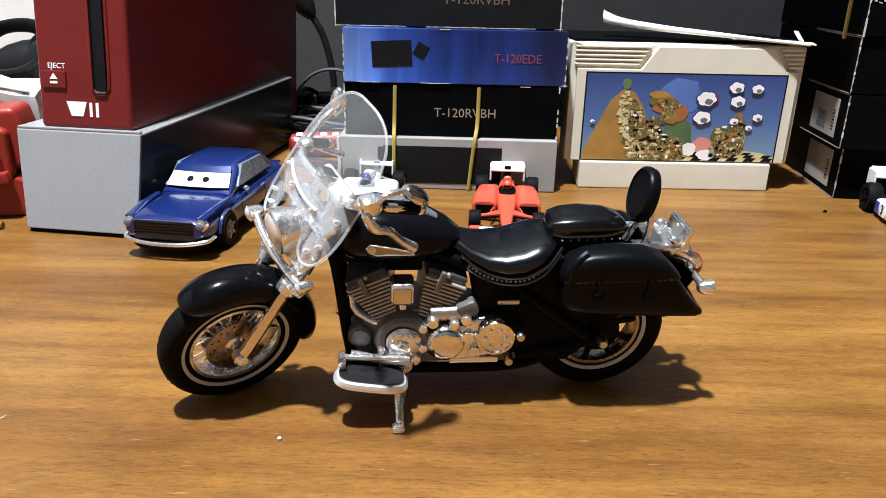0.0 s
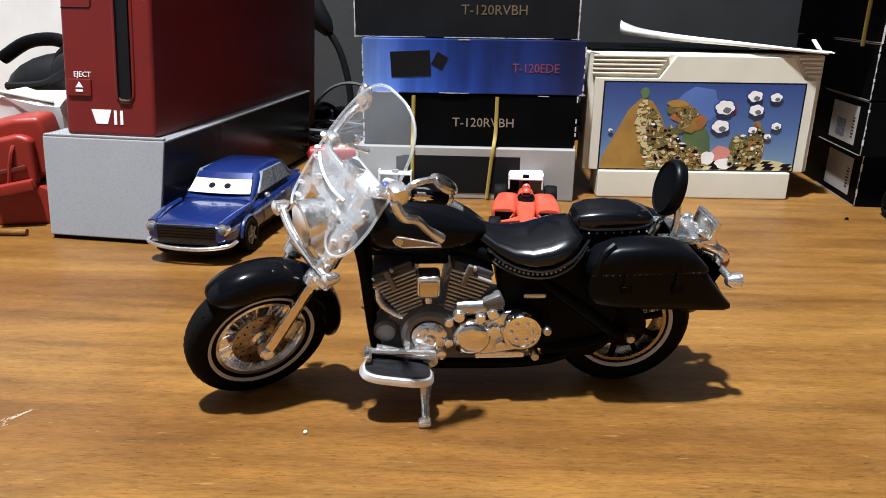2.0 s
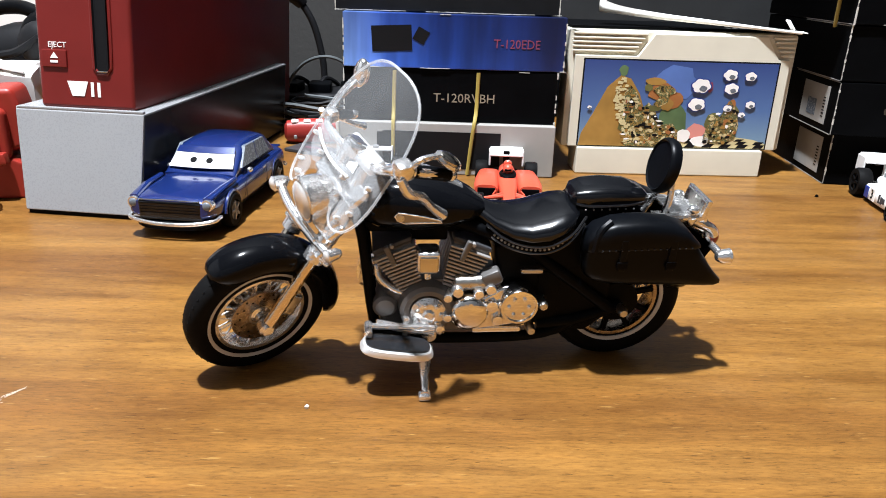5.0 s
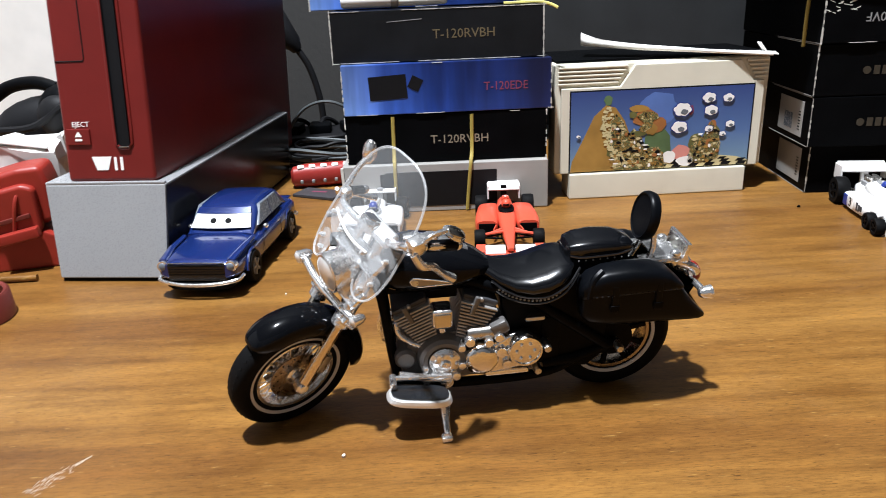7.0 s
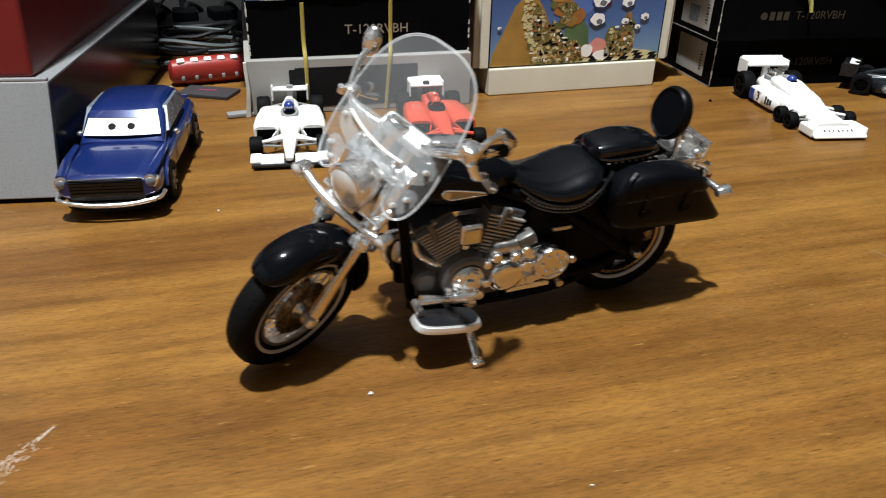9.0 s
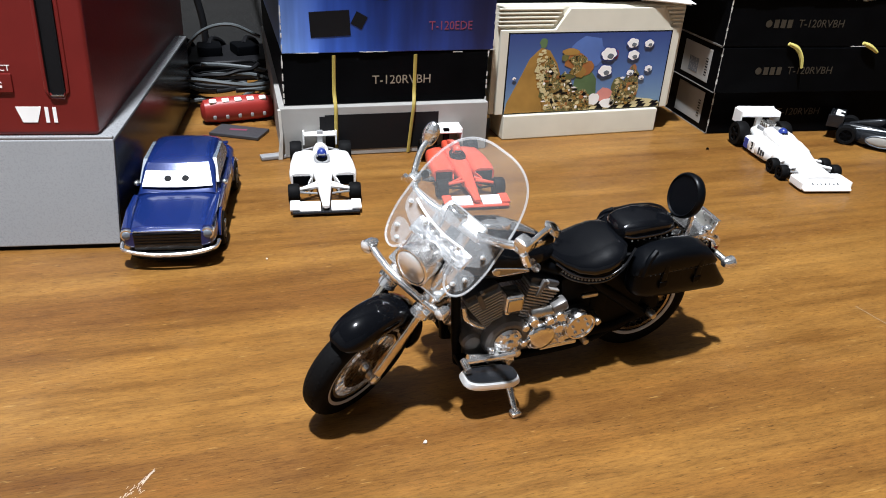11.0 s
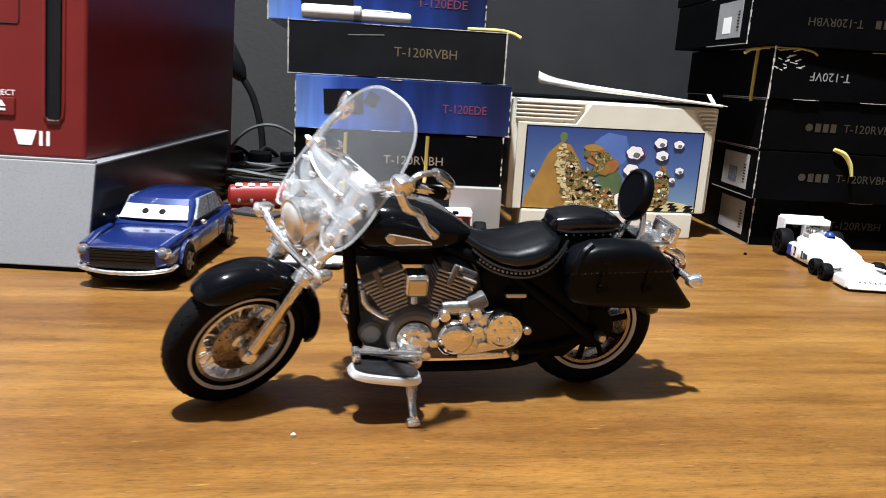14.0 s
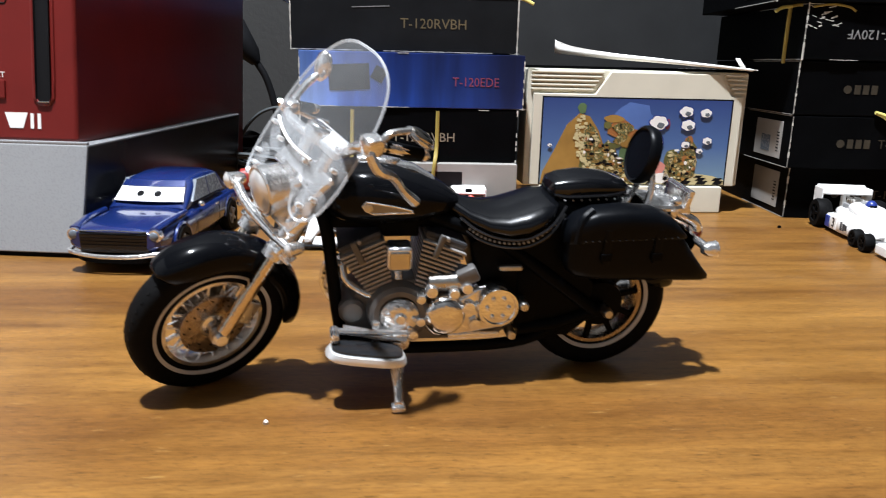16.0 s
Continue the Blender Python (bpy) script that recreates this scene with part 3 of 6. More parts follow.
    LOW = ((0, 53.0), (3.0, 52.6), (5.0, 51.4), (6.0, 49.6), (6.8, 47.8), (8.2, 46.4), (9.8, 45.9), (11.6, 46.4), (12.9, 48.4), (13.6, 52.0))

    def on_screen(y, z, off=0.0):
        x = 80.8 - 0.75 * (z - 47.0) - 3.5 * (y / 12.5) ** 2 + 1.2 * math.sin(math.pi * (z - 44) / 32)
        near = max(0.0, y / 13.6) ** 2
        return STEER @ Vector((x - 1.2 * near + 0.8 * off, 1.16 * y + 1.4 - 2.5 * near, z + 0.6 * off))

    def sheet(low, top, off, thick, half, nu=28, nv=18):
        bm = BM()
        sides = []
        for o in (off, off - thick):
            cols = []
            for j in range(nu + 1):
                y = half * math.sin(math.pi * (j / nu - 0.5))
                z0 = float(np.interp(abs(y), [a for a, _ in low], [b for _, b in low]))
                z1 = float(np.interp(abs(y), [a for a, _ in top], [b for _, b in top]))
                cols.append([bm.verts.new(on_screen(y, z0 + (z1 - z0) * i / nv, o)) for i in range(nv + 1)])
            sides.append(cols)
        a, b = sides
        for j in range(nu):
            for i in range(nv):
                bm.faces.new((a[j][i], a[j + 1][i], a[j + 1][i + 1], a[j][i + 1]))
                bm.faces.new((b[j][i], b[j][i + 1], b[j + 1][i + 1], b[j + 1][i]))
            bm.faces.new((a[j][0], b[j][0], b[j + 1][0], a[j + 1][0]))
            bm.faces.new((a[j][nv], a[j + 1][nv], b[j + 1][nv], b[j][nv]))
        for j in (0, nu):
            for i in range(nv):
                bm.faces.new((a[j][i], a[j][i + 1], b[j][i + 1], b[j][i]))
        return bm

    screen = part("windscreen", sheet(LOW, TOP, 0.0, 0.5, 13.6), SCREEN, t, "clear plastic windscreen with rounded top")
    screen.visible_shadow = False
    # translucent wing across the screen above the lamp, and a smaller lug on each side below it
    WING = ((0, 53.6), (5.6, 53.0), (6.6, 52.4), (11.6, 53.4), (12.4, 54.6))
    low = part("lower_panel", sheet(WING, ((0, 60.2), (6, 59.8), (11.4, 58.4), (12.4, 57.6)), -0.8, 0.5, 12.4), MILKY, screen, "milky lower windscreen panel")
    low.visible_shadow = False
    for side in (1, -1):
        bm = BM()
        cols = [[(y * side, z0 + (z1 - z0) * i / 5) for i in range(6)] for y, z0, z1 in ((6.6, 48.8, 51.6), (8.2, 47.2, 52.0), (9.8, 46.8, 52.0), (11.2, 47.6, 51.4), (11.9, 49.0, 50.6))]
        grid = [[[bm.verts.new(on_screen(y, z, o)) for y, z in col] for col in cols] for o in (-0.8, -1.3)]
        for g in grid:
            for c0, c1 in zip(g, g[1:]):
                for i in range(5):
                    bm.faces.new((c0[i], c1[i], c1[i + 1], c0[i + 1]))
        for i in range(4):
            for q in (0, 5):
                bm.faces.new((grid[0][i][q], grid[0][i + 1][q], grid[1][i + 1][q], grid[1][i][q]))
        for q in (0, 4):
            for i in range(5):
                bm.faces.new((grid[0][q][i], grid[0][q][i + 1], grid[1][q][i + 1], grid[1][q][i]))
        lug = part("mounting_lug", bm, MILKY, screen, "milky mounting lug")
        lug.visible_shadow = False
    half = list(TOP) + [(y, z) for y, z in reversed(LOW[3:])]
    for side in (1, -1):
        rim = part("screen_rim", tube(BM(), [on_screen(y * side, z, -0.25) for y, z in half], 0.32, 6, smooth=3), RIMCLEAR, screen)
        rim.visible_shadow = False
    part("screen_bar", tube(BM(), [on_screen(y, 56.4 - 0.08 * y, 0.3) for y in (-9.5, -6, -2, 2, 6.0)], 0.34, 8, smooth=3), WHITEPAINT, screen, "pale bar across the panel")
    for s in (-1, 1):
        for y, z in ((8.6, 48.4), (10.4, 50.0), (4.6, 55.4), (10.8, 55.6)):
            place = Matrix.Translation(on_screen(y * s, z, 0.0)) @ STEER.to_3x3().to_4x4() @ Matrix.Rotation(radians(53), 4, "Y")
            part("screen_bolt", lathe(BM(), [(0, 0.6), (0.4, 0.5), (0.55, 0.1), (0.55, -0.9)], place, 12), BRIGHTRIM, screen)

    # handlebar, grips, levers, mirrors
    hb = part("handlebar", moved(tube(BM(), [(61.0, -17.2, 54.4), (65, -16.8, 55.2), (68.8, -13.4, 55.8), (69.2, -7, 55.4), (67.8, 0, 55.2), (68.4, 9, 57.4), (69.4, 16.5, 62.2), (66, 19.6, 63.0), (57.5, 19.8, 60.0)], 1.15, 10, [0.8, 0.8, 0.85, 0.95, 1.15, 1.15, 1.15, 1.15, 1.15], 5), STEER), CHROME, t)
    for s, x, z in ((-1, 61.0, 54.2), (1, 57.4, 60.0)):
        y, thick, long = (-17.0, 1.15, 3.6) if s < 0 else (19.8, 1.4, 8.6)
        part("grip", moved(tube(BM(), [(x + long, y - 0.4 * s, z + 0.35 * long), (x, y, z)], thick, 14), STEER), FRAMEBLACK, hb, "black rubber handgrip")
        part("grip_end", moved(ball(BM(), (x - 0.6, y, z - 0.2), (1.4, thick, thick)), STEER), CHROME, hb)
        part("control_box", moved(box(BM(), (x + long + 2.0, y - 1.0 * s, z + 0.35 * long + 0.4), (2.8 * thick, 2.9 * thick, 2.8 * thick), 1.0), STEER), CHROME, hb)
        drop = 1.0 if s > 0 else 0.45
        x -= 0.0 if s > 0 else 4.6
        part("lever", moved(tube(BM(), [(x + 12.0, y + 0.6 * s, z + 2.6), (x + 10.6, y + 1.8 * s, z - 0.4 * drop), (x + 7.0, y + 1.4 * s, z - 2.6 * drop), (x + 3.8, y + 0.8 * s, z - 6.6 * drop), (x + 0.2, y + 0.4 * s, z - 10.2 * drop)], 1.0, 8, [1.0, 1.1, 0.95, 0.9, 1.25] if s > 0 else [0.6, 0.7, 0.65, 0.6, 0.9], 4), STEER), CHROME, hb)
        part("riser", moved(tube(BM(), [(70.6, 4.2 * s, 49.5), (67.4, 4.2 * s, 55.8)], 1.5, 10), STEER), CHROME, hb)
    part("bar_clamp", moved(box(BM(), (67.6, 2.0, 56.6), (4.6, 13.0, 2.8), 1.1, turn("Y", 20), 3), STEER), BRIGHTRIM, hb, "bright handlebar clamp")
    # left mirror, folded low beside its grip
    mir = part("mirror", moved(ball(BM(), (58.0, 19.8, 63.6), (4.0, 2.4, 1.0), turn("Y", -35) @ turn("X", -20)), STEER), CHROME, t, "chrome mirror shell folded low")
    part("mirror_stem", moved(tube(BM(), [(67.0, 20.0, 64.6), (64.8, 20.2, 66.0), (60.6, 19.9, 65.6)], 0.7, 8, smooth=3), STEER), CHROME, mir)
    part("mirror_glass", moved(ball(BM(), (57.65, 20.2, 64.2), (3.2, 1.8, 0.6), turn("Y", -35) @ turn("X", -20)), STEER), PLATE, mir, "mirror face")
    # right mirror, raised on its stem
    mir = part("mirror", moved(ball(BM(), (56.0, -22.2, 61.6), (1.5, 2.3, 3.7), turn("Y", -12)), STEER), CHROME, t, "chrome mirror shell raised on a stem")
    part("mirror_stem", moved(tube(BM(), [(66.0, -17.0, 56.4), (61.0, -20.4, 58.4), (56.6, -22.0, 60.0)], 0.85, 8, smooth=3), STEER), CHROME, mir)
    part("mirror_glass", moved(ball(BM(), (54.9, -22.2, 61.4), (0.9, 1.9, 3.0), turn("Y", -12)), STEER), PLATE, mir, "mirror face")
    # gauge pod behind the screen
    gm = STEER @ Matrix.Translation((68.4, 0, 57.4)) @ Matrix.Rotation(radians(-30), 4, "Y")
    g = part("gauge", lathe(BM(), [(0, -2.4), (2.4, -2.2), (3.0, 0), (3.0, 1.0), (2.7, 1.4), (0, 1.5)], gm, 28), CHROME, t)
    part("gauge_face", lathe(BM(), [(0, 1.55), (2.3, 1.5), (2.3, 1.75), (0, 1.75)], gm, 24), COVERCHROME, g)

    # fuel tank
    tank = body(BM(), [(68.2, 3.0, 41.5, 46.0), (66.5, 6.4, 39.2, 48.6), (63, 8.6, 37.8, 50.2), (58, 9.8, 37.2, 51.0), (52, 9.8, 37.4, 50.2), (46.5, 8.6, 38.0, 48.2), (41.5, 6.4, 39.0, 45.6), (38.4, 3.6, 40.4, 43.4)], 28, 2.5)
    tk = part("fuel_tank", tank, GLOSSBLACK, t, "gloss black teardrop fuel tank")
    for s in (-1, 1):
        em = BM()
        pts = [(58.8, 42.5), (59.4, 43.4), (58.6, 44.3), (57.2, 44.1), (52.8, 43.3), (49.2, 42.4), (48.9, 42.0), (52.8, 41.9), (57.2, 41.8)]
        prism(em, pts, s * 9.35, s * 10.0, 0.12)
        e = part("emblem", em, EMBLEM, tk, "dull gold tank emblem")
        part("emblem_rim", tube(BM(), [(x, s * 9.95, z) for x, z in pts + pts[:1]], 0.2, 6), CHROME, e)
        part("emblem_boss", lathe(BM(), [(0, 0.5), (0.9, 0.3), (0.9, -0.6)], axis_y(58.2, s * 9.9, 43.1) @ Matrix.Scale(s, 4, (0, 0, 1)), 14), STEEL, e)
    part("filler_cap", lathe(BM(), [(0, 1.1), (2.0, 0.9), (2.3, 0.3), (2.3, -0.6)], Matrix.Translation((53, 0, 50.4)), 24), CHROME, tk)
    part("tank_console", body(BM(), [(60, 1.2, 50.0, 51.6), (57, 2.2, 49.8, 52.0), (48, 2.2, 48.0, 49.9), (43.5, 1.2, 45.4, 47.2)], 14, 2.4), CHROME, tk, "chrome tank console")

    # rider's seat: dished, flared at its rear, with piping round its skirt
    st = [(41.5, 3.2, 39.6, 43.4), (39, 4.8, 38.0, 43.2), (36, 6.9, 36.4, 41.8), (32, 9.0, 34.6, 41.0), (28, 10.2, 33.8, 41.2), (24, 10.6, 34.0, 42.4), (21, 10.2, 35.0, 43.4), (18.2, 8.8, 37.2, 43.8), (16.4, 6.0, 39.8, 43.2)]
    seat = part("rider_seat", body(BM(), st, 36, 2.05), SEATBLACK, t, "black dished rider's seat with piping and a studded skirt")
    for s in (-1, 1):
        for dz, hw in ((1.0, 0.55), (-0.9, 0.1)):
            curve = [(38.2, s * (5.2 + hw), 38.4 + dz), (34, s * (7.4 + hw), 35.8 + dz), (28.5, s * (9.0 + hw), 34.6 + dz), (23.4, s * (9.8 + hw), 35.2 + dz), (18.8, s * (9.4 + hw), 37.8 + dz), (15.6, s * (7.8 + hw), 41.6 + dz)]
            part("seat_piping", tube(BM(), curve, 0.36, 8, smooth=5), PIPING, seat, "glossy black piping")
        path = smooth_path([(37.0, s * 6.2, 37.5), (33, s * 8.2, 35.5), (28, s * 9.5, 34.7), (23, s * 10.2, 35.6), (18.2, s * 9.5, 38.9)], 5)
        for p in path[1:]:
            part("stud", ball(BM(), p, 0.33, None, 8, 6), GUNMETAL, seat, "grey stud")
    pil = [(18.2, 2.6, 43.2, 45.6), (17.2, 4.6, 42.2, 46.9), (14.6, 5.5, 41.8, 47.7), (10, 5.8, 42.2, 48.2), (4.5, 5.6, 42.4, 47.8), (1.0, 4.6, 42.8, 46.8), (-0.4, 2.6, 43.6, 45.6)]
    ps = part("pillion_seat", body(BM(), pil, 24, 3.2), SEATBLACK, t, "black padded pillion seat")
    for s in (-1, 1):
        part("seat_piping", tube(BM(), [(17.2, s * 4.6, 44.0), (14.6, s * 5.6, 43.8), (10, s * 5.95, 44.0), (4.5, s * 5.7, 44.2), (0.8, s * 4.5, 44.6)], 0.34, 6, smooth=4), PIPING, ps)
        for k in range(8):
            part("stud", ball(BM(), (15.2 - 1.9 * k, s * (5.75 + 0.12 * math.sin(math.pi * k / 7)), 43.0 + 0.06 * k), 0.24, None, 8, 6), MIDGREY, ps, "dull stud")
    # backrest pad on its chrome bar
    br = part("backrest", lathe(BM(), [(0, -1.2), (0.8, -1.2), (0.86, -1.6), (0.95, -1.4), (1.0, 0.0), (0.97, 0.9), (0.9, 1.3), (0.84, 0.9), (0, 1.0)], Matrix.Translation((-3.8, 0.2, 51.9)) @ Matrix.Rotation(radians(-12), 4, "Y") @ Matrix.Rotation(radians(90), 4, "Y") @ Matrix.Diagonal((6.7, 6.3, 1, 1)), 32), BAGBLACK, t, "black oval backrest pad")
    for s in (-1, 1):
        part("backrest_bar", tube(BM(), [(-5.6, 2.2 * s, 50), (-5.4, 3.6 * s, 44), (-3.0, 4.6 * s, 38)], 0.8, 8, smooth=4), CHROME, br)

    # saddlebags with lids, straps and buckles
    for s in (-1, 1):
        st = [(15.6, 1.5, 30.4, 36.6), (15.0, 2.6, 28.6, 38.6), (13.2, 3.4, 27.2, 40.6), (9.5, 3.9, 26.4, 42.0), (3, 4.05, 26.0, 42.5), (-3.5, 4.0, 25.8, 42.0), (-7, 3.9, 25.7, 40.6), (-10.5, 3.6, 25.6, 37.0), (-14, 3.2, 25.5, 32.4), (-17, 2.5, 25.4, 28.8), (-18.8, 1.4, 25.5, 27.0)]
        bag = part("saddlebag", body(BM(), [(x, h, z0, z1, s * 9.3) for x, h, z0, z1 in st], 32, 3.4), BAGBLACK, t, "black moulded leather-look saddlebag")
        lid = [(16.0, 1.6, 34.8, 37.4), (15.4, 3.0, 34.6, 39.2), (13.4, 3.9, 34.6, 41.2), (9.5, 4.35, 34.8, 42.6), (3, 4.5, 35.0, 43.1), (-3.5, 4.45, 35.2, 42.6), (-7.2, 4.3, 35.4, 41.2), (-9.8, 4.0, 35.8, 38.6), (-11.2, 3.0, 36.0, 37.2)]
        part("lid", body(BM(), [(x, h, z0, z1, s * 9.3) for x, h, z0, z1 in lid], 32, 3.2), BAGBLACK, bag)
        for x in (7.4, -4.2):
            part("strap", box(BM(), (x, s * 13.45, 35.0), (1.8, 0.7, 8.0), 0.3), BAGBLACK, bag)
            part("buckle", box(BM(), (x, s * 13.75, 32.6), (2.6, 0.5, 1.8), 0.22), FRAMEBLACK, bag)
        for k in range(15):
            part("stud", ball(BM(), (12.4 - k * 1.5, s * (13.72 - 0.015 * abs(k - 6)), 36.3 + 0.04 * k), 0.22, None, 8, 5), CHARCOAL, bag)
        part("tassel", tube(BM(), [(10.6, s * 11.0, 42.4), (13.2, s * 12.2, 40.4), (13.9, s * 12.4, 35.6)], 0.9, 8, smooth=3), BAGBLACK, bag)

    # frame
    bm = BM()
    for s in (-1, 1):
        tube(bm, [(69, 3.0 * s, 43), (66.5, 4.6 * s, 36), (64.0, 5.0 * s, 14), (61, 6.0 * s, 9.6), (40, 6.4 * s, 8.6), (22, 6.4 * s, 9.6), (12, 6.4 * s, 15)], 1.35, 10, smooth=4)
        tube(bm, [(46, 4 * s, 40), (30, 5.5 * s, 34), (18, 6.5 * s, 26), (6, 7.2 * s, 17)], 1.6, 10, smooth=4)
        box(bm, (22, 6.0 * s, 20), (6, 2.2, 15), 1.0)
    box(bm, (44, 0, 38), (46, 8, 3), 1.0)
    part("frame", bm, FRAMEBLACK, t, "black frame tubes")
    bm = prism(BM(), [(34, 24), (36, 34), (28, 36), (12, 40), (4, 38), (8, 28), (18, 21.5), (20, 12), (25, 12)], -6.6, 6.6, 1.2)
    part("side_cover", bm, FRAMEBLACK, t)
    for x, z in ((23.8, 20.2), (26.2, 13.3)):
        part("pivot_bolt", lathe(BM(), [(0, 1.2), (0.9, 1.0), (1.15, 0.3), (1.15, -4.5)], axis_y(x, 10.4, z), 18), STEEL, t)
    part("badge", box(BM(), (27.0, 8.4, 28.6), (5.4, 1.4, 1.3), 0.5), STEEL, t)
    part("belt_guard", prism(BM(), [(6.5, 23.5), (7.0, 14.0), (11.5, 10.2), (19.5, 11.0), (21.0, 27.5), (12.0, 29.5)], 5.0, 6.7, 0.5), FRAMEBLACK, t, "black guard plate beside the rear wheel")
    for s in (-1, 1):
        part("swingarm", tube(BM(), [(24, 6.4 * s, 12.6), (15, 6.8 * s, 13.6), (3.2, 6.4 * s, 17.2)], 1.6, 10), FRAMEBLACK, t)

    # V-twin engine
    case = prism(BM(), [(62, 11), (63.5, 20), (58, 25.5), (46, 26), (36, 24), (26, 22), (24, 14), (30, 10.4)], -7.0, 7.0, 1.2)
    eng = part("engine", case, DARKCAST, t, "dark grey cast engine block")
    for base, lean in (((54.6, 22.6), 23.5), ((45.8, 22.6), -21.0)):
        d = Vector((math.sin(radians(lean)), 0, math.cos(radians(lean))))
        q = turn("Y", lean)
        c0 = Vector((base[0], 0, base[1]))
        core = BM()
        loft(core, [[c0 + d * h + q @ Vector((sx * wx, sy * 6.9, 0)) for sx, sy in ((-1, -1), (1, -1), (1, 1), (-1, 1))] for h, wx in ((-0.5, 2.1), (12.5, 4.4))])
        cyl = part("cylinder", core, DARKCAST, eng, "finned grey engine cylinder")
        for k in range(12):
            part("fin", box(BM(), c0 + d * (0.5 + 1.0 * k), (5.0 + 0.47 * k, 15.2 + 0.1 * k, 0.64), 0.14, q, 1), FINGREY, cyl)
        part("head_cover", box(BM(), c0 + d * 13.0, (9.8, 14.2, 1.5), 0.6, q), DARKGREY, cyl)
        part("rocker_rib", box(BM(), c0 + d * 11.4 + q @ Vector((1.2, 7.9, 0)), (1.4, 1.4, 5.4), 0.4, q), DARKCAST, cyl)
        part("head_bolt", lathe(BM(), [(0, 0.8), (0.5, 0.6), (0.5, -0.5)], axis_y((c0 + d * 13.4).x, 7.4, (c0 + d * 13.4).z), 10), GUNMETAL, cyl)
    ac = part("air_cleaner", box(BM(), (51.6, 8.0, 32.0), (5.4, 5.6, 5.4), 0.9, None, 3), CHROME, eng, "square chrome air cleaner cover")
    part("cleaner_face", box(BM(), (51.6, 10.9, 31.7), (4.3, 0.5, 4.1), 0.5), PLATE, ac, "polished cover plate")
    part("intake", tube(BM(), [(51.6, 6, 29.6), (51.4, 7, 26.0)], 1.0, 10), CHROME, eng)
    # left covers: timing, primary and clutch
    part("timing_cover", lathe(BM(), [(0, -0.6), (4.0, -0.6), (4.4, 1.2), (5.6, 1.4), (6.5, 0.7), (6.9, -1.0), (6.9, -4)], axis_y(51.4, 9.0, 18.8), 40), DARKCAST, eng, "round dark grey timing cover")
    tc = part("timing_cap", lathe(BM(), [(0, 2.2), (1.0, 2.1), (1.5, 1.5), (2.4, 1.6), (3.4, 1.3), (4.3, 0.6), (4.5, -2)], axis_y(51.2, 9.4, 18.2), 28), CHROME, eng)
    for k in range(7):
        a = 2 * math.pi * k / 7 + 0.4
        part("cap_bolt", ball(BM(), (51.2 + 2.9 * math.cos(a), 10.9, 18.2 + 2.9 * math.sin(a)), 0.62, None, 8, 6), CHROME, tc)
    for x, z, r in ((54.8, 14.6, 1.3), (48.4, 14.2, 1.4), (51.8, 13.4, 1.7), (56.6, 17.0, 1.0), (46.8, 17.4, 1.2)):
        part("case_boss", lathe(BM(), [(0, 1.3), (r * 0.8, 1.0), (r, 0.2), (r, -3)], axis_y(x, 10.4, z), 16), CHROME, eng)
    part("case_boss", lathe(BM(), [(0, 1.4), (1.7, 1.1), (2.1, 0.3), (2.1, -3)], axis_y(51.0, 10.6, 12.8), 20), CHROME, eng)
    pr = BM()
    prism(pr, [(47.0, 16.5), (46.0, 20.5), (42.6, 22.6), (38, 22.2), (34.4, 24.6), (29.6, 25.4), (25.4, 22.6), (24.8, 18.0), (27.6, 14.6), (33, 13.8), (38, 12.8), (43.6, 13.0)], 6.5, 9.8, 1.0, 3)
    part("primary_cover", pr, COVERCHROME, eng, "chrome primary case")
    part("primary_dome", lathe(BM(), [(0, 1.25), (2.4, 1.2), (3.7, 0.95), (4.4, 0.2), (4.7, -1.0), (4.7, -3.4)], axis_y(41.4, 10.6, 18.4), 36), COVERCHROME, eng)
    cc = part("clutch_cover", lathe(BM(), [(0, 0.9), (3.7, 0.85), (3.9, 1.35), (4.4, 1.35), (4.8, 0.5), (4.9, -1.0), (4.9, -3)], axis_y(29.9, 10.8, 20.6), 40), COVERCHROME, eng, "round chrome clutch cover")
    for k in range(6):
        a = 2 * math.pi * k / 6
        part("cover_bolt", ball(BM(), (29.9 + 2.4 * math.cos(a), 11.75, 20.6 + 2.4 * math.sin(a)), 0.55, None, 8, 6), CHROME, cc)
    for x, z, r in ((36.8, 24.8, 1.4), (46.8, 22.6, 1.2), (44.5, 24.2, 1.5), (39.5, 23.6, 1.3), (34.6, 16.2, 1.5), (36.2, 20.2, 1.7)):
        part("case_bolt", lathe(BM(), [(0, 1.2), (r * 0.8, 1.0), (r, 0.3), (r, -3)], axis_y(x, 10.0, z), 14), CHROME, eng)
    part("starter", tube(BM(), [(45, 8.0, 25.4), (36.5, 8.0, 25.6)], 1.9, 16), STEEL, eng)
    part("gear_box_cap", box(BM(), (36.5, 8.6, 27.2), (4.6, 3.4, 3.6), 0.7, turn("Y", 25)), DARKCAST, eng)
    part("lower_plate", box(BM(), (34.5, 9.2, 13.0), (12, 1.6, 1.5), 0.5), CHROME, eng)
    part("oil_filter", lathe(BM(), [(0, 3.8), (2.2, 3.6), (2.9, 2.8), (2.9, -3.0), (0, -3.0)], axis_y(61.4, 5.2, 19.0), 24), DARKCAST, eng)
    part("horn", lathe(BM(), [(0, 1.5), (2.4, 1.3), (2.7, 0.4), (2.7, -1.0), (0, -1.2)], Matrix.Translation((65.5, 2, 24)) @ Matrix.Rotation(radians(70), 4, "Y"), 20), CHROME, eng)
    part("oil_line", tube(BM(), [(63.4, 4.5, 28.5), (62.6, 5.6, 25.4), (59.6, 6.6, 23.2), (57.4, 6.8, 22.2)], 0.9, 10, smooth=4), CHROME, eng, "bright chrome oil line")
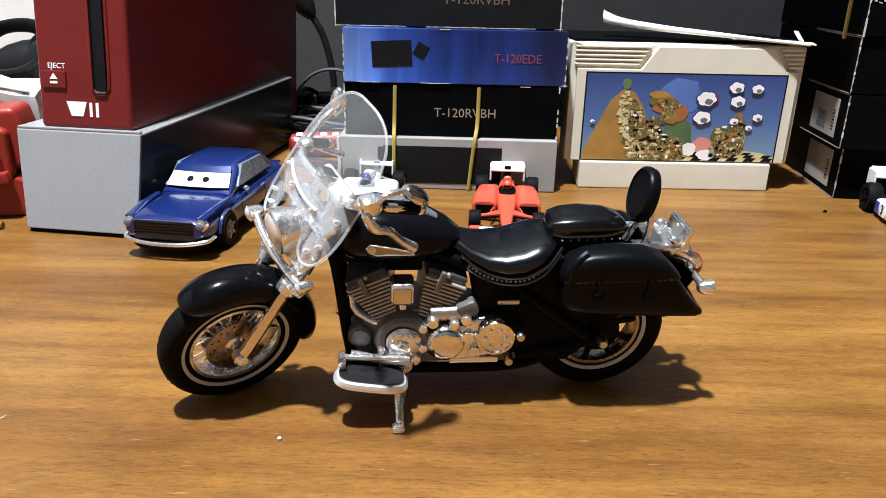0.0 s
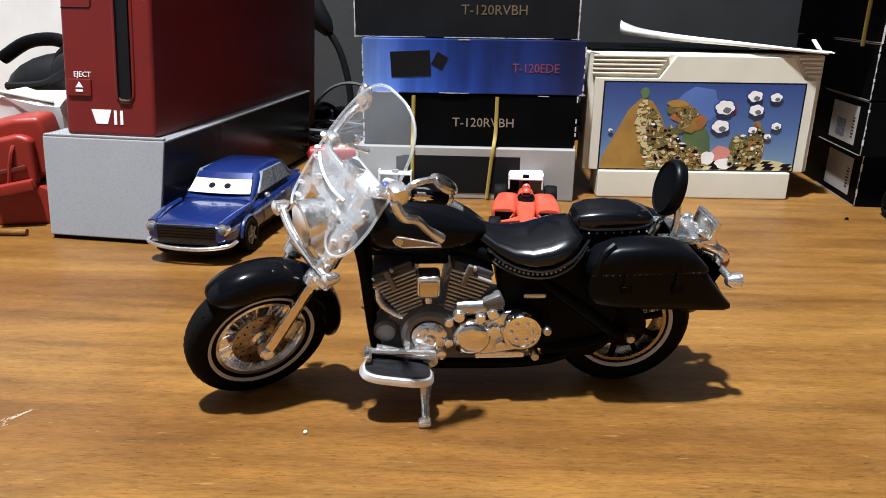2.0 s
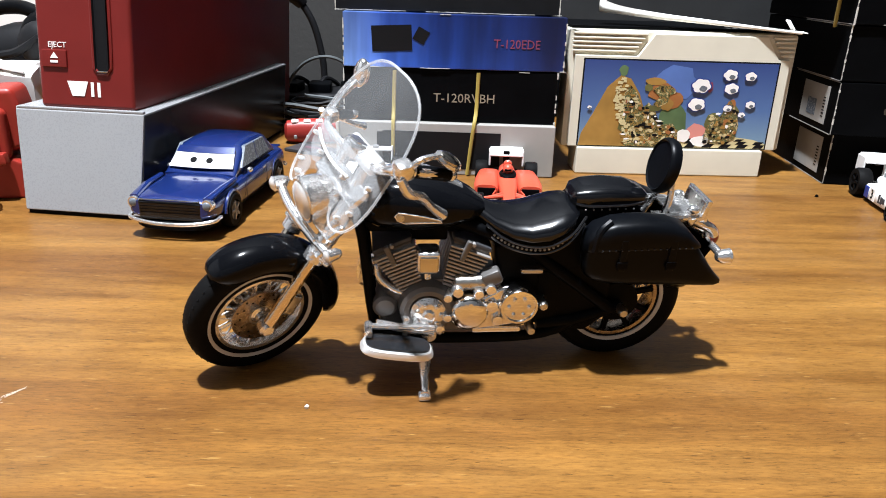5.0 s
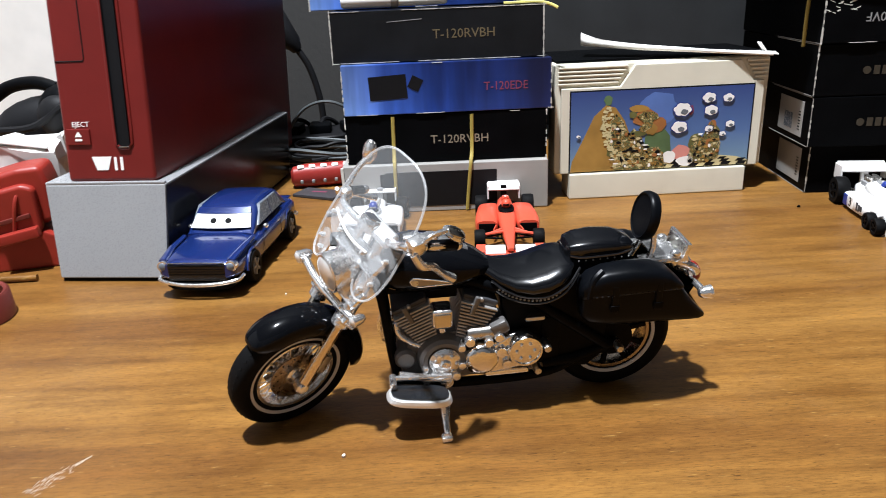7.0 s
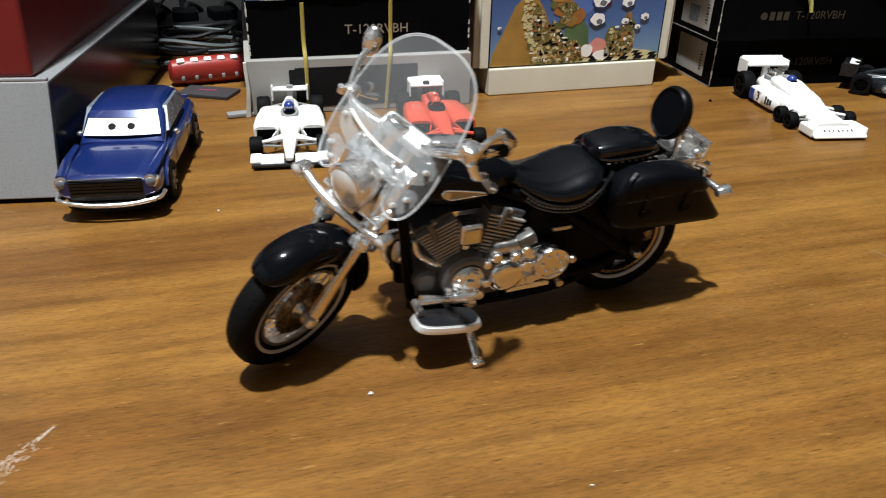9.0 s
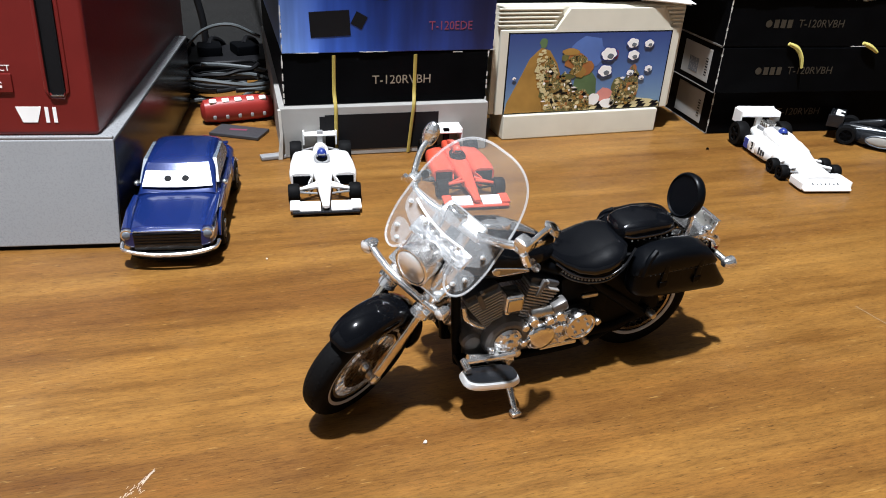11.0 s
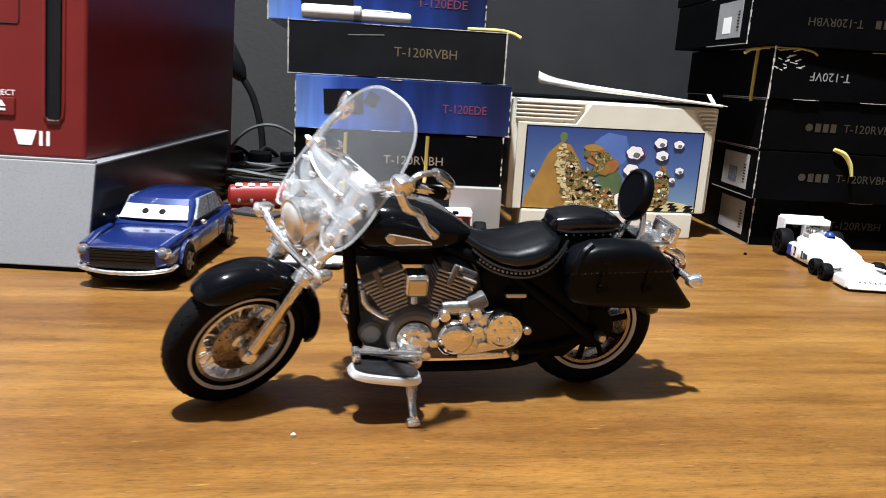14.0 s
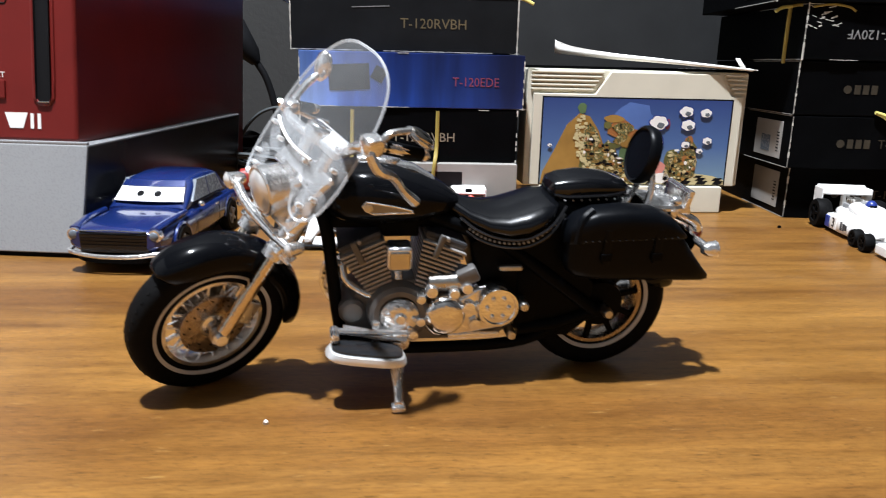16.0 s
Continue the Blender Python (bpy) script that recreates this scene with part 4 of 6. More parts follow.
    part("coil_box", box(BM(), (51.4, 0.0, 37.2), (9.0, 9.0, 5.0), 0.6), FRAMEBLACK, eng, "black box between the cylinder heads")
    # exhaust on the far side
    ex = part("exhaust_pipe", tube(BM(), [(60, 0, 28), (65.5, -4.5, 25), (66, -8.5, 17), (60, -10.6, 11), (45, -11, 10), (20, -11.4, 10.5)], 1.8, 12, smooth=5), CHROME, t, "chrome exhaust pipe")
    part("silencer", tube(BM(), [(22, -11.6, 10.5), (18, -12, 10.6), (-14, -13, 12.6), (-20, -13, 13.2)], 2.6, 16, [1.9, 2.8, 2.9, 2.5]), CHROME, ex)
    part("exhaust_pipe", tube(BM(), [(43, -3, 28), (40, -9, 27), (38, -11, 20), (30, -12, 13.6), (10, -12.4, 14.2)], 1.7, 12, smooth=5), CHROME, t, "chrome exhaust pipe")

    # footboards, linkage and side stand
    for s in (-1, 1):
        bm = BM()
        outline = []
        for k in range(28):
            a = 2 * math.pi * k / 28
            outline.append((58.8 + 8.6 * math.copysign(abs(math.cos(a)) ** 0.55, math.cos(a)), 16.6 * s + 4.1 * math.copysign(abs(math.sin(a)) ** 0.7, math.sin(a))))
        tilt = Matrix.Translation((58.8, 16.6 * s, 13.4)) @ Matrix.Rotation(radians(-8.5), 4, "Y") @ Matrix.Translation((-58.8, -16.6 * s, -13.4))
        loft(bm, [[tilt @ Vector((58.8 + (x - 58.8) * k, 16.6 * s + (y - 16.6 * s) * k, z)) for x, y in outline] for z, k in ((12.3, 0.9), (12.5, 0.97), (12.9, 1.0), (13.5, 0.97), (14.1, 0.92), (14.2, 0.88))])
        fb = part("footboard", bm, BRIGHTRIM, t, "chrome footboard with black rubber pad")
        bm = BM()
        inner = [(58.8 + (x - 58.8) * 0.87, 16.6 * s + (y - 16.6 * s) * 0.74) for x, y in outline]
        loft(bm, [[tilt @ Vector((x, y, z)) for x, y in inner] for z in (13.9, 14.7)])
        part("rubber_pad", bm, CHARCOAL, fb, "black rubber pad")
        part("board_web", box(BM(), (58.4, 9.6 * s, 12.2), (14.0, 7.4, 1.4), 0.5, turn("Y", -8.5)), FRAMEBLACK, fb, "black plate joining board and frame")
        part("board_bracket", tube(BM(), [(56, 13 * s, 12.4), (57, 7 * s, 11.0)], 1.3, 10), CHROME, fb)
    part("shift_lever", tube(BM(), [(50, 12.4, 15.6), (57, 13.0, 16.4), (65.5, 13.6, 17.4)], 0.75, 8), CHROME, t)
    part("shift_peg", tube(BM(), [(65.4, 12.6, 17.3), (65.4, 16.6, 17.0)], 1.0, 10), CHROME, t)
    part("brake_linkage", tube(BM(), [(63.6, 11.4, 16.6), (56, 11.6, 15.0), (50, 11.4, 13.6)], 1.1, 8), CHROME, t)
    part("side_stand", tube(BM(), [(53.0, 8.5, 11.5), (52.6, 15.5, 9.4), (52.4, 21.0, 4.0), (52.6, 23.0, 4.05)], 1.0, 10, [1.1, 1.2, 1.0, 1.25]), CHROME, t, "chrome side stand")
    part("stand_foot", box(BM(), (52.6, 22.4, 3.7), (3.0, 2.6, 1.4), 0.5, turn("X", 7)), CHROME, t)
    part("stand_spring", tube(BM(), [(50.5, 12, 10.2), (51.8, 18, 6.6)], 0.45, 8), STEEL, t)

    # tail: rack bar, lamp, plate, rear signals
    tl = part("tail_bracket", tube(BM(), [(-3, 0, 38.4), (-10, 0, 38.2), (-16, 0, 36.0), (-19, 0, 32.4)], 2.0, 12, [1.6, 2.2, 2.6, 2.0], 3), CHROME, t)
    part("tail_light", ball(BM(), (-18.9, 0, 33.8), (2.4, 3.7, 2.9)), REDLENS, t, "red tail light")
    part("tail_light_rim", lathe(BM(), [(3.0, -0.6), (3.5, -0.5), (3.5, 0.5), (3.0, 0.6)], Matrix.Translation((-17.4, 0, 34.0)) @ Matrix.Rotation(radians(-80), 4, "Y"), 24, True), CHROME, tl)
    pl = part("number_plate", box(BM(), (-14.8, -1.0, 42.4), (1.3, 11.6, 4.6), 0.4, turn("Y", -14)), CHROME, t, "small blank plate in a chrome frame")
    part("plate_face", box(BM(), (-15.55, -1.0, 42.5), (0.5, 10.2, 3.6), 0.15, turn("Y", -14)), STEEL, pl)
    part("plate_face", box(BM(), (-14.05, -1.0, 42.3), (0.5, 10.2, 3.6), 0.15, turn("Y", -14)), STEEL, pl)
    part("plate_bracket", box(BM(), (-13.2, 0, 39.6), (5.2, 9.0, 2.6), 0.8, turn("Y", 12)), CHROME, pl)
    part("rack_plate", box(BM(), (-9.0, 0, 41.2), (6.4, 9.0, 1.4), 0.6, turn("Y", 4)), CHROME, pl)
    for s in (-1, 1):
        part("rack_knob", ball(BM(), (-11.4, 4.6 * s, 42.4), (1.6, 1.4, 1.2)), CHROME, pl)
        part("lamp_arm", tube(BM(), [(-12.5, 3.4 * s, 39.2), (-17.2, 3.2 * s, 37.0), (-19.0, 2.4 * s, 34.8)], 1.3, 10, smooth=3), CHROME, pl)
    part("plate_stay", tube(BM(), [(-15.8, 0, 40.2), (-13, 0, 38)], 1.3, 8), CHROME, pl)
    sb = part("signal_bar", tube(BM(), [(-19.0, -7.8, 31.4), (-18.3, -5, 32.2), (-17.8, 0, 33), (-18.2, 5, 32.8), (-18.8, 9.0, 32.4)], 1.0, 10, smooth=4), CHROME, t)
    for s, z in ((-1, 31.4), (1, 32.4)):
        sm = Matrix.Translation((-19.4, 9.4 * s, z)) @ Matrix.Rotation(radians(-90), 4, "Y")
        sg = part("rear_signal", lathe(BM(), [(0, -2.4), (1.0, -2.2), (1.7, -1.1), (1.9, 0.5), (2.0, 1.0), (1.7, 1.2)], sm, 18), CHROME, sb)
        part("signal_lens", lathe(BM(), [(1.75, 1.15), (1.1, 1.6), (0, 1.8)], sm, 16), CLEARLENS, sg)
    for s in (-1, 1):
        part("rack_rail", tube(BM(), [(6, 5.6 * s, 41.5), (-6, 5.8 * s, 41.2), (-13, 4.0 * s, 40.6), (-15, 0, 40.4)], 0.9, 8, smooth=4), CHROME, t)
    return t


motorcycle()

# ---- toy cars: x runs forward, y to the left ----


def toy_wheel(parent, x, y, r, w, hubmat, label="", name="wheel"):
    s = 1 if y > 0 else -1
    p = axis_y(x, y - s * w / 2, r) if s > 0 else axis_y(x, y + w / 2, r) @ Matrix.Rotation(radians(180), 4, "X")
    tyre = part(name, lathe(BM(), [(0, 0), (r * 0.9, 0), (r, w * 0.15), (r, w * 0.8), (r * 0.92, w), (r * 0.62, w), (r * 0.58, w * 0.8), (0, w * 0.8)], p, 28), RUBBER, parent, label)
    part("hub", lathe(BM(), [(0, w * 1.0), (r * 0.16, w * 0.98), (r * 0.2, w * 0.86), (r * 0.5, w * 0.9), (r * 0.57, w * 0.8)], p, 20), hubmat, tyre)
    for k in range(5):
        a = 2 * math.pi * k / 5
        part("hub_spoke", box(BM(), p @ Vector((r * 0.34 * math.cos(a), r * 0.34 * math.sin(a), w * 0.92)), (r * 0.16, r * 0.16, r * 0.4), 0, p.to_3x3() @ turn("Z", math.degrees(a)) @ turn("Y", 90)), hubmat, tyre)
    return tyre


def coupe():
    """Blue notchback coupe with a white windscreen."""
    front, rear = Vector((-90.9, 251.0)), Vector((-80.4, 335.0))
    way = front - rear
    t = thing("toy_coupe", at(rear.x, rear.y, 0, math.degrees(math.atan2(way.y, way.x))), "blue die-cast toy coupe with white windscreen and chrome bumper", "toy car")
    st = [(0, 12.5, 7.5, 15.0), (1.2, 14.6, 5.6, 16.6), (5, 15.8, 4.6, 17.6), (14, 16.4, 4.0, 18.2), (24, 16.7, 3.6, 18.0), (40, 16.6, 3.4, 17.8), (55, 16.4, 3.6, 17.6), (68, 16.2, 4.0, 17.0), (77, 16.0, 5.0, 16.4), (82, 15.6, 6.0, 15.8), (84.2, 14.8, 7.2, 15.0), (84.9, 13.6, 8.4, 14.2)]
    part("body", body(BM(), st, 32, 3.3), BLUECAR, t, "metallic blue body shell")
    gh = [(11, 13.6, 15, 17.8), (13, 13.6, 15, 19.4), (20, 13.2, 15, 26.2), (24, 13.0, 15, 27.2), (34, 12.9, 15, 27.6), (44, 13.0, 15, 27.0), (48.0, 13.4, 15, 25.4), (57, 14.0, 15, 18.2), (58.4, 14.0, 15, 17.4)]
    part("cabin", body(BM(), gh, 28, 4.4), BLUECAR, t, "blue roof and pillars")
    # windscreen panel following the raked pillars
    def slope(u, v, off):
        x = 49.2 + (56.6 - 49.2) * (1 - v)
        z = 24.6 + (18.6 - 24.6) * (1 - v)
        hw = 11.2 + (12.7 - 11.2) * (1 - v)
        return Vector((x + off * 0.62 + 0.9 - 1.1 * (u * 2 - 1) ** 2, hw * (u * 2 - 1), z + off * 0.78 + 0.55))

    def panel(v0, v1, thick, inset=0.0):
        bm = BM()
        n = 8
        low = [[bm.verts.new(slope(inset + (1 - 2 * inset) * i / n, v, 0.0)) for i in range(n + 1)] for v in (v0, v1)]
        high = [[bm.verts.new(slope(inset + (1 - 2 * inset) * i / n, v, thick)) for i in range(n + 1)] for v in (v0, v1)]
        for i in range(n):
            bm.faces.new((high[0][i], high[0][i + 1], high[1][i + 1], high[1][i]))
            bm.faces.new((low[0][i], low[1][i], low[1][i + 1], low[0][i + 1]))
            bm.faces.new((low[0][i], low[0][i + 1], high[0][i + 1], high[0][i]))
            bm.faces.new((low[1][i], high[1][i], high[1][i + 1], low[1][i + 1]))
        for i in (0, n):
            bm.faces.new((low[0][i], high[0][i], high[1][i], low[1][i]))
        return bm

    ws = part("windscreen", panel(-0.02, 0.80, 0.35), WHITEPAINT, t, "opaque white windscreen")
    part("windscreen_visor", panel(0.72, 1.04, 0.55), BLUECAR, ws, "blue band across the screen")
    for u in (0.36, 0.62):
        c = slope(u, 0.36, 0.45)
        bm = lathe(BM(), [(0, 0.16), (1.25, 0.12), (1.35, -0.2)], Matrix.Translation(c) @ Matrix.Rotation(radians(40), 4, "Y"), 18)
        part("screen_spot", bm, FRAMEBLACK, ws, "dark round spot on the screen")
    for s in (-1, 1):
        pts = [(20.0, 18.6), (24.5, 25.2), (44.4, 25.6), (51.8, 18.6)]
        bm = BM()
        rings = [[Vector((x, s * (14.35 - 0.16 * (z - 18.6) + o), z)) for x, z in pts] for o in (-1.2, 0.25)]
        loft(bm, rings)
        part("side_window", bm, SMOKEGLASS, t, "grey painted side window")
        part("window_pillar", box(BM(), (35.0, s * 13.5, 21.8), (1.0, 1.4, 7.2), 0.2, turn("X", s * 9)), BLUECAR, t)
        part("door_mirror", ball(BM(), (48.5, s * 16.3, 17.2), (1.5, 1.2, 1.1)), CHROME, t)
        part("door_handle", box(BM(), (33.0, s * 16.7, 14.6), (3.4, 0.7, 0.7), 0.25), CHROME, t)
        for x in (30.0, 53.5):
            part("door_seam", box(BM(), (x, s * 16.62, 10.8), (0.18, 0.12, 10.5), 0), FRAMEBLACK, t)
        hl = part("headlight", lathe(BM(), [(0, 0.6), (1.3, 0.5), (1.7, 0.5), (2.1, 0.5), (2.3, -0.2), (2.3, -2.2)], Matrix.Translation((84.0, s * 13.4, 12.8)) @ Matrix.Rotation(radians(90), 4, "Y"), 22), CHROME, t, "round headlight with chrome ring")
        part("headlight_lens", ball(BM(), (84.5, s * 13.4, 12.8), (0.7, 1.6, 1.6)), SMOKEGLASS, hl)
        part("fender_crest", body(BM(), [(60, 1.0, 15.8, 17.4, s * 14.6), (72, 1.4, 15.4, 17.0, s * 14.4), (83.5, 1.6, 14.2, 15.6, s * 13.4)], 10, 2.2), BLUECAR, t)
        for x in (16.5, 67.5):
            toy_wheel(t, x, s * 15.2, 6.6, 4.2, MIDGREY)
            arch = [(x + 7.4 * math.cos(a), s * 16.2, 6.6 + 7.4 * math.sin(a)) for a in np.linspace(0.1, math.pi - 0.1, 12)]
            part("wheel_arch", tube(BM(), arch, 0.7, 6), BLUECAR, t)
    gr = part("grille", prism(BM(), [(83.5, 6.6), (84.9, 7.0), (85.3, 13.6), (84.0, 14.8)], -11.4, 11.4, 0.6), CHARCOAL, t, "wide dark grille")
    for k in range(4):
        part("grille_bar", box(BM(), (85.2, 0, 9.8 + k * 1.15), (0.3, 22.0, 0.18), 0), FRAMEBLACK, gr)
    part("grille_trim", tube(BM(), [(85.0, -11.4, 14.3), (85.5, 0, 14.7), (85.0, 11.4, 14.3)], 0.2, 6, smooth=4), STEEL, gr)
    part("front_bumper", tube(BM(), [(79.5, -16.4, 7.6), (84.2, -15.2, 7.2), (86.4, -8, 6.4), (86.8, 0, 6.1), (86.4, 8, 6.4), (84.2, 15.2, 7.2), (79.5, 16.4, 7.6)], 0.75, 8, smooth=4), CHROME, t, "curved chrome front bumper")
    part("front_apron", body(BM(), [(74, 14.6, 2.6, 7.5), (83, 13.4, 2.8, 7.4), (85.0, 11, 3.4, 6.4)], 20, 3.0), FRAMEBLACK, t)
    part("chassis", box(BM(), (42, 0, 4.2), (72, 26, 2.6), 0.8), FRAMEBLACK, t)
    part("rear_bumper", tube(BM(), [(4, 16.2, 8.4), (0.2, 13, 8), (-0.8, 0, 7.8), (0.2, -13, 8), (4, -16.2, 8.4)], 0.9, 8, smooth=4), CHROME, t)
    part("tail_lip", box(BM(), (1.4, 0, 16.2), (2.8, 26, 1.0), 0.4, turn("Y", -8)), BLUECAR, t)
    return t


def racer(name, m, label, paint, wingmat, helmet, dark_parts, six=False, number=""):
    """Open-wheel racing car, 70 long; six: a wide blunt nose and two pairs of small front wheels."""
    t = thing(name, m, label, "toy race car", "toy race cars on the desk")
    if six:
        tub = [(3, 3.2, 3, 8.5), (8, 5.0, 2.2, 9.4), (20, 9.4, 1.6, 9.8), (30, 10.4, 1.4, 9.6), (40, 9.6, 1.4, 8.8), (48, 7.2, 1.4, 7.8), (56, 6.6, 1.4, 6.8), (63, 7.0, 1.4, 5.6)]
    else:
        tub = [(3, 2.4, 3, 8.0), (10, 3.6, 2.2, 9.6), (22, 4.4, 1.6, 9.8), (34, 4.4, 1.5, 9.2), (44, 3.6, 2.0, 7.8), (55, 2.6, 2.6, 6.2), (64, 1.7, 2.8, 4.8), (68, 1.1, 2.9, 4.2)]
    part("body", body(BM(), tub, 22, 2.8), paint, t)
    if six:
        part("cockpit_coaming", body(BM(), [(14, 2.6, 8.6, 11.4), (20, 5.8, 8.2, 13.4), (27, 6.4, 8.0, 13.2), (35, 5.8, 7.4, 11.8), (42, 4.2, 6.4, 9.6), (48, 2.2, 6.0, 7.4)], 20, 2.6), paint, t, "white raised cockpit surround")
        for s in (-1, 1):
            part("sidepod", body(BM(), [(13, 2.4, 1.4, 6.6, s * 8.6), (15, 3.4, 1.2, 7.6, s * 8.8), (28, 3.6, 1.2, 8.0, s * 8.9), (35, 3.2, 1.2, 7.2, s * 8.6), (38, 2.0, 1.6, 5.8, s * 8.0)], 18, 4.0), paint, t, "boxy white sidepod")
            part("nose_end_plate", box(BM(), (65.0, s * 11.9, 2.9), (10.0, 0.9, 3.6), 0.48, None, 3), paint, t)
    if not six:
        for s in (-1, 1):
            part("sidepod", body(BM(), [(12, 3.0, 1.6, 7.4, s * 6.4), (17, 4.8, 1.3, 8.8, s * 8.4), (28, 5.2, 1.3, 9.2, s * 9.2), (38, 5.4, 1.4, 9.0, s * 9.5), (42.5, 4.8, 2.0, 8.2, s * 9.5)], 18, 3.2), paint, t)
            part("duct", box(BM(), (42.6, s * 9.4, 4.6), (0.8, 7.6, 4.6), 0.3), FRAMEBLACK, t)
            part("barge_board", box(BM(), (46.0, s * 6.0, 3.8), (6.0, 0.7, 5.0), 0.25, turn("Z", s * 12)), paint, t)
    part("airbox", body(BM(), [(8, 0.9, 8.4, 9.8), (14, 1.7, 8.8, 12.0), (22, 2.0, 9.0, 14.4), (24.5, 1.9, 9.4, 14.8), (25.2, 1.4, 11.2, 14.2)], 16, 2.4), paint if not six else MIDGREY, t)
    part("cockpit_rim", tube(BM(), [(28 + 5.6 * math.cos(a), 3.2 * math.sin(a), 9.5 - 0.06 * (5.6 * math.cos(a))) for a in np.linspace(0, 2 * math.pi, 17)], 0.7, 6), dark_parts, t)
    part("cockpit", ball(BM(), (28, 0, 9.0), (5.2, 2.9, 0.8)), FRAMEBLACK, t)
    hz = part("helmet", ball(BM(), (27, 0, 11.4 if not six else 13.0), (2.5, 2.2, 2.4)), helmet, t, "plain helmet-shaped knob")
    part("visor", box(BM(), (29.1, 0, 11.5 if not six else 13.1), (0.9, 3.0, 0.9), 0.3), dark_parts, hz)
    # rear wing with end plates
    wz = 12.8 if not six else 15.2
    hw = 7.8 if not six else 10.4
    rw = part("rear_wing", box(BM(), (1.6, 0, wz), (7.0 if not six else 8.4, 2 * hw, 0.9), 0.35, turn("Y", 14)), wingmat, t, "flat rear wing")
    part("wing_flap", box(BM(), (-1.8, 0, wz + 1.2), (2.4, 2 * hw, 0.8), 0.3, turn("Y", 40)), wingmat, rw)
    for s in (-1, 1):
        part("end_plate", box(BM(), (0.6, s * hw, wz - 2.2), (8.4, 0.9, 7.0), 0.35), wingmat, rw)
    part("wing_post", box(BM(), (3.2, 0, 10.5), (2.4, 3.0, 7.0), 0.4), dark_parts if not six else wingmat, rw)
    # front wing
    if six:
        deck = body(BM(), [(34, 5.4, 2.0, 9.6), (40, 6.4, 1.8, 9.4), (47, 6.2, 1.6, 8.4), (54, 6.0, 1.5, 7.2), (60, 6.8, 1.4, 6.2), (65, 7.4, 1.4, 5.4)], 24, 3.6)
        part("nose_deck", deck, paint, t, "wedge-shaped white nose deck")
        nose = BM()
        prism(nose, [(59.5, 1.0), (59.5, 4.9), (62, 4.9), (67, 3.6), (71.5, 2.2), (72, 1.0)], -11.6, 11.6, 0.6, 4)
        part("nose_spoiler", nose, paint, t, "wide white nose spoiler")
        for k in range(7):
            part("nose_print", box(BM(), (68.6 + 0.2 * (k % 2), -6.0 + 2.0 * k, 3.42), (0.8 + 0.4 * (k % 3 == 0), 0.5, 0.25), 0.05, turn("Y", 19)), DARKGREY, t, "short dark bar of print")
        for s in (-1, 1):
            part("side_stripe", box(BM(), (17.4, s * 12.2, 4.4), (3.6, 0.7, 4.8), 0.2), NAVY, t, "blue side panel")
            for k in range(3):
                part("side_print", box(BM(), (30.4 + 2.0 * k, s * 12.2, 4.8 - 0.2 * (k % 2)), (1.1, 0.6, 3.6 - 0.7 * k), 0.1), DARKGREY, t, "small dark print")
        part("engine_block", box(BM(), (12.5, 0, 9.6), (8.0, 6.5, 3.4), 0.7), MIDGREY, t)
        for s in (-1, 1):
            for k in range(4):
                part("intake_trumpet", lathe(BM(), [(0.9, 0), (0.6, 1.0), (0.8, 2.4), (1.1, 2.9), (0.7, 2.7)], Matrix.Translation((9.8 + 1.9 * k, 1.7 * s, 11.0)), 10), STEEL, t)
            tube_bm = tube(BM(), [(12, 4.5 * s, 6.0), (7, 6.2 * s, 6.0), (1.0, 6.0 * s, 5.4)], 0.8, 8, smooth=3)
            part("exhaust", tube_bm, STEEL, t)
    else:
        plane, flap = (paint, wingmat) if paint == REDPAINT else (CHARCOAL, paint if paint == WHITEPAINT else MIDGREY)
        fw = part("front_wing", box(BM(), (66.4, 0, 1.4), (7.0, 27.6, 1.0), 0.4, turn("Y", -4)), plane, t, "wide front wing")
        for s in (-1, 1):
            part("wing_flap", box(BM(), (65.8, s * 6.4, 2.9), (6.4, 8.6, 1.0), 0.4, turn("Y", 14)), flap, fw)
            part("end_plate", box(BM(), (64.5, s * 12.6, 2.8), (7.0, 4.2, 1.4), 0.4, turn("Y", 8)), paint, fw)
            part("nose_pylon", box(BM(), (65, s * 1.2, 3.2), (3, 0.6, 1.8), 0.2), paint, fw)
    # wheels and suspension arms
    for s in (-1, 1):
        toy_wheel(t, 8.0, s * 11.6, 5.2 if not six else 6.2, 5.6, dark_parts)
        fronts = ((54.0, 4.0),) if not six else ((46.0, 3.5), (54.5, 3.5))
        for x, r in fronts:
            toy_wheel(t, x, s * 12.9, r, 4.8 if not six else 3.8, dark_parts)
            for dx in (-3.5, 3.0):
                part("suspension_arm", tube(BM(), [(x + dx, s * 3.0, r + 0.8), (x, s * 11.4, r + 0.3)], 0.45, 6), dark_parts if not six else MIDGREY, t)
            part("suspension_arm", tube(BM(), [(x - 1, s * 2.6, 6.6), (x, s * 11.4, r + 1.6)], 0.75, 8), paint, t)
            part("suspension_arm", tube(BM(), [(x - 5, s * 3.0, 6.4), (x, s * 11.0, r + 1.2)], 0.7, 8), paint, t)
        for dx in (-3.0, 3.0):
            part("suspension_arm", tube(BM(), [(8 + dx, s * 2.5, 6.2), (8, s * 9.6, 5.4)], 0.5, 6), dark_parts, t)
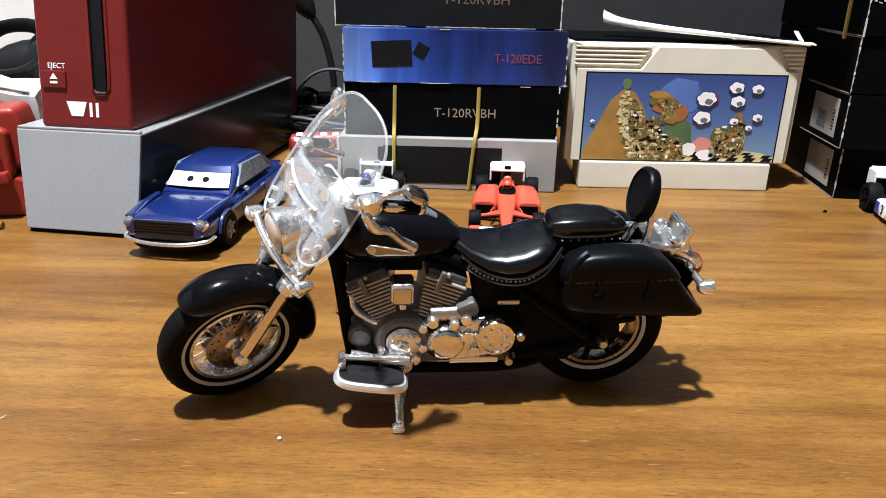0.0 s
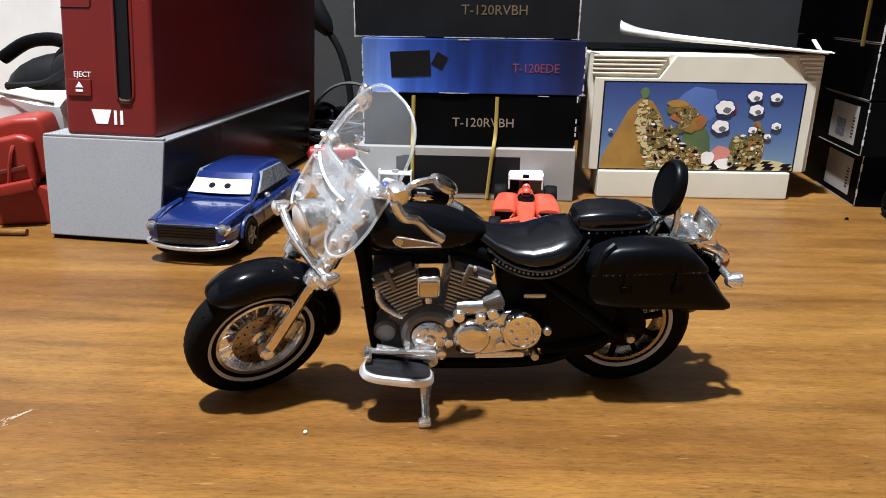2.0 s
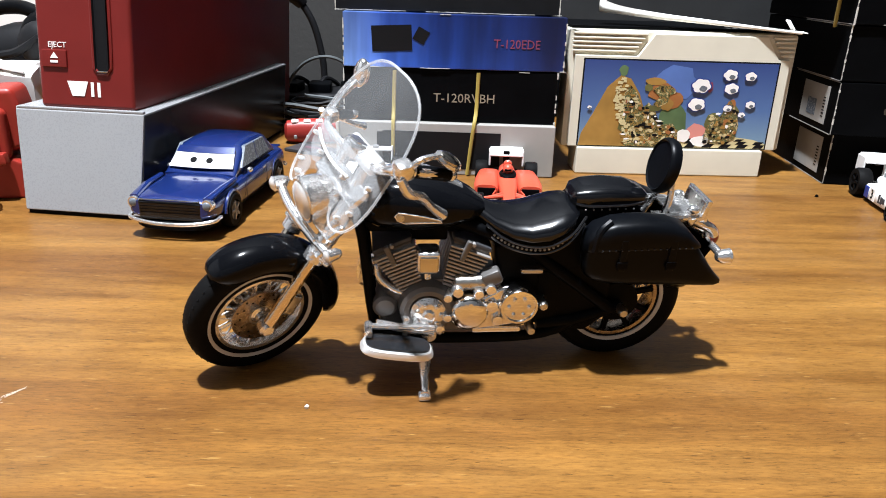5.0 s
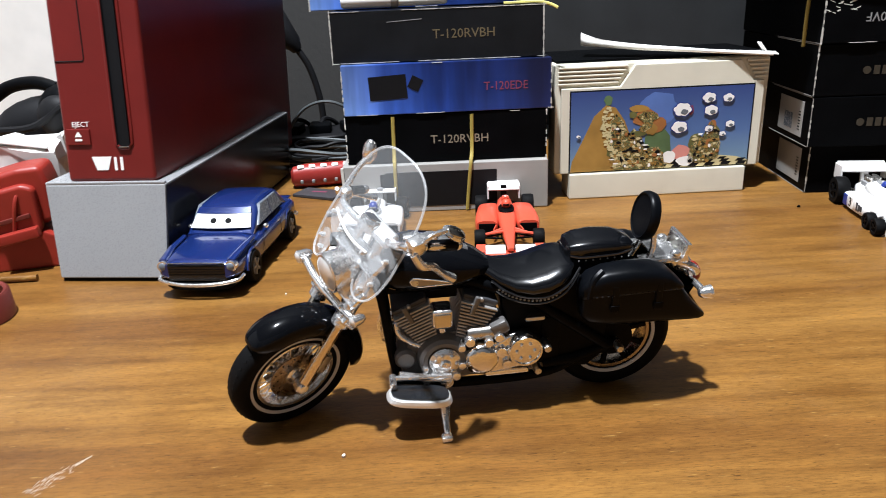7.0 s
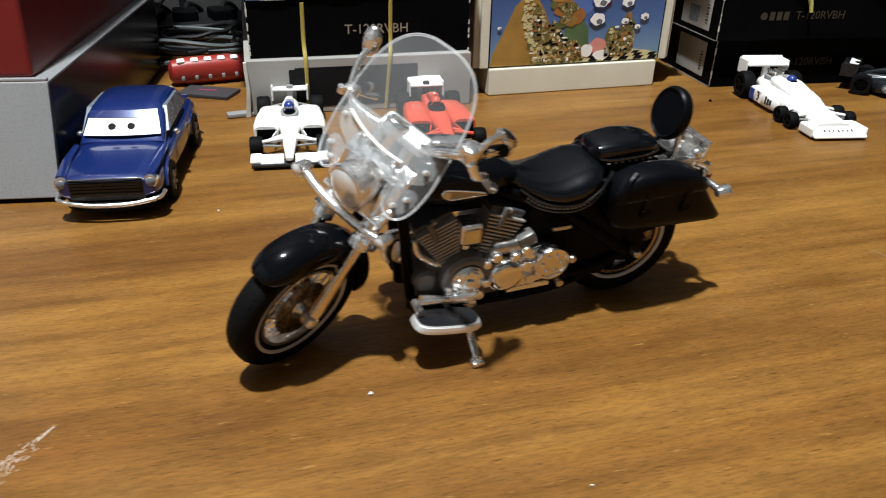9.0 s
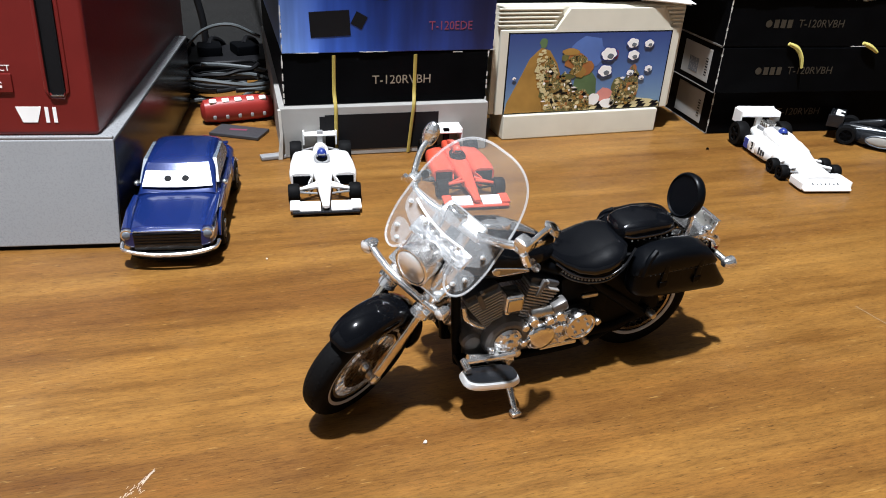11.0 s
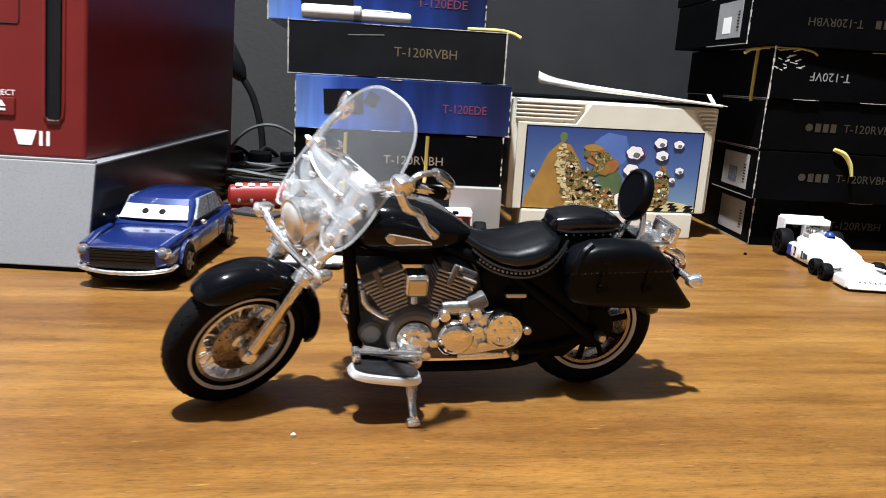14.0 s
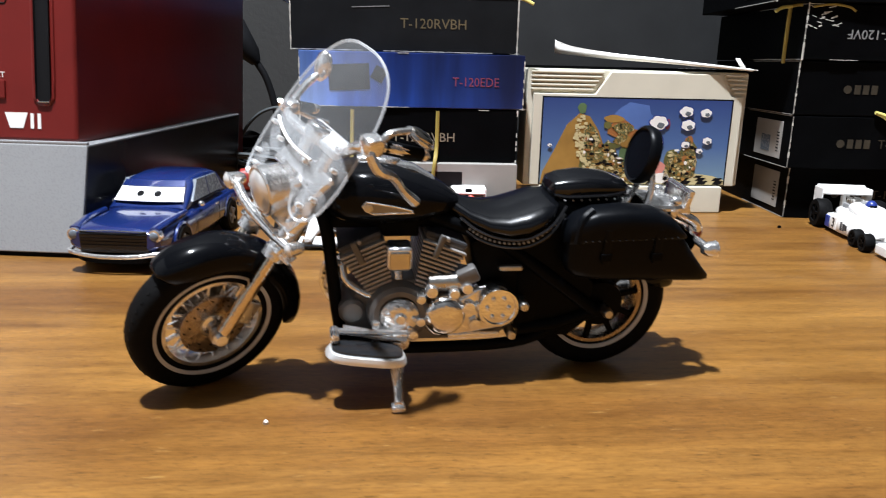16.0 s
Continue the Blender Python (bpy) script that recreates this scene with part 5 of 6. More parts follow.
    if paint == CHARCOAL:
        part("wing_bar", box(BM(), (2.0, 0, wz + 0.75), (4.6, 13.0, 0.5), 0.2, turn("Y", 14)), WHITEPAINT, rw, "pale bar on the wing")
        for s in (-1, 1):
            ring = [(26 + 8.0 * math.cos(a), s * (14.6 - 0.2 * abs(math.cos(a))), 5.2 + 3.0 * math.sin(a)) for a in np.linspace(0, 2 * math.pi, 25)]
            part("side_oval", tube(BM(), ring, 0.3, 6), SMOKEGLASS, t, "pale oval on the sidepod")
            part("side_panel", body(BM(), [(18.6, 0.3, 4.6, 5.8, s * 14.4), (21, 0.45, 3.2, 7.2, s * 14.5), (26, 0.5, 2.6, 7.8, s * 14.5), (31, 0.45, 3.2, 7.2, s * 14.5), (33.4, 0.3, 4.6, 5.8, s * 14.4)], 14, 2.2), GREYCARD, t, "silver sidepod panel")
            part("top_stripe", tube(BM(), [(12, s * 7.0, 8.4), (26, s * 7.6, 9.6), (40, s * 7.4, 9.2), (58, s * 2.6, 5.8)], 0.45, 6, smooth=3), SMOKEGLASS, t, "thin grey stripe")
    if number:
        for s in (-1, 1):
            part("number_panel", box(BM(), (24.0, s * 12.4, 4.8), (5.0, 0.5, 5.2), 0.15), WHITEPRINT, t)
            m2 = Matrix.Translation((24.0, s * 12.72, 4.8)) @ Matrix.Rotation(radians(0 if s < 0 else 180), 4, "Z")
            text_mesh(number, 5.6, m2, FRAMEBLACK, t, "black racing number", "racing_number")
    return t


def heading(tail, nose):
    d = Vector(nose) - Vector(tail)
    return at(tail[0], tail[1], 0, math.degrees(math.atan2(d.y, d.x)))


# ---- boxes, cartridge, console ----


def tape_box(x, y, z, rz, label, front, w, d, h=25.0, group="video tape boxes in the stacks", worn=0.0, seed=1):
    """Card sleeve; its near left foot at x, y. Front faces -y, w wide and d deep."""
    t = thing("tape_box", at(x, y, z, rz), label, "video tape box", group)
    part("sleeve", box(BM(), (w / 2, d / 2, h / 2), (w, d, h - 0.3), 0.5, None, 2), front, t)
    if worn:
        rng = random.Random(seed)
        bm = BM()
        for zz in (0.35, h - 0.35):
            xx = 0.0
            while xx < w:
                ln = rng.uniform(3, 14)
                if rng.random() < worn:
                    steps = max(2, int(ln / 1.6))
                    for q in range(steps):
                        box(bm, (min(w, xx + ln * (q + 0.5) / steps), -0.02, zz + rng.uniform(-0.06, 0.06)), (ln / steps * 1.15, 0.35, rng.uniform(0.15, 0.42)), 0)
                xx += ln
        for xx in (0.15, w - 0.15):
            zz = 0.0
            while zz < h:
                ln = rng.uniform(1, 2)
                if rng.random() < worn + 0.3:
                    box(bm, (xx, 0.05, zz + ln / 2), (rng.uniform(0.3, 0.75), 0.5, ln * 1.15), 0)
                zz += ln
        if len(bm.verts):
            part("worn_edge", bm, EDGEWHITE, t, "pale worn card edges", kind="stuff")
        else:
            bm.free()
    return t


def flat(t, name, x, z, w, h, material, label="", y=-0.05, rot=0, thick=0.25):
    return part(name, box(BM(), (x, y, z), (w, thick, h), 0, turn("Y", rot)), material, t, label)


def front_text(t, words, x, z, size, material, label, flip=False, squash=1.0):
    m = Matrix.Translation((x, -0.12, z)) @ Matrix.Rotation(radians(180 if flip else 0), 4, "Y")
    text_mesh(words, size, m, material, t, label, "lettering", squash, 0.05)


def middle_stack():
    W, D = 104.0, 188.0
    g = "video tape boxes in the stacks"
    # lowest: grey carton with a black panel
    t = tape_box(-43.5, 349.6, 0, -1.5, "grey card video tape box with a black label panel", GREYCARD, W, D, 25.0, g, 0.0, 3)
    flat(t, "label_panel", 49.8, 12.0, 56.5, 18.0, BLACKPRINT, "black label panel")
    flat(t, "label_tab", 20.4, 16.6, 3.0, 7.4, BLACKPRINT, "black tab of the label")
    part("curled_corner", prism(BM(), [(-1.6, 0.0), (0.6, 0.0), (1.4, 12), (0.8, 24.6), (-0.6, 24.6), (-0.2, 12)], -1.6, 0.4, 0.2), EDGEWHITE, t, "pale curled card corner")
    t = tape_box(-40.6, 353.5, 25, -1.0, "black video tape box tied with yellow string", BLACKCARD, 101.0, D, 24.6, g, 0.08, 5)
    front_text(t, "T-120RVBH", 57.2, 11.2, 6.0, TANPRINT, "tan type number")
    t = tape_box(-40.4, 352.5, 49.7, -0.6, "blue printed video tape box with a dark film-camera picture", BLUEPRINT, 103.0, D, 24.8, g, 0.12, 7)
    flat(t, "camera_picture", 22.5, 13.4, 18.5, 11.5, BLACKPRINT, "dark camera body shape", rot=-3)
    flat(t, "lens_picture", 36.0, 14.9, 5.8, 6.2, BLACKPRINT, "dark camera lens shape", rot=28)
    front_text(t, "T-120EDE", 80.5, 12.0, 5.8, REDPRINT, "red type number", squash=0.9)
    t = tape_box(-44.2, 356.5, 74.6, -1.2, "black video tape box with worn white edges", SHEENCARD, 103.3, D, 24.6, g, 0.85, 9)
    front_text(t, "T-120RVBH", 64.6, 12.4, 6.2, GOLD, "gold type number")
    part("scuff", box(BM(), (36, -0.05, 19.4), (17, 0.2, 0.35), 0, turn("Y", -3)), MIDGREY, t, "rubbed streak")
    t = tape_box(-55.0, 372.0, 99.3, -0.5, "blue printed video tape box set back on top of the stack", BLUEPRINT, 106.0, D, 25.5, g, 0.1, 11)
    flat(t, "camera_picture", 28.0, 13.4, 25.0, 15.5, BLACKPRINT, "dark camera body shape", rot=-3)
    front_text(t, "T-120EDE", 84, 12.0, 6.0, REDPRINT, "red type number")
    # two strands of string round the lower boxes
    s = thing("string_loop", at(0, 0, 0), "yellow string tied round the lower tape boxes", "string")
    for x, dx in ((-16.8, 0.0), (22.5, -3.4)):
        pts = [(x + dx, 348.3 + dx * 0.35, 0.6), (x + dx * 0.6, 347.9 + dx * 0.35, 16), (x + dx * 0.3, 348.2 + dx * 0.35, 25.2), (x, 352.0 + dx * 0.3, 32), (x + 0.3, 352.4 + dx * 0.3, 48.6)]
        bm = BM()
        rings = [[Vector((px - 0.9, py - 0.1, pz)), Vector((px - 0.3, py - 0.55, pz)), Vector((px + 0.5, py - 0.5, pz)), Vector((px + 0.9, py - 0.1, pz)), Vector((px + 0.4, py + 0.2, pz)), Vector((px - 0.5, py + 0.2, pz))] for px, py, pz in smooth_path(pts, 5)]
        loft(bm, rings)
        part("strand", bm, YELLOW, s)
    # bit of bright string hanging over the top box
    s = thing("string_end", at(0, 0, 0), "loose bright yellow string end on the black box", "string")
    part("strand", tube(BM(), [(40, 357.5, 99.8), (50, 357.0, 100.0), (57, 356.6, 99.9), (62, 355.0, 98.8), (65.5, 353.5, 97.0)], 0.8, 7, smooth=4), BRIGHTYELLOW, s)
    # marker pen lying in front of the top box
    t = thing("marker_pen", at(-38.6, 364.0, 99.9 + 3.6, -1.0), "white marker pen with a pale cap lying on the stack", "pen")
    part("barrel", lathe(BM(), [(0, 0), (2.8, 0.2), (3.4, 1.2), (3.5, 24), (3.2, 25)], Matrix.Rotation(radians(90), 4, "Y"), 20), WHITEPAINT, t)
    part("cap_band", lathe(BM(), [(3.7, 24.5), (3.8, 27.5), (3.0, 28.2)], Matrix.Rotation(radians(90), 4, "Y"), 20), GREYCARD, t)
    part("cap", lathe(BM(), [(2.9, 27), (2.7, 28), (2.5, 50), (1.9, 51.5), (0, 52)], Matrix.Translation((0, 0, -0.6)) @ Matrix.Rotation(radians(90), 4, "Y"), 18), PAPER, t)
    part("clip", box(BM(), (36, -1.2, 1.9), (14, 1.2, 0.7), 0.2), PAPER, t)


def right_stack():
    W, D = 188.0, 104.0
    g = "video tape boxes in the stacks"
    lab = "black video tape box with faint gold print, long side outward"
    rows = [(195.0, 348.5, 0.0, -5.0, 0.03), (190.5, 343.5, 25.2, -5.0, 0.03), (190.0, 343.5, 50.4, -4.5, 0.05), (189.5, 342.0, 75.6, -4.0, 0.5), (174.0, 342.0, 100.8, -6.0, 0.03), (176.0, 346.0, 126.0, -5.0, 0.03)]
    for k, (x, y, z, rz, worn) in enumerate(rows):
        t = tape_box(x, y, z, rz, lab if k != 3 else "black video tape box with a worn corner and upside-down print", BLACKCARD, W, D, 25.0, g, worn, 20 + k)
        # pale worn edges along the short left end
        for zz in (0.3, 24.7):
            part("worn_edge", box(BM(), (-0.02, 26, zz), (0.3, 50, 0.4), 0), WORNEDGE, t, "pale worn card edge")
        part("worn_edge", box(BM(), (0.05, -0.02, 12.5), (0.32, 0.35, 24.0), 0), WORNEDGE, t, "pale worn card edge")
        if k in (0, 1, 4):
            b = part("label", box(BM(), (-0.1, 24, 12.5), (0.4, 30, 18), 0.12), GREYCARD if k < 2 else MIDGREY, t, "pale paper label on the end")
            bm = BM()
            for q in range(7):
                box(bm, (-0.35, 12.5, 7 + q * 1.5), (0.15, 2.4, 0.8 if q % 2 else 0.5), 0)
            part("label_print", bm, BLACKPRINT, b, "dark printed bars", kind="stuff")
            if k in (1, 4):
                part("label_patch", box(BM(), (-0.35, 26, 10), (0.15, 10, 8), 0), WHITEPRINT if k == 4 else SMOKEGLASS, b)
        if k == 3:
            front_text(t, "T-120VF", 30, 12.0, 6.0, MIDGREY, "grey type number, upside down", True)
            bm = BM()
            rng = random.Random(8)
            for q in range(22):
                box(bm, (rng.uniform(1, 15), -0.05, rng.uniform(14, 24)), (rng.uniform(0.6, 4), 0.2, rng.uniform(0.2, 0.6)), 0, turn("Y", rng.uniform(-25, 25)))
            part("scuff", bm, EDGEWHITE, t, "pale scuffs on the card", kind="stuff")
        else:
            # maker's mark as bars, then the type number where it can be read
            if k < 3:
                x0 = 24.0
                lathe_bm = lathe(BM(), [(0, 0.1), (1.9, 0.1), (1.9, -0.1), (0, -0.1)], axis_y(x0, -0.05, 12.3), 14)
                part("mark_disc", lathe_bm, FAINTGOLD, t)
                for q in range(3):
                    part("mark_bar", box(BM(), (x0 + 4.6 + 4.0 * q, -0.05, 12.3), (2.8, 0.2, 4.2), 0), FAINTGOLD, t)
                front_text(t, "T-120RVBH", x0 + 32, 12.3, 5.8, FAINTGOLD, "faint gold type number")
            else:
                front_text(t, "T-120RVBH", 42.0, 12.3, 5.6, FAINTGOLD, "faint gold type number, upside down", True)
                for q in range(3):
                    part("mark_bar", box(BM(), (63.0 + 4.0 * q, -0.05, 12.3), (2.6, 0.2, 3.8), 0), FAINTGOLD, t)
                part("mark_disc", lathe(BM(), [(0, 0.1), (1.8, 0.1), (1.8, -0.1), (0, -0.1)], axis_y(75.6, -0.05, 12.3), 14), FAINTGOLD, t)
    # yellow string through the stack, loose ends on its face
    s = thing("string_knot", at(0, 0, 0), "yellow string tied at the corner of the tape stack", "string")
    part("strand", tube(BM(), [(186.5, 352, 100.2), (186.0, 351.5, 92), (186.2, 351.8, 78), (186.4, 352, 74)], 0.9, 7, smooth=4), YELLOW, s)
    part("strand", tube(BM(), [(186.5, 351.0, 99.5), (182.0, 350.5, 99.0), (178.5, 350.5, 97.0)], 0.8, 7, smooth=4), BRIGHTYELLOW, s)
    part("strand", tube(BM(), [(186.5, 351.0, 99.6), (189, 349.5, 100.2), (193.0, 344.0, 99.9)], 0.7, 7, smooth=4), YELLOW, s)
    part("strand", tube(BM(), [(191.5, 341.6, 99.0), (200, 341.0, 100.2), (208, 340.6, 99.2), (211, 340.2, 97.4)], 0.55, 7, smooth=4), YELLOW, s)
    for pts in ([(228, 339.2, 52.5), (233.5, 338.4, 50.2), (237, 337.6, 45.5), (238.6, 337.0, 39.6)], [(274, 335, 53), (279, 334.2, 51), (284, 333.6, 48)]):
        s = thing("string_end", at(0, 0, 0), "loose yellow string end hanging on the black boxes", "string")
        part("strand", tube(BM(), pts, 1.15, 8, [0.9, 1.3, 1.2, 0.8], 5), BRIGHTYELLOW, s)


def cloud(bm, x, z, r, y, rng, grow=1.0):
    """A flat printed puff with a lobed outline."""
    lobes, ph = rng.randint(4, 6), rng.uniform(0, 6.28)
    pts = []
    for k in range(30):
        a = 2 * math.pi * k / 30
        rr = grow * r * (0.82 + 0.16 * abs(math.sin(lobes * a / 2 + ph)))
        pts.append((x + 1.15 * rr * math.cos(a), z + 0.85 * rr * math.sin(a)))
    prism(bm, pts, y, y - 0.05)


def cartridge():
    t = thing("game_cartridge", at(66.0, 361.5, 0, 0.8), "upright cream game cartridge with a colourful picture label", "game cartridge")
    W, H = 110.5, 69.0
    shell = BM()
    prism(shell, [(0, 13), (0, H), (W, H), (W, 13)], 0, 17, 1.2)
    part("shell", shell, CREAM, t)
    part("foot", box(BM(), (W / 2 - 1.0, 8.5 - 3.0, 6.7), (93.5, 20.0, 13.4), 0.8), CREAM, t, "narrower connector foot")
    # raised front frame round the label, ribs at the top corners
    fr = BM()
    prism(fr, [(3.0, 13.4), (3.0, 57.5), (33.2, 57.5), (40.4, H - 1), (W - 15.6, H - 1), (W - 8.8, 57.5), (W - 3.0, 57.5), (W - 3.0, 13.4)], -2.4, 0.5, 0.5)
    part("front_frame", fr, CREAM, t, "raised frame with slanted shoulders")
    for k in range(5):
        z = 59.4 + k * 2.0
        sl = (z - 57.5) * 7 / 11.5
        part("rib", box(BM(), ((1.5 + 32.2 + sl) / 2 - 0.4, -0.6, z), (30.7 + sl - 1.5, 2.0, 1.1), 0.35), CREAM, t)
        part("rib", box(BM(), (W - (1.5 + 7.8 + sl) / 2 + 0.6, -0.6, z), (6.3 + sl - 1.2, 2.0, 1.1), 0.35), CREAM, t)
    # picture label
    x0, x1, z0, z1 = 8.0, 102.0, 14.2, 55.5
    m, nt, ns, ln, b = nodes_of("picture_sky")
    co = ns.new("ShaderNodeTexCoord")
    sp = ns.new("ShaderNodeSeparateXYZ")
    ln.new(co.outputs["Object"], sp.inputs[0])
    mr = ns.new("ShaderNodeMapRange")
    mr.inputs["From Min"].default_value, mr.inputs["From Max"].default_value = z0 * U, z1 * U
    ln.new(sp.outputs["Z"], mr.inputs["Value"])
    ln.new(ramp(nt, mr.outputs["Result"], [(0.0, (0.19, 0.31, 0.42)), (0.45, (0.075, 0.148, 0.34)), (1.0, (0.032, 0.063, 0.215))]), b.inputs["Base Color"])
    b.inputs["Roughness"].default_value = 0.3
    lab = part("picture_label", box(BM(), ((x0 + x1) / 2, -2.5, (z0 + z1) / 2), (x1 - x0, 0.4, z1 - z0), 0), m, t, "glossy picture label with sky, hill and clouds")
    Y = -2.72
    for cx, cz, sx, sz in (((x0 + x1) / 2, z1 + 0.35, x1 - x0 + 1.4, 0.7), ((x0 + x1) / 2, z0 - 0.2, x1 - x0 + 1.4, 0.5), (x0 - 0.35, (z0 + z1) / 2, 0.7, z1 - z0), (x1 + 0.35, (z0 + z1) / 2, 0.7, z1 - z0)):
        part("label_border", box(BM(), (cx, -2.46, cz), (sx, 0.3, sz), 0), BLACKPRINT, lab, "dark line round the picture")
    rng = random.Random(12)
    ochre = plain("picture_ochre", (0.34, 0.19, 0.045), 0.35, 0, 0.3, 500)
    green = plain("picture_green", (0.10, 0.17, 0.075), 0.35, 0, 0.3)
    orange = plain("picture_orange", (0.33, 0.13, 0.04), 0.35, 0, 0.2)
    pink = plain("picture_pink", (0.66, 0.26, 0.22), 0.35, 0, 0.1)
    yellow = plain("picture_pale_yellow", (0.60, 0.52, 0.28), 0.35, 0, 0.15)
    halo = plain("picture_light_blue", (0.085, 0.16, 0.42), 0.35, 0, 0.15)
    olive = plain("picture_olive", (0.12, 0.12, 0.04), 0.35, 0, 0.3)

    def shape(name, pts, mat, y, label=""):
        part(name, prism(BM(), pts, y, y - 0.06, 0), mat, lab, label)

    def blob(name, x, z, rx, rz, mat, y, seed):
        r = random.Random(seed)
        pts = [(x + rx * (1 + r.uniform(-0.15, 0.15)) * math.cos(a), z + rz * (1 + r.uniform(-0.15, 0.15)) * math.sin(a)) for a in np.linspace(0, 2 * math.pi, 15)[:-1]]
        pts = [(min(max(px, x0), x1), min(max(pz, z0), z1)) for px, pz in pts]
        shape(name, pts, mat, y)

    # chequered ground, hill, pale rubble, clouds and plain colour patches
    shape("picture_ground", [(46, z0), (x1, z0), (x1, 16.6), (96, 18.6), (86, 19.8), (72, 19.4), (58, 17.6), (46, 16.4)], yellow, Y)
    bm = BM()
    for row, (za, zb, sh) in enumerate(((14.3, 16.1, 0.0), (16.1, 17.6, 5.2), (17.6, 18.8, 1.2))):
        for k in range(6 - row):
            xx = 53 + sh + 8.6 * k + 3.0 * row
            xe = min(x1, xx + 4.6 - 0.6 * row)
            if xe - xx > 1.0:
                prism(bm, [(xx, za), (xe, za), (min(x1, xe + 1.8), zb), (xx + 1.6, zb)], Y - 0.07, Y - 0.12)
    part("picture_check", bm, BLACKPRINT, lab, "dark checks on the painted ground", kind="stuff")
    shape("picture_hill", [(x0, z0), (x0 + 1, 20), (14, 30), (20, 43), (26, 48.5), (31, 47), (36, 40), (40, 30), (46, 22), (50, z0)], ochre, Y, "ochre painted hill")
    blob("picture_halo", 53, 45.5, 10.5, 8.5, halo, Y, 2)
    for x, z, rx, rz, mt, yy, sd in ((54, 27, 7.0, 9.0, green, 0.06, 3), (27, 51, 2.2, 2.6, green, 0.06, 13), (47, 41, 7.0, 4.2, orange, 0.12, 4), (52, 37, 5.5, 4.4, orange, 0.16, 5), (43, 46, 5.0, 1.8, ochre, 0.2, 6), (43, 33, 4.6, 1.6, olive, 0.22, 7), (50, 35, 3.0, 3.0, ochre, 0.25, 27), (40, 43, 2.2, 1.8, olive, 0.24, 8), (38, 30, 6, 4, olive, 0.07, 9), (42, 24, 6, 4.4, yellow, 0.1, 10), (33, 25, 6, 5, olive, 0.1, 15), (66, 22, 5.0, 4.0, pink, 0.14, 11), (74, 26, 4.6, 5.4, olive, 0.1, 12), (82, 29, 4.6, 8.0, olive, 0.12, 14), (82, 36, 2.0, 2.4, orange, 0.18, 16), (60, 20, 3.4, 3.4, WHITEPRINT, 0.18, 17), (69, 17.5, 4.8, 2.6, WHITEPRINT, 0.2, 18), (70, 44, 1.4, 2.6, REDPRINT, 0.2, 19)):
        blob("picture_patch", x, z, rx, rz, mt, Y - yy, sd)
    bm = BM()
    for k in range(100):
        u = k / 99
        cx, cz = 28.0 - 6.0 * math.sin(math.pi * u) + rng.uniform(-2, 2) + 10 * u, 46.5 - 31 * u + rng.uniform(-1.5, 1.5)
        s = rng.uniform(0.4, 1.1)
        prism(bm, [(cx - s, cz - s * 0.5), (cx + s * 0.8, cz - s * 0.7), (cx + s * 0.9, cz + s * 0.5), (cx - s * 0.6, cz + s * 0.8)], Y - 0.2 - 0.001 * k, Y - 0.26 - 0.001 * k)
    part("picture_rubble", bm, yellow, lab, "pale painted rubble down the hill", kind="stuff")
    # muddle of small painted figures
    m, nt, ns, ln, b = nodes_of("picture_crowd")
    vor = ns.new("ShaderNodeTexNoise")
    vor.inputs["Scale"].default_value, vor.inputs["Detail"].default_value, vor.inputs["Roughness"].default_value = 330, 4, 0.6
    co = ns.new("ShaderNodeTexCoord")
    ln.new(co.outputs["Object"], vor.inputs["Vector"])
    col = ramp(nt, vor.outputs["Fac"], [(0.36, (0.010, 0.010, 0.006)), (0.42, (0.075, 0.07, 0.025)), (0.455, (0.36, 0.22, 0.06)), (0.49, (0.05, 0.045, 0.02)), (0.53, (0.10, 0.15, 0.065)), (0.57, (0.42, 0.27, 0.10)), (0.60, (0.66, 0.58, 0.34)), (0.65, (0.06, 0.05, 0.03))])
    ln.new(col, b.inputs["Base Color"])
    b.inputs["Roughness"].default_value = 0.35
    # loose painted bits over the muddle, each colour one sheet
    for name, mt, n, y, seed in (("picture_fleck", yellow, 46, 0.36, 1), ("picture_fleck", ochre, 40, 0.38, 2), ("picture_fleck", BLACKPRINT, 34, 0.40, 3), ("picture_fleck", WHITEPRINT, 18, 0.42, 4), ("picture_fleck", orange, 14, 0.44, 5)):
        bm, r = BM(), random.Random(seed)
        for k in range(n):
            if k % 4:
                u = r.random()
                bx, bz = 29 + 27 * u + r.uniform(-1, 1), 16 + r.random() ** 1.3 * (26 - 20 * u)
            else:
                bx, bz = r.uniform(71, 86), 17 + r.random() ** 1.5 * 17
            w, h, ph = r.uniform(0.5, 1.7), r.uniform(0.4, 1.2), r.uniform(0, 3)
            prism(bm, [(bx + w * math.cos(ph + q) * r.uniform(0.7, 1.2), bz + h * math.sin(ph + q) * r.uniform(0.7, 1.2)) for q in (0, 1.2, 2.4, 3.7, 5.0)], Y - y, Y - y - 0.03)
        part(name, bm, mt, lab, "small painted bits", kind="stuff")
    shape("picture_crowd", [(31, z0), (58, z0), (57, 22), (54, 26), (48, 25), (45, 31), (41, 36), (38, 33), (35, 40), (31, 44), (28.5, 40), (28, 30), (29, 22)], m, Y - 0.2, "muddle of small painted figures")
    shape("picture_crowd", [(70, 16.5), (80, 16.5), (86, 19), (87, 26), (84, 34), (81, 38), (79, 31), (76, 29), (74, 30), (71, 24)], m, Y - 0.2)
    shape("picture_crowd", [(42, 42), (46, 44.4), (51, 44), (54, 41), (51, 39.6), (50, 36), (46, 33.6), (43, 35), (46, 38.6)], m, Y - 0.3)
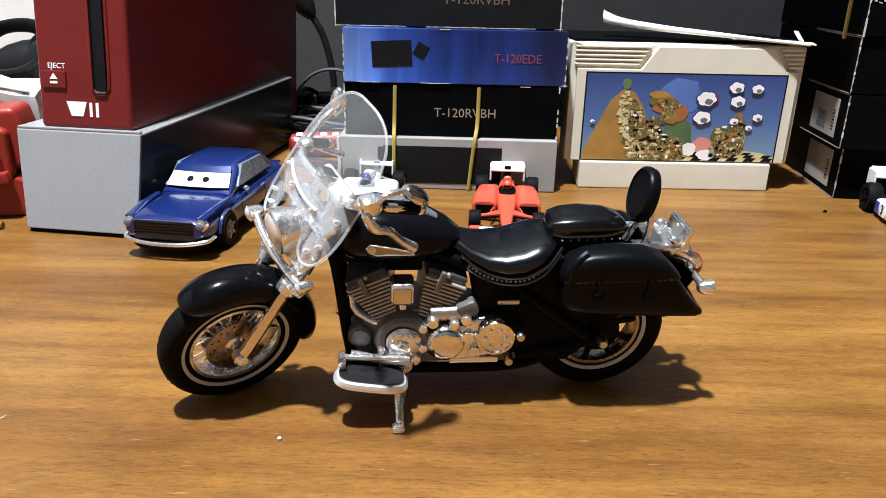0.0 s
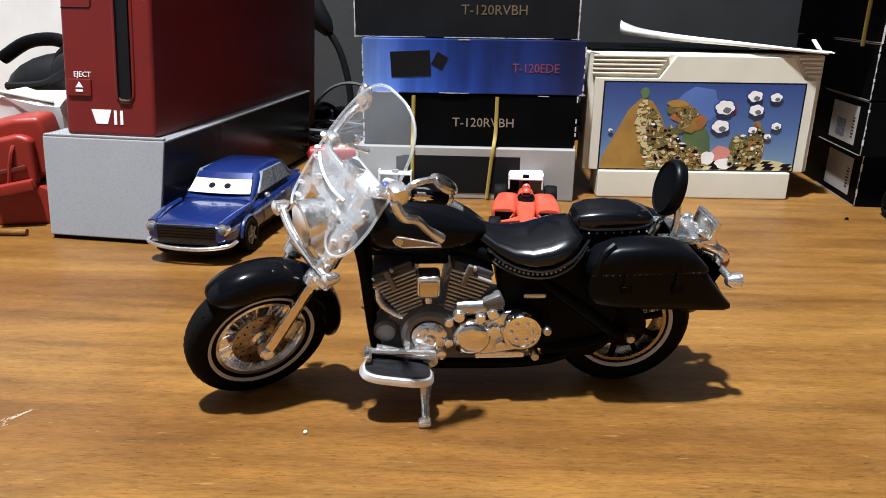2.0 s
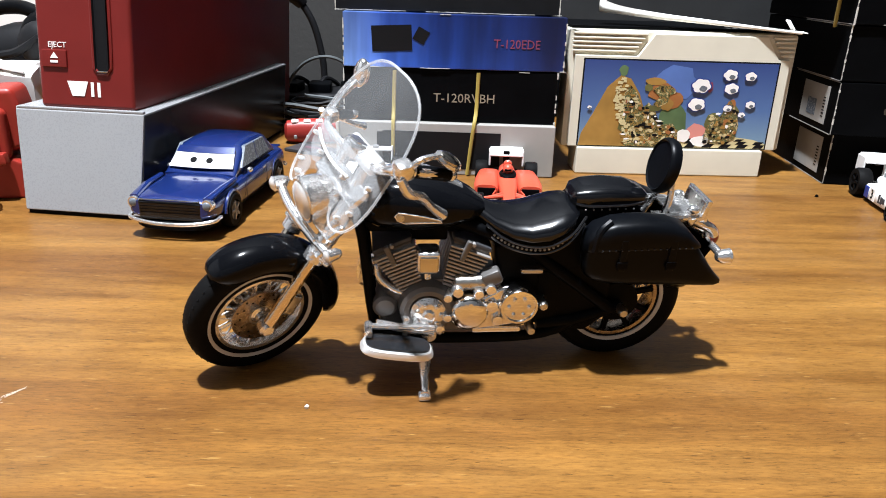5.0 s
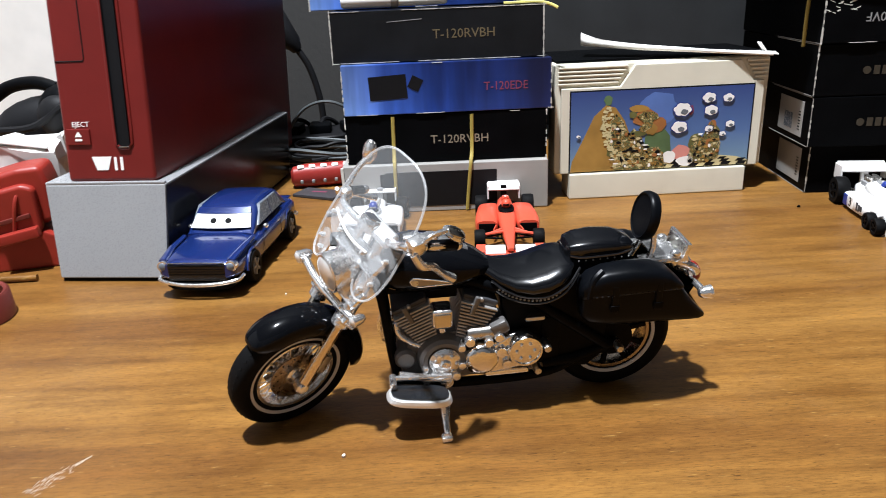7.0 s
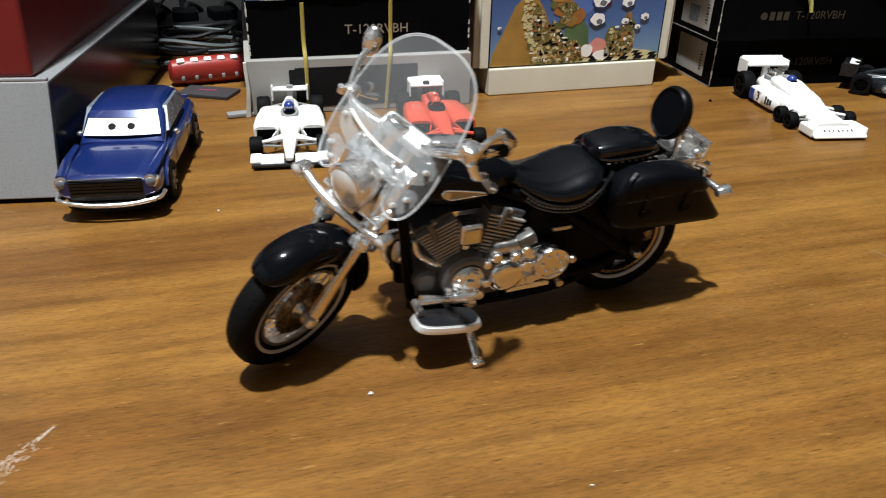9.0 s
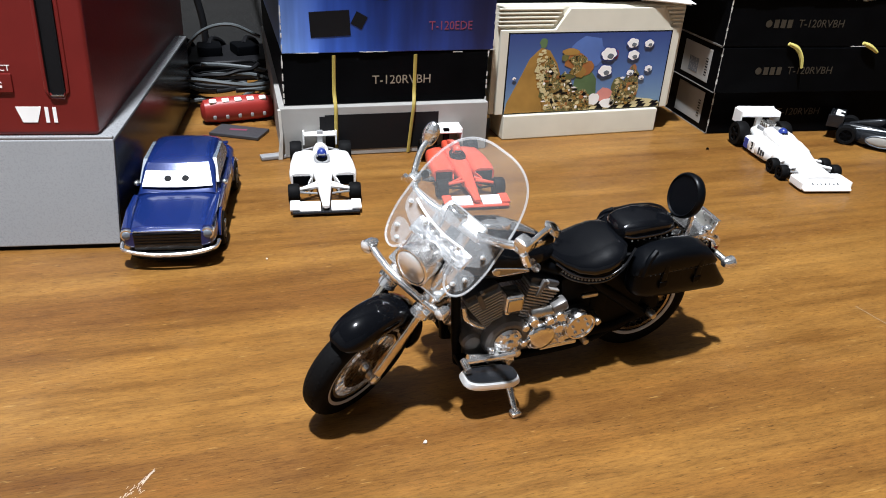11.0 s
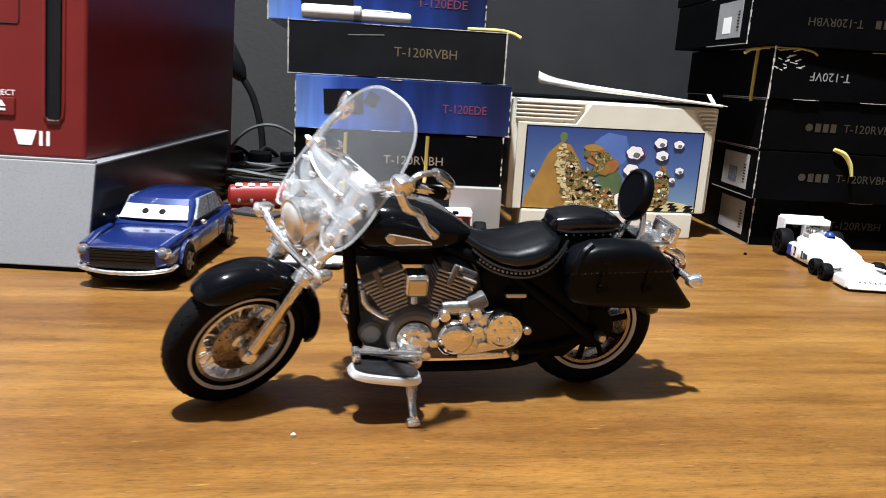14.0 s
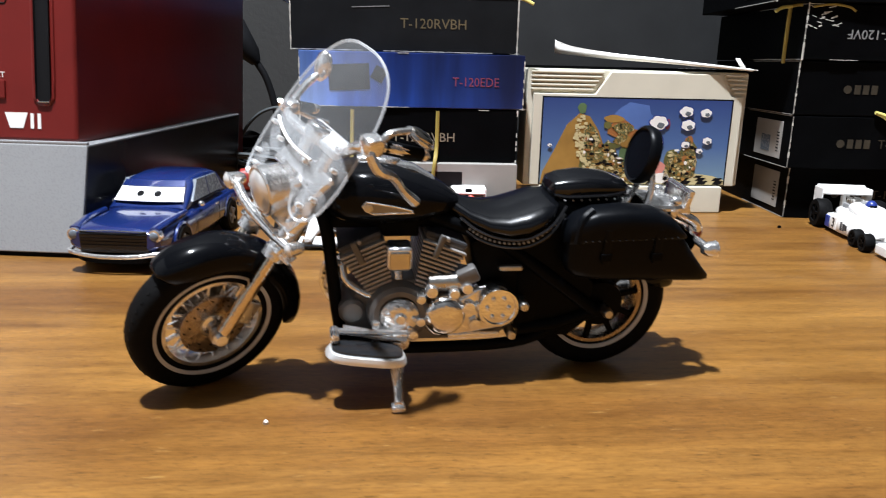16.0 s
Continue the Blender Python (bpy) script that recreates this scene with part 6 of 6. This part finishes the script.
    for x, z, r in ((65.5, 44.5, 4.2), (79, 50.0, 3.2), (89, 49.5, 2.6), (80.5, 43.5, 3.2), (64.5, 35.5, 3.8), (91, 36, 2.2), (87.5, 31, 1.6), (12, 33, 1.0), (80, 34, 2.0)):
        seed = rng.randint(0, 999)
        bm, edge, shade = BM(), BM(), BM()
        cloud(edge, x, z, r, Y - 0.50, random.Random(seed), 1.14)
        cloud(bm, x, z, r, Y - 0.56, random.Random(seed))
        cloud(shade, x + 0.25 * r, z - 0.3 * r, r * 0.42, Y - 0.62, random.Random(seed + 1))
        part("picture_cloud", bm, WHITEPRINT, lab, "small white painted cloud")
        part("cloud_outline", edge, NAVY, lab, "dark outline of the cloud")
        part("cloud_shade", shade, SMOKEGLASS, lab, "grey shade on the cloud")
    return t


def paper_sheet():
    """A curled white leaflet lying over the cartridge's top."""
    t = thing("paper_leaflet", at(0, 0, 0), "curled white paper leaflet lying on the cartridge", "paper")
    bm = BM()
    n, mth = 18, 8
    front = [(84, 384, 82.5), (92, 378, 79.6), (110, 371, 76.8), (130, 365.5, 74.8), (150, 360.5, 73.0), (176.5, 355.5, 70.6)]
    back = [(87, 394, 81.5), (96, 389, 78.4), (114, 382, 75.6), (134, 377, 73.6), (155, 374, 72.0), (182, 371, 70.4)]
    f = smooth_path(front, 4)
    b = smooth_path(back, 4)
    rows = []
    for off in (0.0, -0.35):
        rows.append([[bm.verts.new(p + (q - p) * (j / mth) + Vector((0, 0, off))) for j in range(mth + 1)] for p, q in zip(f, b)])
    a, c = rows
    k = len(a)
    for i in range(k - 1):
        for j in range(mth):
            bm.faces.new((a[i][j], a[i][j + 1], a[i + 1][j + 1], a[i + 1][j]))
            bm.faces.new((c[i][j], c[i + 1][j], c[i + 1][j + 1], c[i][j + 1]))
        bm.faces.new((a[i][0], a[i + 1][0], c[i + 1][0], c[i][0]))
        bm.faces.new((a[i][mth], c[i][mth], c[i + 1][mth], a[i + 1][mth]))
    for i in (0, k - 1):
        for j in range(mth):
            bm.faces.new((a[i][j], c[i][j], c[i][j + 1], a[i][j + 1]))
    part("sheet", bm, PAPER, t)
    # rolled near edge that shows its pale underside
    bm = BM()
    rings = []
    for p, h in zip(smooth_path([(83.6, 383.6, 79.6), (86, 382.4, 78.4), (94, 378.4, 77.2), (110, 371.6, 75.4), (130, 365.8, 73.9), (150, 361.0, 72.3), (174, 356.0, 70.4)], 4), np.interp(np.linspace(0, 1, 25), [0, 0.1, 0.3, 0.6, 1.0], [3.4, 2.9, 2.0, 1.3, 0.6])):
        rings.append([p + Vector((0.25 * h * math.cos(a), 0.9 * h * math.cos(a), h * math.sin(a))) for a in np.linspace(0, 2 * math.pi, 13)[:-1]])
    loft(bm, rings)
    part("curled_edge", bm, PAPER, t, "rolled edge flaring at one end")
    part("corner_fold", box(BM(), (172.0, 365.0, 73.6), (0.6, 4.0, 5.6), 0.1, turn("Y", -38)), PAPER, t, "small folded corner")
    # dark slip below it
    d = thing("dark_booklet", at(118, 372, 69.2, 2), "dark printed booklet under the leaflet", "booklet")
    part("cover", box(BM(), (6, 24, 0.6), (112, 52, 1.1), 0.2), BLACKCARD, d)
    bm = BM()
    rng = random.Random(5)
    for k in range(9):
        box(bm, (30 + k * 3.6, 4 + rng.uniform(0, 3), 1.2), (rng.uniform(1.2, 2.6), 0.8, 0.15), 0)
    part("cover_print", bm, GREYCARD, d, "pale unreadable print", kind="stuff")


def console():
    R = Matrix.Rotation(radians(-7.6), 4, "Z")
    base = thing("console_stand", at(-106.5, 277.0, 0, -7.6), "silver-grey plastic console stand on a dark foot", "console stand")
    low, high = 1.6, 39.2
    shell = loft(BM(), [[(-48.0, -8.0, low), (-1.5, -8.0, low), (-1.5, 164, low), (-48.0, 164, low)], [(-51.5, 0.6, high), (0.0, 0.6, high), (0.0, 168, high), (-51.5, 168, high)]])
    bmesh.ops.bevel(shell, geom=list(shell.edges), offset=0.7, segments=2, affect="EDGES", profile=0.5)
    part("shell", shell, SILVER, base)
    side = loft(BM(), [[(-51.4, -1.0, low), (-47.6, -7.6, low), (-47.6, 160, low), (-51.4, 160, low)], [(-55.0, 6.0, high - 0.4), (-51.0, 0.9, high - 0.4), (-51.0, 166, high - 0.4), (-55.0, 166, high - 0.4)]])
    part("chamfer", side, SILVER, base)
    # thin added panel that paints the shade on the silver stand's right side
    part("side_panel", loft(BM(), [[(-2.4, -6.6, low + 0.6), (-1.25, -6.6, low + 0.6), (-1.25, 162, low + 0.6), (-2.4, 162, low + 0.6)], [(-1.0, 0.9, high - 0.8), (0.25, 0.9, high - 0.8), (0.25, 166, high - 0.8), (-1.0, 166, high - 0.8)]]), STANDSHADE, base, "shaded side of the stand, its shade put into a dark glossy colour")
    part("foot", box(BM(), (-25, 77, 0.9), (45, 168, 1.8), 0.4), FRAMEBLACK, base, "dark rubber foot")
    part("lip", box(BM(), (-25.7, 1.8, 39.5), (50.6, 2.0, 1.2), 0.35), SILVER, base, "bright raised lip")
    c = thing("game_console", at(-106.4, 281.4, 39.4, -7.6) @ pose(0, 0, 0, -8.0), "dark red glossy game console standing upright in its stand", "game console")
    part("shell", box(BM(), (-24.0, 93.5, 78), (37.6, 187, 156), 1.6, None, 3), REDSHELL, c)
    # disc slot with its frame
    sl = part("disc_slot", box(BM(), (-16.8, -0.05, 72), (5.4, 0.5, 117), 1.2), BLACKPRINT, c, "dark disc slot")
    rim = [(-20.2, 0.0, 15.4), (-20.4, 0.0, 22), (-20.4, 0.0, 131), (-13.2, 0.0, 131), (-13.2, 0.0, 22), (-13.4, 0.0, 15.4), (-15.0, 0.0, 13.4), (-18.6, 0.0, 13.4), (-20.2, 0.0, 15.4)]
    part("slot_rim", tube(BM(), rim, 0.7, 8), REDSHELL, sl)
    part("slot_glint", box(BM(), (-16.8, -0.45, 14.0), (4.2, 0.5, 0.6), 0.2), STEEL, sl)
    b = part("eject_button", box(BM(), (-35.8, -0.2, 18.2), (10.0, 1.2, 6.6), 0.5), REDSHELL, c, "small red eject button")
    part("eject_arrow", prism(BM(), [(-37.2, 18.3), (-35.6, 20.5), (-34.0, 18.3)], -0.95, -0.7, 0), WHITEPRINT, b)
    part("eject_bar", box(BM(), (-35.6, -0.85, 17.1), (3.0, 0.25, 0.9), 0), WHITEPRINT, b)
    text_mesh("EJECT", 2.9, Matrix.Translation((-34.6, -0.05, 23.2)), WHITEPRINT, c, "small white button word")
    part("panel_seam", tube(BM(), [(-42.0, 0.0, 48), (-30.2, 0.0, 48), (-29.6, 0.0, 49), (-29.6, 0.0, 150)], 0.28, 6), BLACKPRINT, c, "seam of the card door")
    # plain maker's mark: plain bars
    lg = part("maker_mark", prism(BM(), [(-31.4, 10.2), (-23.0, 10.2), (-24.8, 4.7), (-29.6, 4.7)], -0.22, 0.05, 0), WHITEPRINT, c, "white maker's mark of plain shapes")
    for x in (-21.4, -18.8):
        part("mark_bar", box(BM(), (x, -0.1, 7.3), (1.2, 0.25, 5.4), 0), WHITEPRINT, lg)


# ---- clutter beside and behind ----


def clutter():
    # red candy-like block and grey pad by the cables
    t = thing("red_toy_bus", at(-60.8, 411, 0, 9), "small red plastic toy block with rows of white studs", "toy")
    part("block", body(BM(), [(-19.5, 2.6, 3.4, 10.0), (-18, 5.0, 1.2, 12.4), (-11, 6.2, 0.4, 13.6), (11, 6.2, 0.4, 13.6), (18, 5.0, 1.2, 12.4), (19.5, 2.6, 3.4, 10.0)], 20, 2.5), REDTOY, t)
    for k in range(5):
        x = -13.5 + 6.6 * k
        part("stud", box(BM(), (x, -3.2, 12.6), (4.0, 3.0, 2.0), 0.8, turn("X", 30)), WHITEPAINT, t, "white stud")
        part("stud", box(BM(), (x, -6.1, 4.6), (1.8, 1.2, 2.2), 0.5), MIDGREY, t, "grey stud")
    t = thing("dark_eraser", at(-61.5, 389, 0, -27), "flat dark grey slab lying by the cables", "slab")
    part("slab", box(BM(), (0, 0, 0.9), (27, 15, 1.8), 0.4), DARKGREY, t)
    part("print", box(BM(), (-1, 1, 1.85), (9, 2.0, 0.12), 0, turn("Z", 8)), REDPRINT, t, "faint red mark")
    t = thing("black_clip", at(-47.5, 350.5, 0, 8), "small black plastic piece by the boxes", "clip")
    part("piece", box(BM(), (0, 0, 1.1), (12, 5.0, 2.0), 0.5), MIDGREY, t)
    # cables: a loose coil, long runs behind
    t = thing("cable_coil", at(0, 0, 0), "tangled coil of grey and black cables behind the console", "cable")
    rng = random.Random(21)
    for k in range(9):
        ph, r = rng.uniform(0, 6.28), rng.uniform(17, 27)
        cx, cy = -70 + rng.uniform(-6, 8), 458 + rng.uniform(-8, 8)
        tilt = rng.uniform(-0.25, 0.35)
        pts = []
        for q in range(15):
            a = ph + 2 * math.pi * 0.93 * q / 14
            pts.append((cx + r * 1.15 * math.cos(a), cy + r * 0.8 * math.sin(a), 2.5 + 1.4 * k + r * tilt * math.cos(a) * 0.5 + rng.uniform(-0.8, 0.8) + abs(r * tilt * 0.5)))
        part("loop", tube(BM(), pts, 1.25, 7, smooth=3), GREYCABLE if k % 2 else CABLE, t)
    part("loop", tube(BM(), [(-92, 470, 6), (-88, 468, 24), (-76, 462, 38), (-60, 458, 42), (-44, 462, 34)], 1.0, 7, smooth=5), GREYCABLE, t)
    t = thing("power_cable", at(0, 0, 0), "thin black cable hanging down the wall", "cable")
    part("cord", tube(BM(), [(-44, 586, 295), (-49, 586, 218), (-52, 585, 159), (-45, 582, 108), (-32, 575, 70), (-26, 570, 12)], 1.4, 7, smooth=6), CABLE, t)
    t = thing("slanting_cable", at(0, 0, 0), "black cable slanting up behind the boxes", "cable")
    part("cord", tube(BM(), [(70, 575, 60), (84, 580, 115), (104, 583, 158), (140, 585, 228)], 2.0, 7, smooth=6), CABLE, t)
    t = thing("power_strip", at(-66, 512, 0, 3), "black power strip and dark plugs behind the cables", "power strip")
    part("housing", box(BM(), (0, 0, 7), (86, 44, 13.6), 1.6), CABLE, t)
    for k, x in enumerate((-28, -8, 14)):
        plug = part("plug", box(BM(), (x, -4, 16.5), (15, 17, 7), 1.4, turn("Z", 12 * (k - 1))), FRAMEBLACK, t)
        part("plug_lead", tube(BM(), [(x, -2, 19), (x + 3, 8, 21), (x + 10, 20, 15), (x + 14, 28, 2)], 1.6, 7, smooth=4), CABLE, plug)
    # gooseneck microphone
    t = thing("gooseneck_microphone", at(0, 0, 0), "black gooseneck desk microphone behind the console", "microphone")
    part("base", lathe(BM(), [(0, 6), (12, 6), (20, 4), (22, 0), (0, 0)], Matrix.Translation((-76, 545, 0)), 28), CABLE, t)
    part("neck", tube(BM(), [(-76, 545, 5), (-77, 545, 30), (-83, 545, 55), (-93, 545, 72)], 2.4, 10, smooth=6), CABLE, t)
    part("head", tube(BM(), [(-90, 545, 67), (-94, 545, 73), (-104, 545, 92), (-107, 545, 97)], 6, 16, [3.5, 7.0, 7.6, 5.0]), CABLE, t, "black foam microphone head")


def monitor():
    t = thing("monitor", at(0, 0, 0), "switched-off dark monitor behind the boxes", "monitor")
    part("screen", box(BM(), (125, 520, 190), (250, 6, 330), 0.5), DARKSCREEN, t, "dull dark grey screen")
    part("bezel", box(BM(), (255, 522, 190), (18, 18, 360), 2), BLACKCARD, t, "black bezel")
    part("bezel", box(BM(), (-6, 522, 190), (16, 18, 360), 2), BLACKCARD, t, "black bezel")
    part("bezel", box(BM(), (125, 522, 18), (278, 18, 16), 2), BLACKCARD, t, "black bezel")
    part("stand", box(BM(), (125, 540, 5), (120, 60, 10), 2), BLACKCARD, t)
    part("stand_neck", box(BM(), (125, 545, 40), (40, 14, 70), 2), BLACKCARD, t)
    t = thing("speaker", at(0, 0, 0), "black desktop speaker behind the tape boxes", "loudspeaker")
    part("cabinet", box(BM(), (300, 535, 130), (70, 70, 260), 3), BLACKCARD, t)
    part("grille", box(BM(), (300, 499.5, 120), (56, 3, 200), 1), FRAMEBLACK, t)
    part("badge", box(BM(), (286, 497.6, 160), (20, 1, 14), 0.3), DARKGREY, t)


def left_side():
    # red plastic pieces beside the console
    t = thing("red_plastic_toy", at(-182, 300, 0, 12), "red-orange plastic toy part lying beside the console stand", "toy")
    part("wedge", prism(BM(), [(-46, 15), (-46, 30), (-20, 38), (6, 44), (16, 44.5), (18, 36), (18, 20), (-10, 14)], -6, 14, 2.6, 3), REDPART, t)
    part("shoulder", prism(BM(), [(-46, 13), (-46, 24), (-14, 33.5), (8, 38), (13, 36), (13, 17), (-12, 10)], -10, -4.5, 2.0, 3), REDPART, t)
    part("block", prism(BM(), [(-46, 0), (-46, 12), (12, 17), (18, 14), (18, 0)], -9, 12, 1.2, 2), REDPART, t)
    for k in range(4):
        x = -34 + 12 * k
        part("ridge", tube(BM(), [(x, -10.4, 16 + 0.5 * k), (x + 3, -10.8, 24 + 2.2 * k), (x + 5, -6.8, 27.5 + 2.8 * k)], 0.9, 8, smooth=3), REDPART, t)
    part("channel", box(BM(), (-12, -10.6, 20.5), (44, 1.6, 2.0), 0.4, turn("Y", -11)), REDBROWN, t, "dark groove along the toy")
    part("tab", box(BM(), (4, -12.5, 16.5), (17, 5, 4.6), 0.9, turn("Y", -10)), REDPART, t)
    t = thing("red_ring", at(-173, 241, 0, 0), "short dark red-brown plastic ring on the desk", "ring")
    part("ring", lathe(BM(), [(14.0, 0), (15.2, 0.4), (14.6, 9.5), (13.8, 10.4), (12.4, 9.8), (13.0, 2), (13.0, 0)], None, 40, True), REDBROWN, t)
    t = thing("brown_stick", at(-180, 276, 0, 8), "thin brown wooden stick on the desk", "stick")
    part("stick", tube(BM(), [(-40, 0, 1.5), (-10, 2, 1.7), (14, 0, 1.5)], 1.4, 10, smooth=4), WOOD, t)
    # white box and black headphones behind
    t = thing("white_carton", at(-300, 470, 0, 6), "large plain white carton behind the console", "carton")
    part("carton", box(BM(), (0, 0, 110), (240, 60, 220), 1.5), PAPER, t)
    part("lid_seam", box(BM(), (0, -30.1, 150), (240, 0.6, 0.8), 0), GREYCARD, t)
    part("side_flap", box(BM(), (60, -30.5, 110), (118, 1.0, 216), 0.3), PAPER, t)
    t = thing("headphones", at(-186, 376, 0, 0), "black headphones on a dark soft case beside the console", "headphones")
    part("ear_cup", ball(BM(), (2, 0, 56), (15, 11, 14), turn("Y", 20)), FRAMEBLACK, t)
    part("ear_pad", ball(BM(), (0, -8, 54), (11, 7, 11), turn("Y", 20)), CABLE, t)
    part("soft_case", ball(BM(), (-16, 6, 48), (27, 13, 15), turn("Y", -12)), CABLE, t, "crumpled black soft case")
    part("strap", tube(BM(), [(12, -8, 66), (2, -13, 58), (-12, -13, 50), (-34, -8, 48)], 2.0, 8, smooth=4), CABLE, t)
    part("headband", tube(BM(), [(-2, 0, 67), (-14, 4, 70), (-30, 8, 68), (-44, 8, 60)], 3.4, 10, smooth=5), FRAMEBLACK, t)
    part("stem", box(BM(), (2, 4, 24), (9, 8, 48), 2), FRAMEBLACK, t)
    t = thing("folded_paper", at(-206, 332, 0, 20), "crumpled white paper beside the red toy", "paper")
    bm = box(BM(), (0, 0, 23.5), (64, 40, 46), 0)
    bmesh.ops.subdivide_edges(bm, edges=list(bm.edges), cuts=5, use_grid_fill=True)
    rng = random.Random(41)
    for v in bm.verts:
        k = min(1.0, max(0.0, v.co.z) / 12)
        v.co += Vector((rng.uniform(-2.4, 2.4), rng.uniform(-2.4, 2.4), rng.uniform(-3.0, 3.0))) * k
    part("wad", bm, PAPER, t, "", 15)
    part("fold", box(BM(), (8, -6, 49), (40, 28, 1.0), 0.3, turn("Y", 14) @ turn("X", -12)), PAPER, t)


def crumbs():
    rng = random.Random(77)
    for x, y, r, mat, lab in ((-26.3, 144.8, 0.62, WHITEPAINT, "tiny white crumb on the desk"), (180.5, 325.5, 0.9, FRAMEBLACK, "tiny dark crumb on the desk"), (-58, 250, 0.4, PAPER, "tiny pale crumb on the desk"), (10, 108, 0.3, PAPER, "tiny pale crumb on the desk")):
        t = thing("crumb", at(x, y, r * 0.6), lab, "crumb", "crumbs on the desk")
        bm = BM()
        bmesh.ops.create_icosphere(bm, subdivisions=1, radius=r)
        for v in bm.verts:
            v.co *= rng.uniform(0.7, 1.25)
        part("grain", bm, mat, t)


coupe()
racer("toy_race_car", heading((37.4, 345.0), (32.6, 275.0)), "red-orange toy open-wheel race car with white rear wing", REDPAINT, WHITEPAINT, REDPAINT, FRAMEBLACK)
racer("toy_race_car", heading((-24.6, 351.0), (-31.6, 281.0)), "white toy open-wheel race car with a dark blue helmet knob", WHITEPAINT, WHITEPAINT, NAVY, MIDGREY)
racer("toy_race_car", heading((216.2, 336.5), (203.6, 263.0)) @ Matrix.Scale(1.06, 4), "white six-wheeled toy race car with blue side panels", WHITEPAINT, WHITEPAINT, NAVY, FRAMEBLACK, True, "3")
racer("toy_race_car", heading((270.5, 335.0), (316.5, 285.0)), "black toy race car with a pale bar on its rear wing", CHARCOAL, CHARCOAL, FRAMEBLACK, FRAMEBLACK)
middle_stack()
right_stack()
cartridge()
paper_sheet()
console()
clutter()
monitor()
left_side()
crumbs()
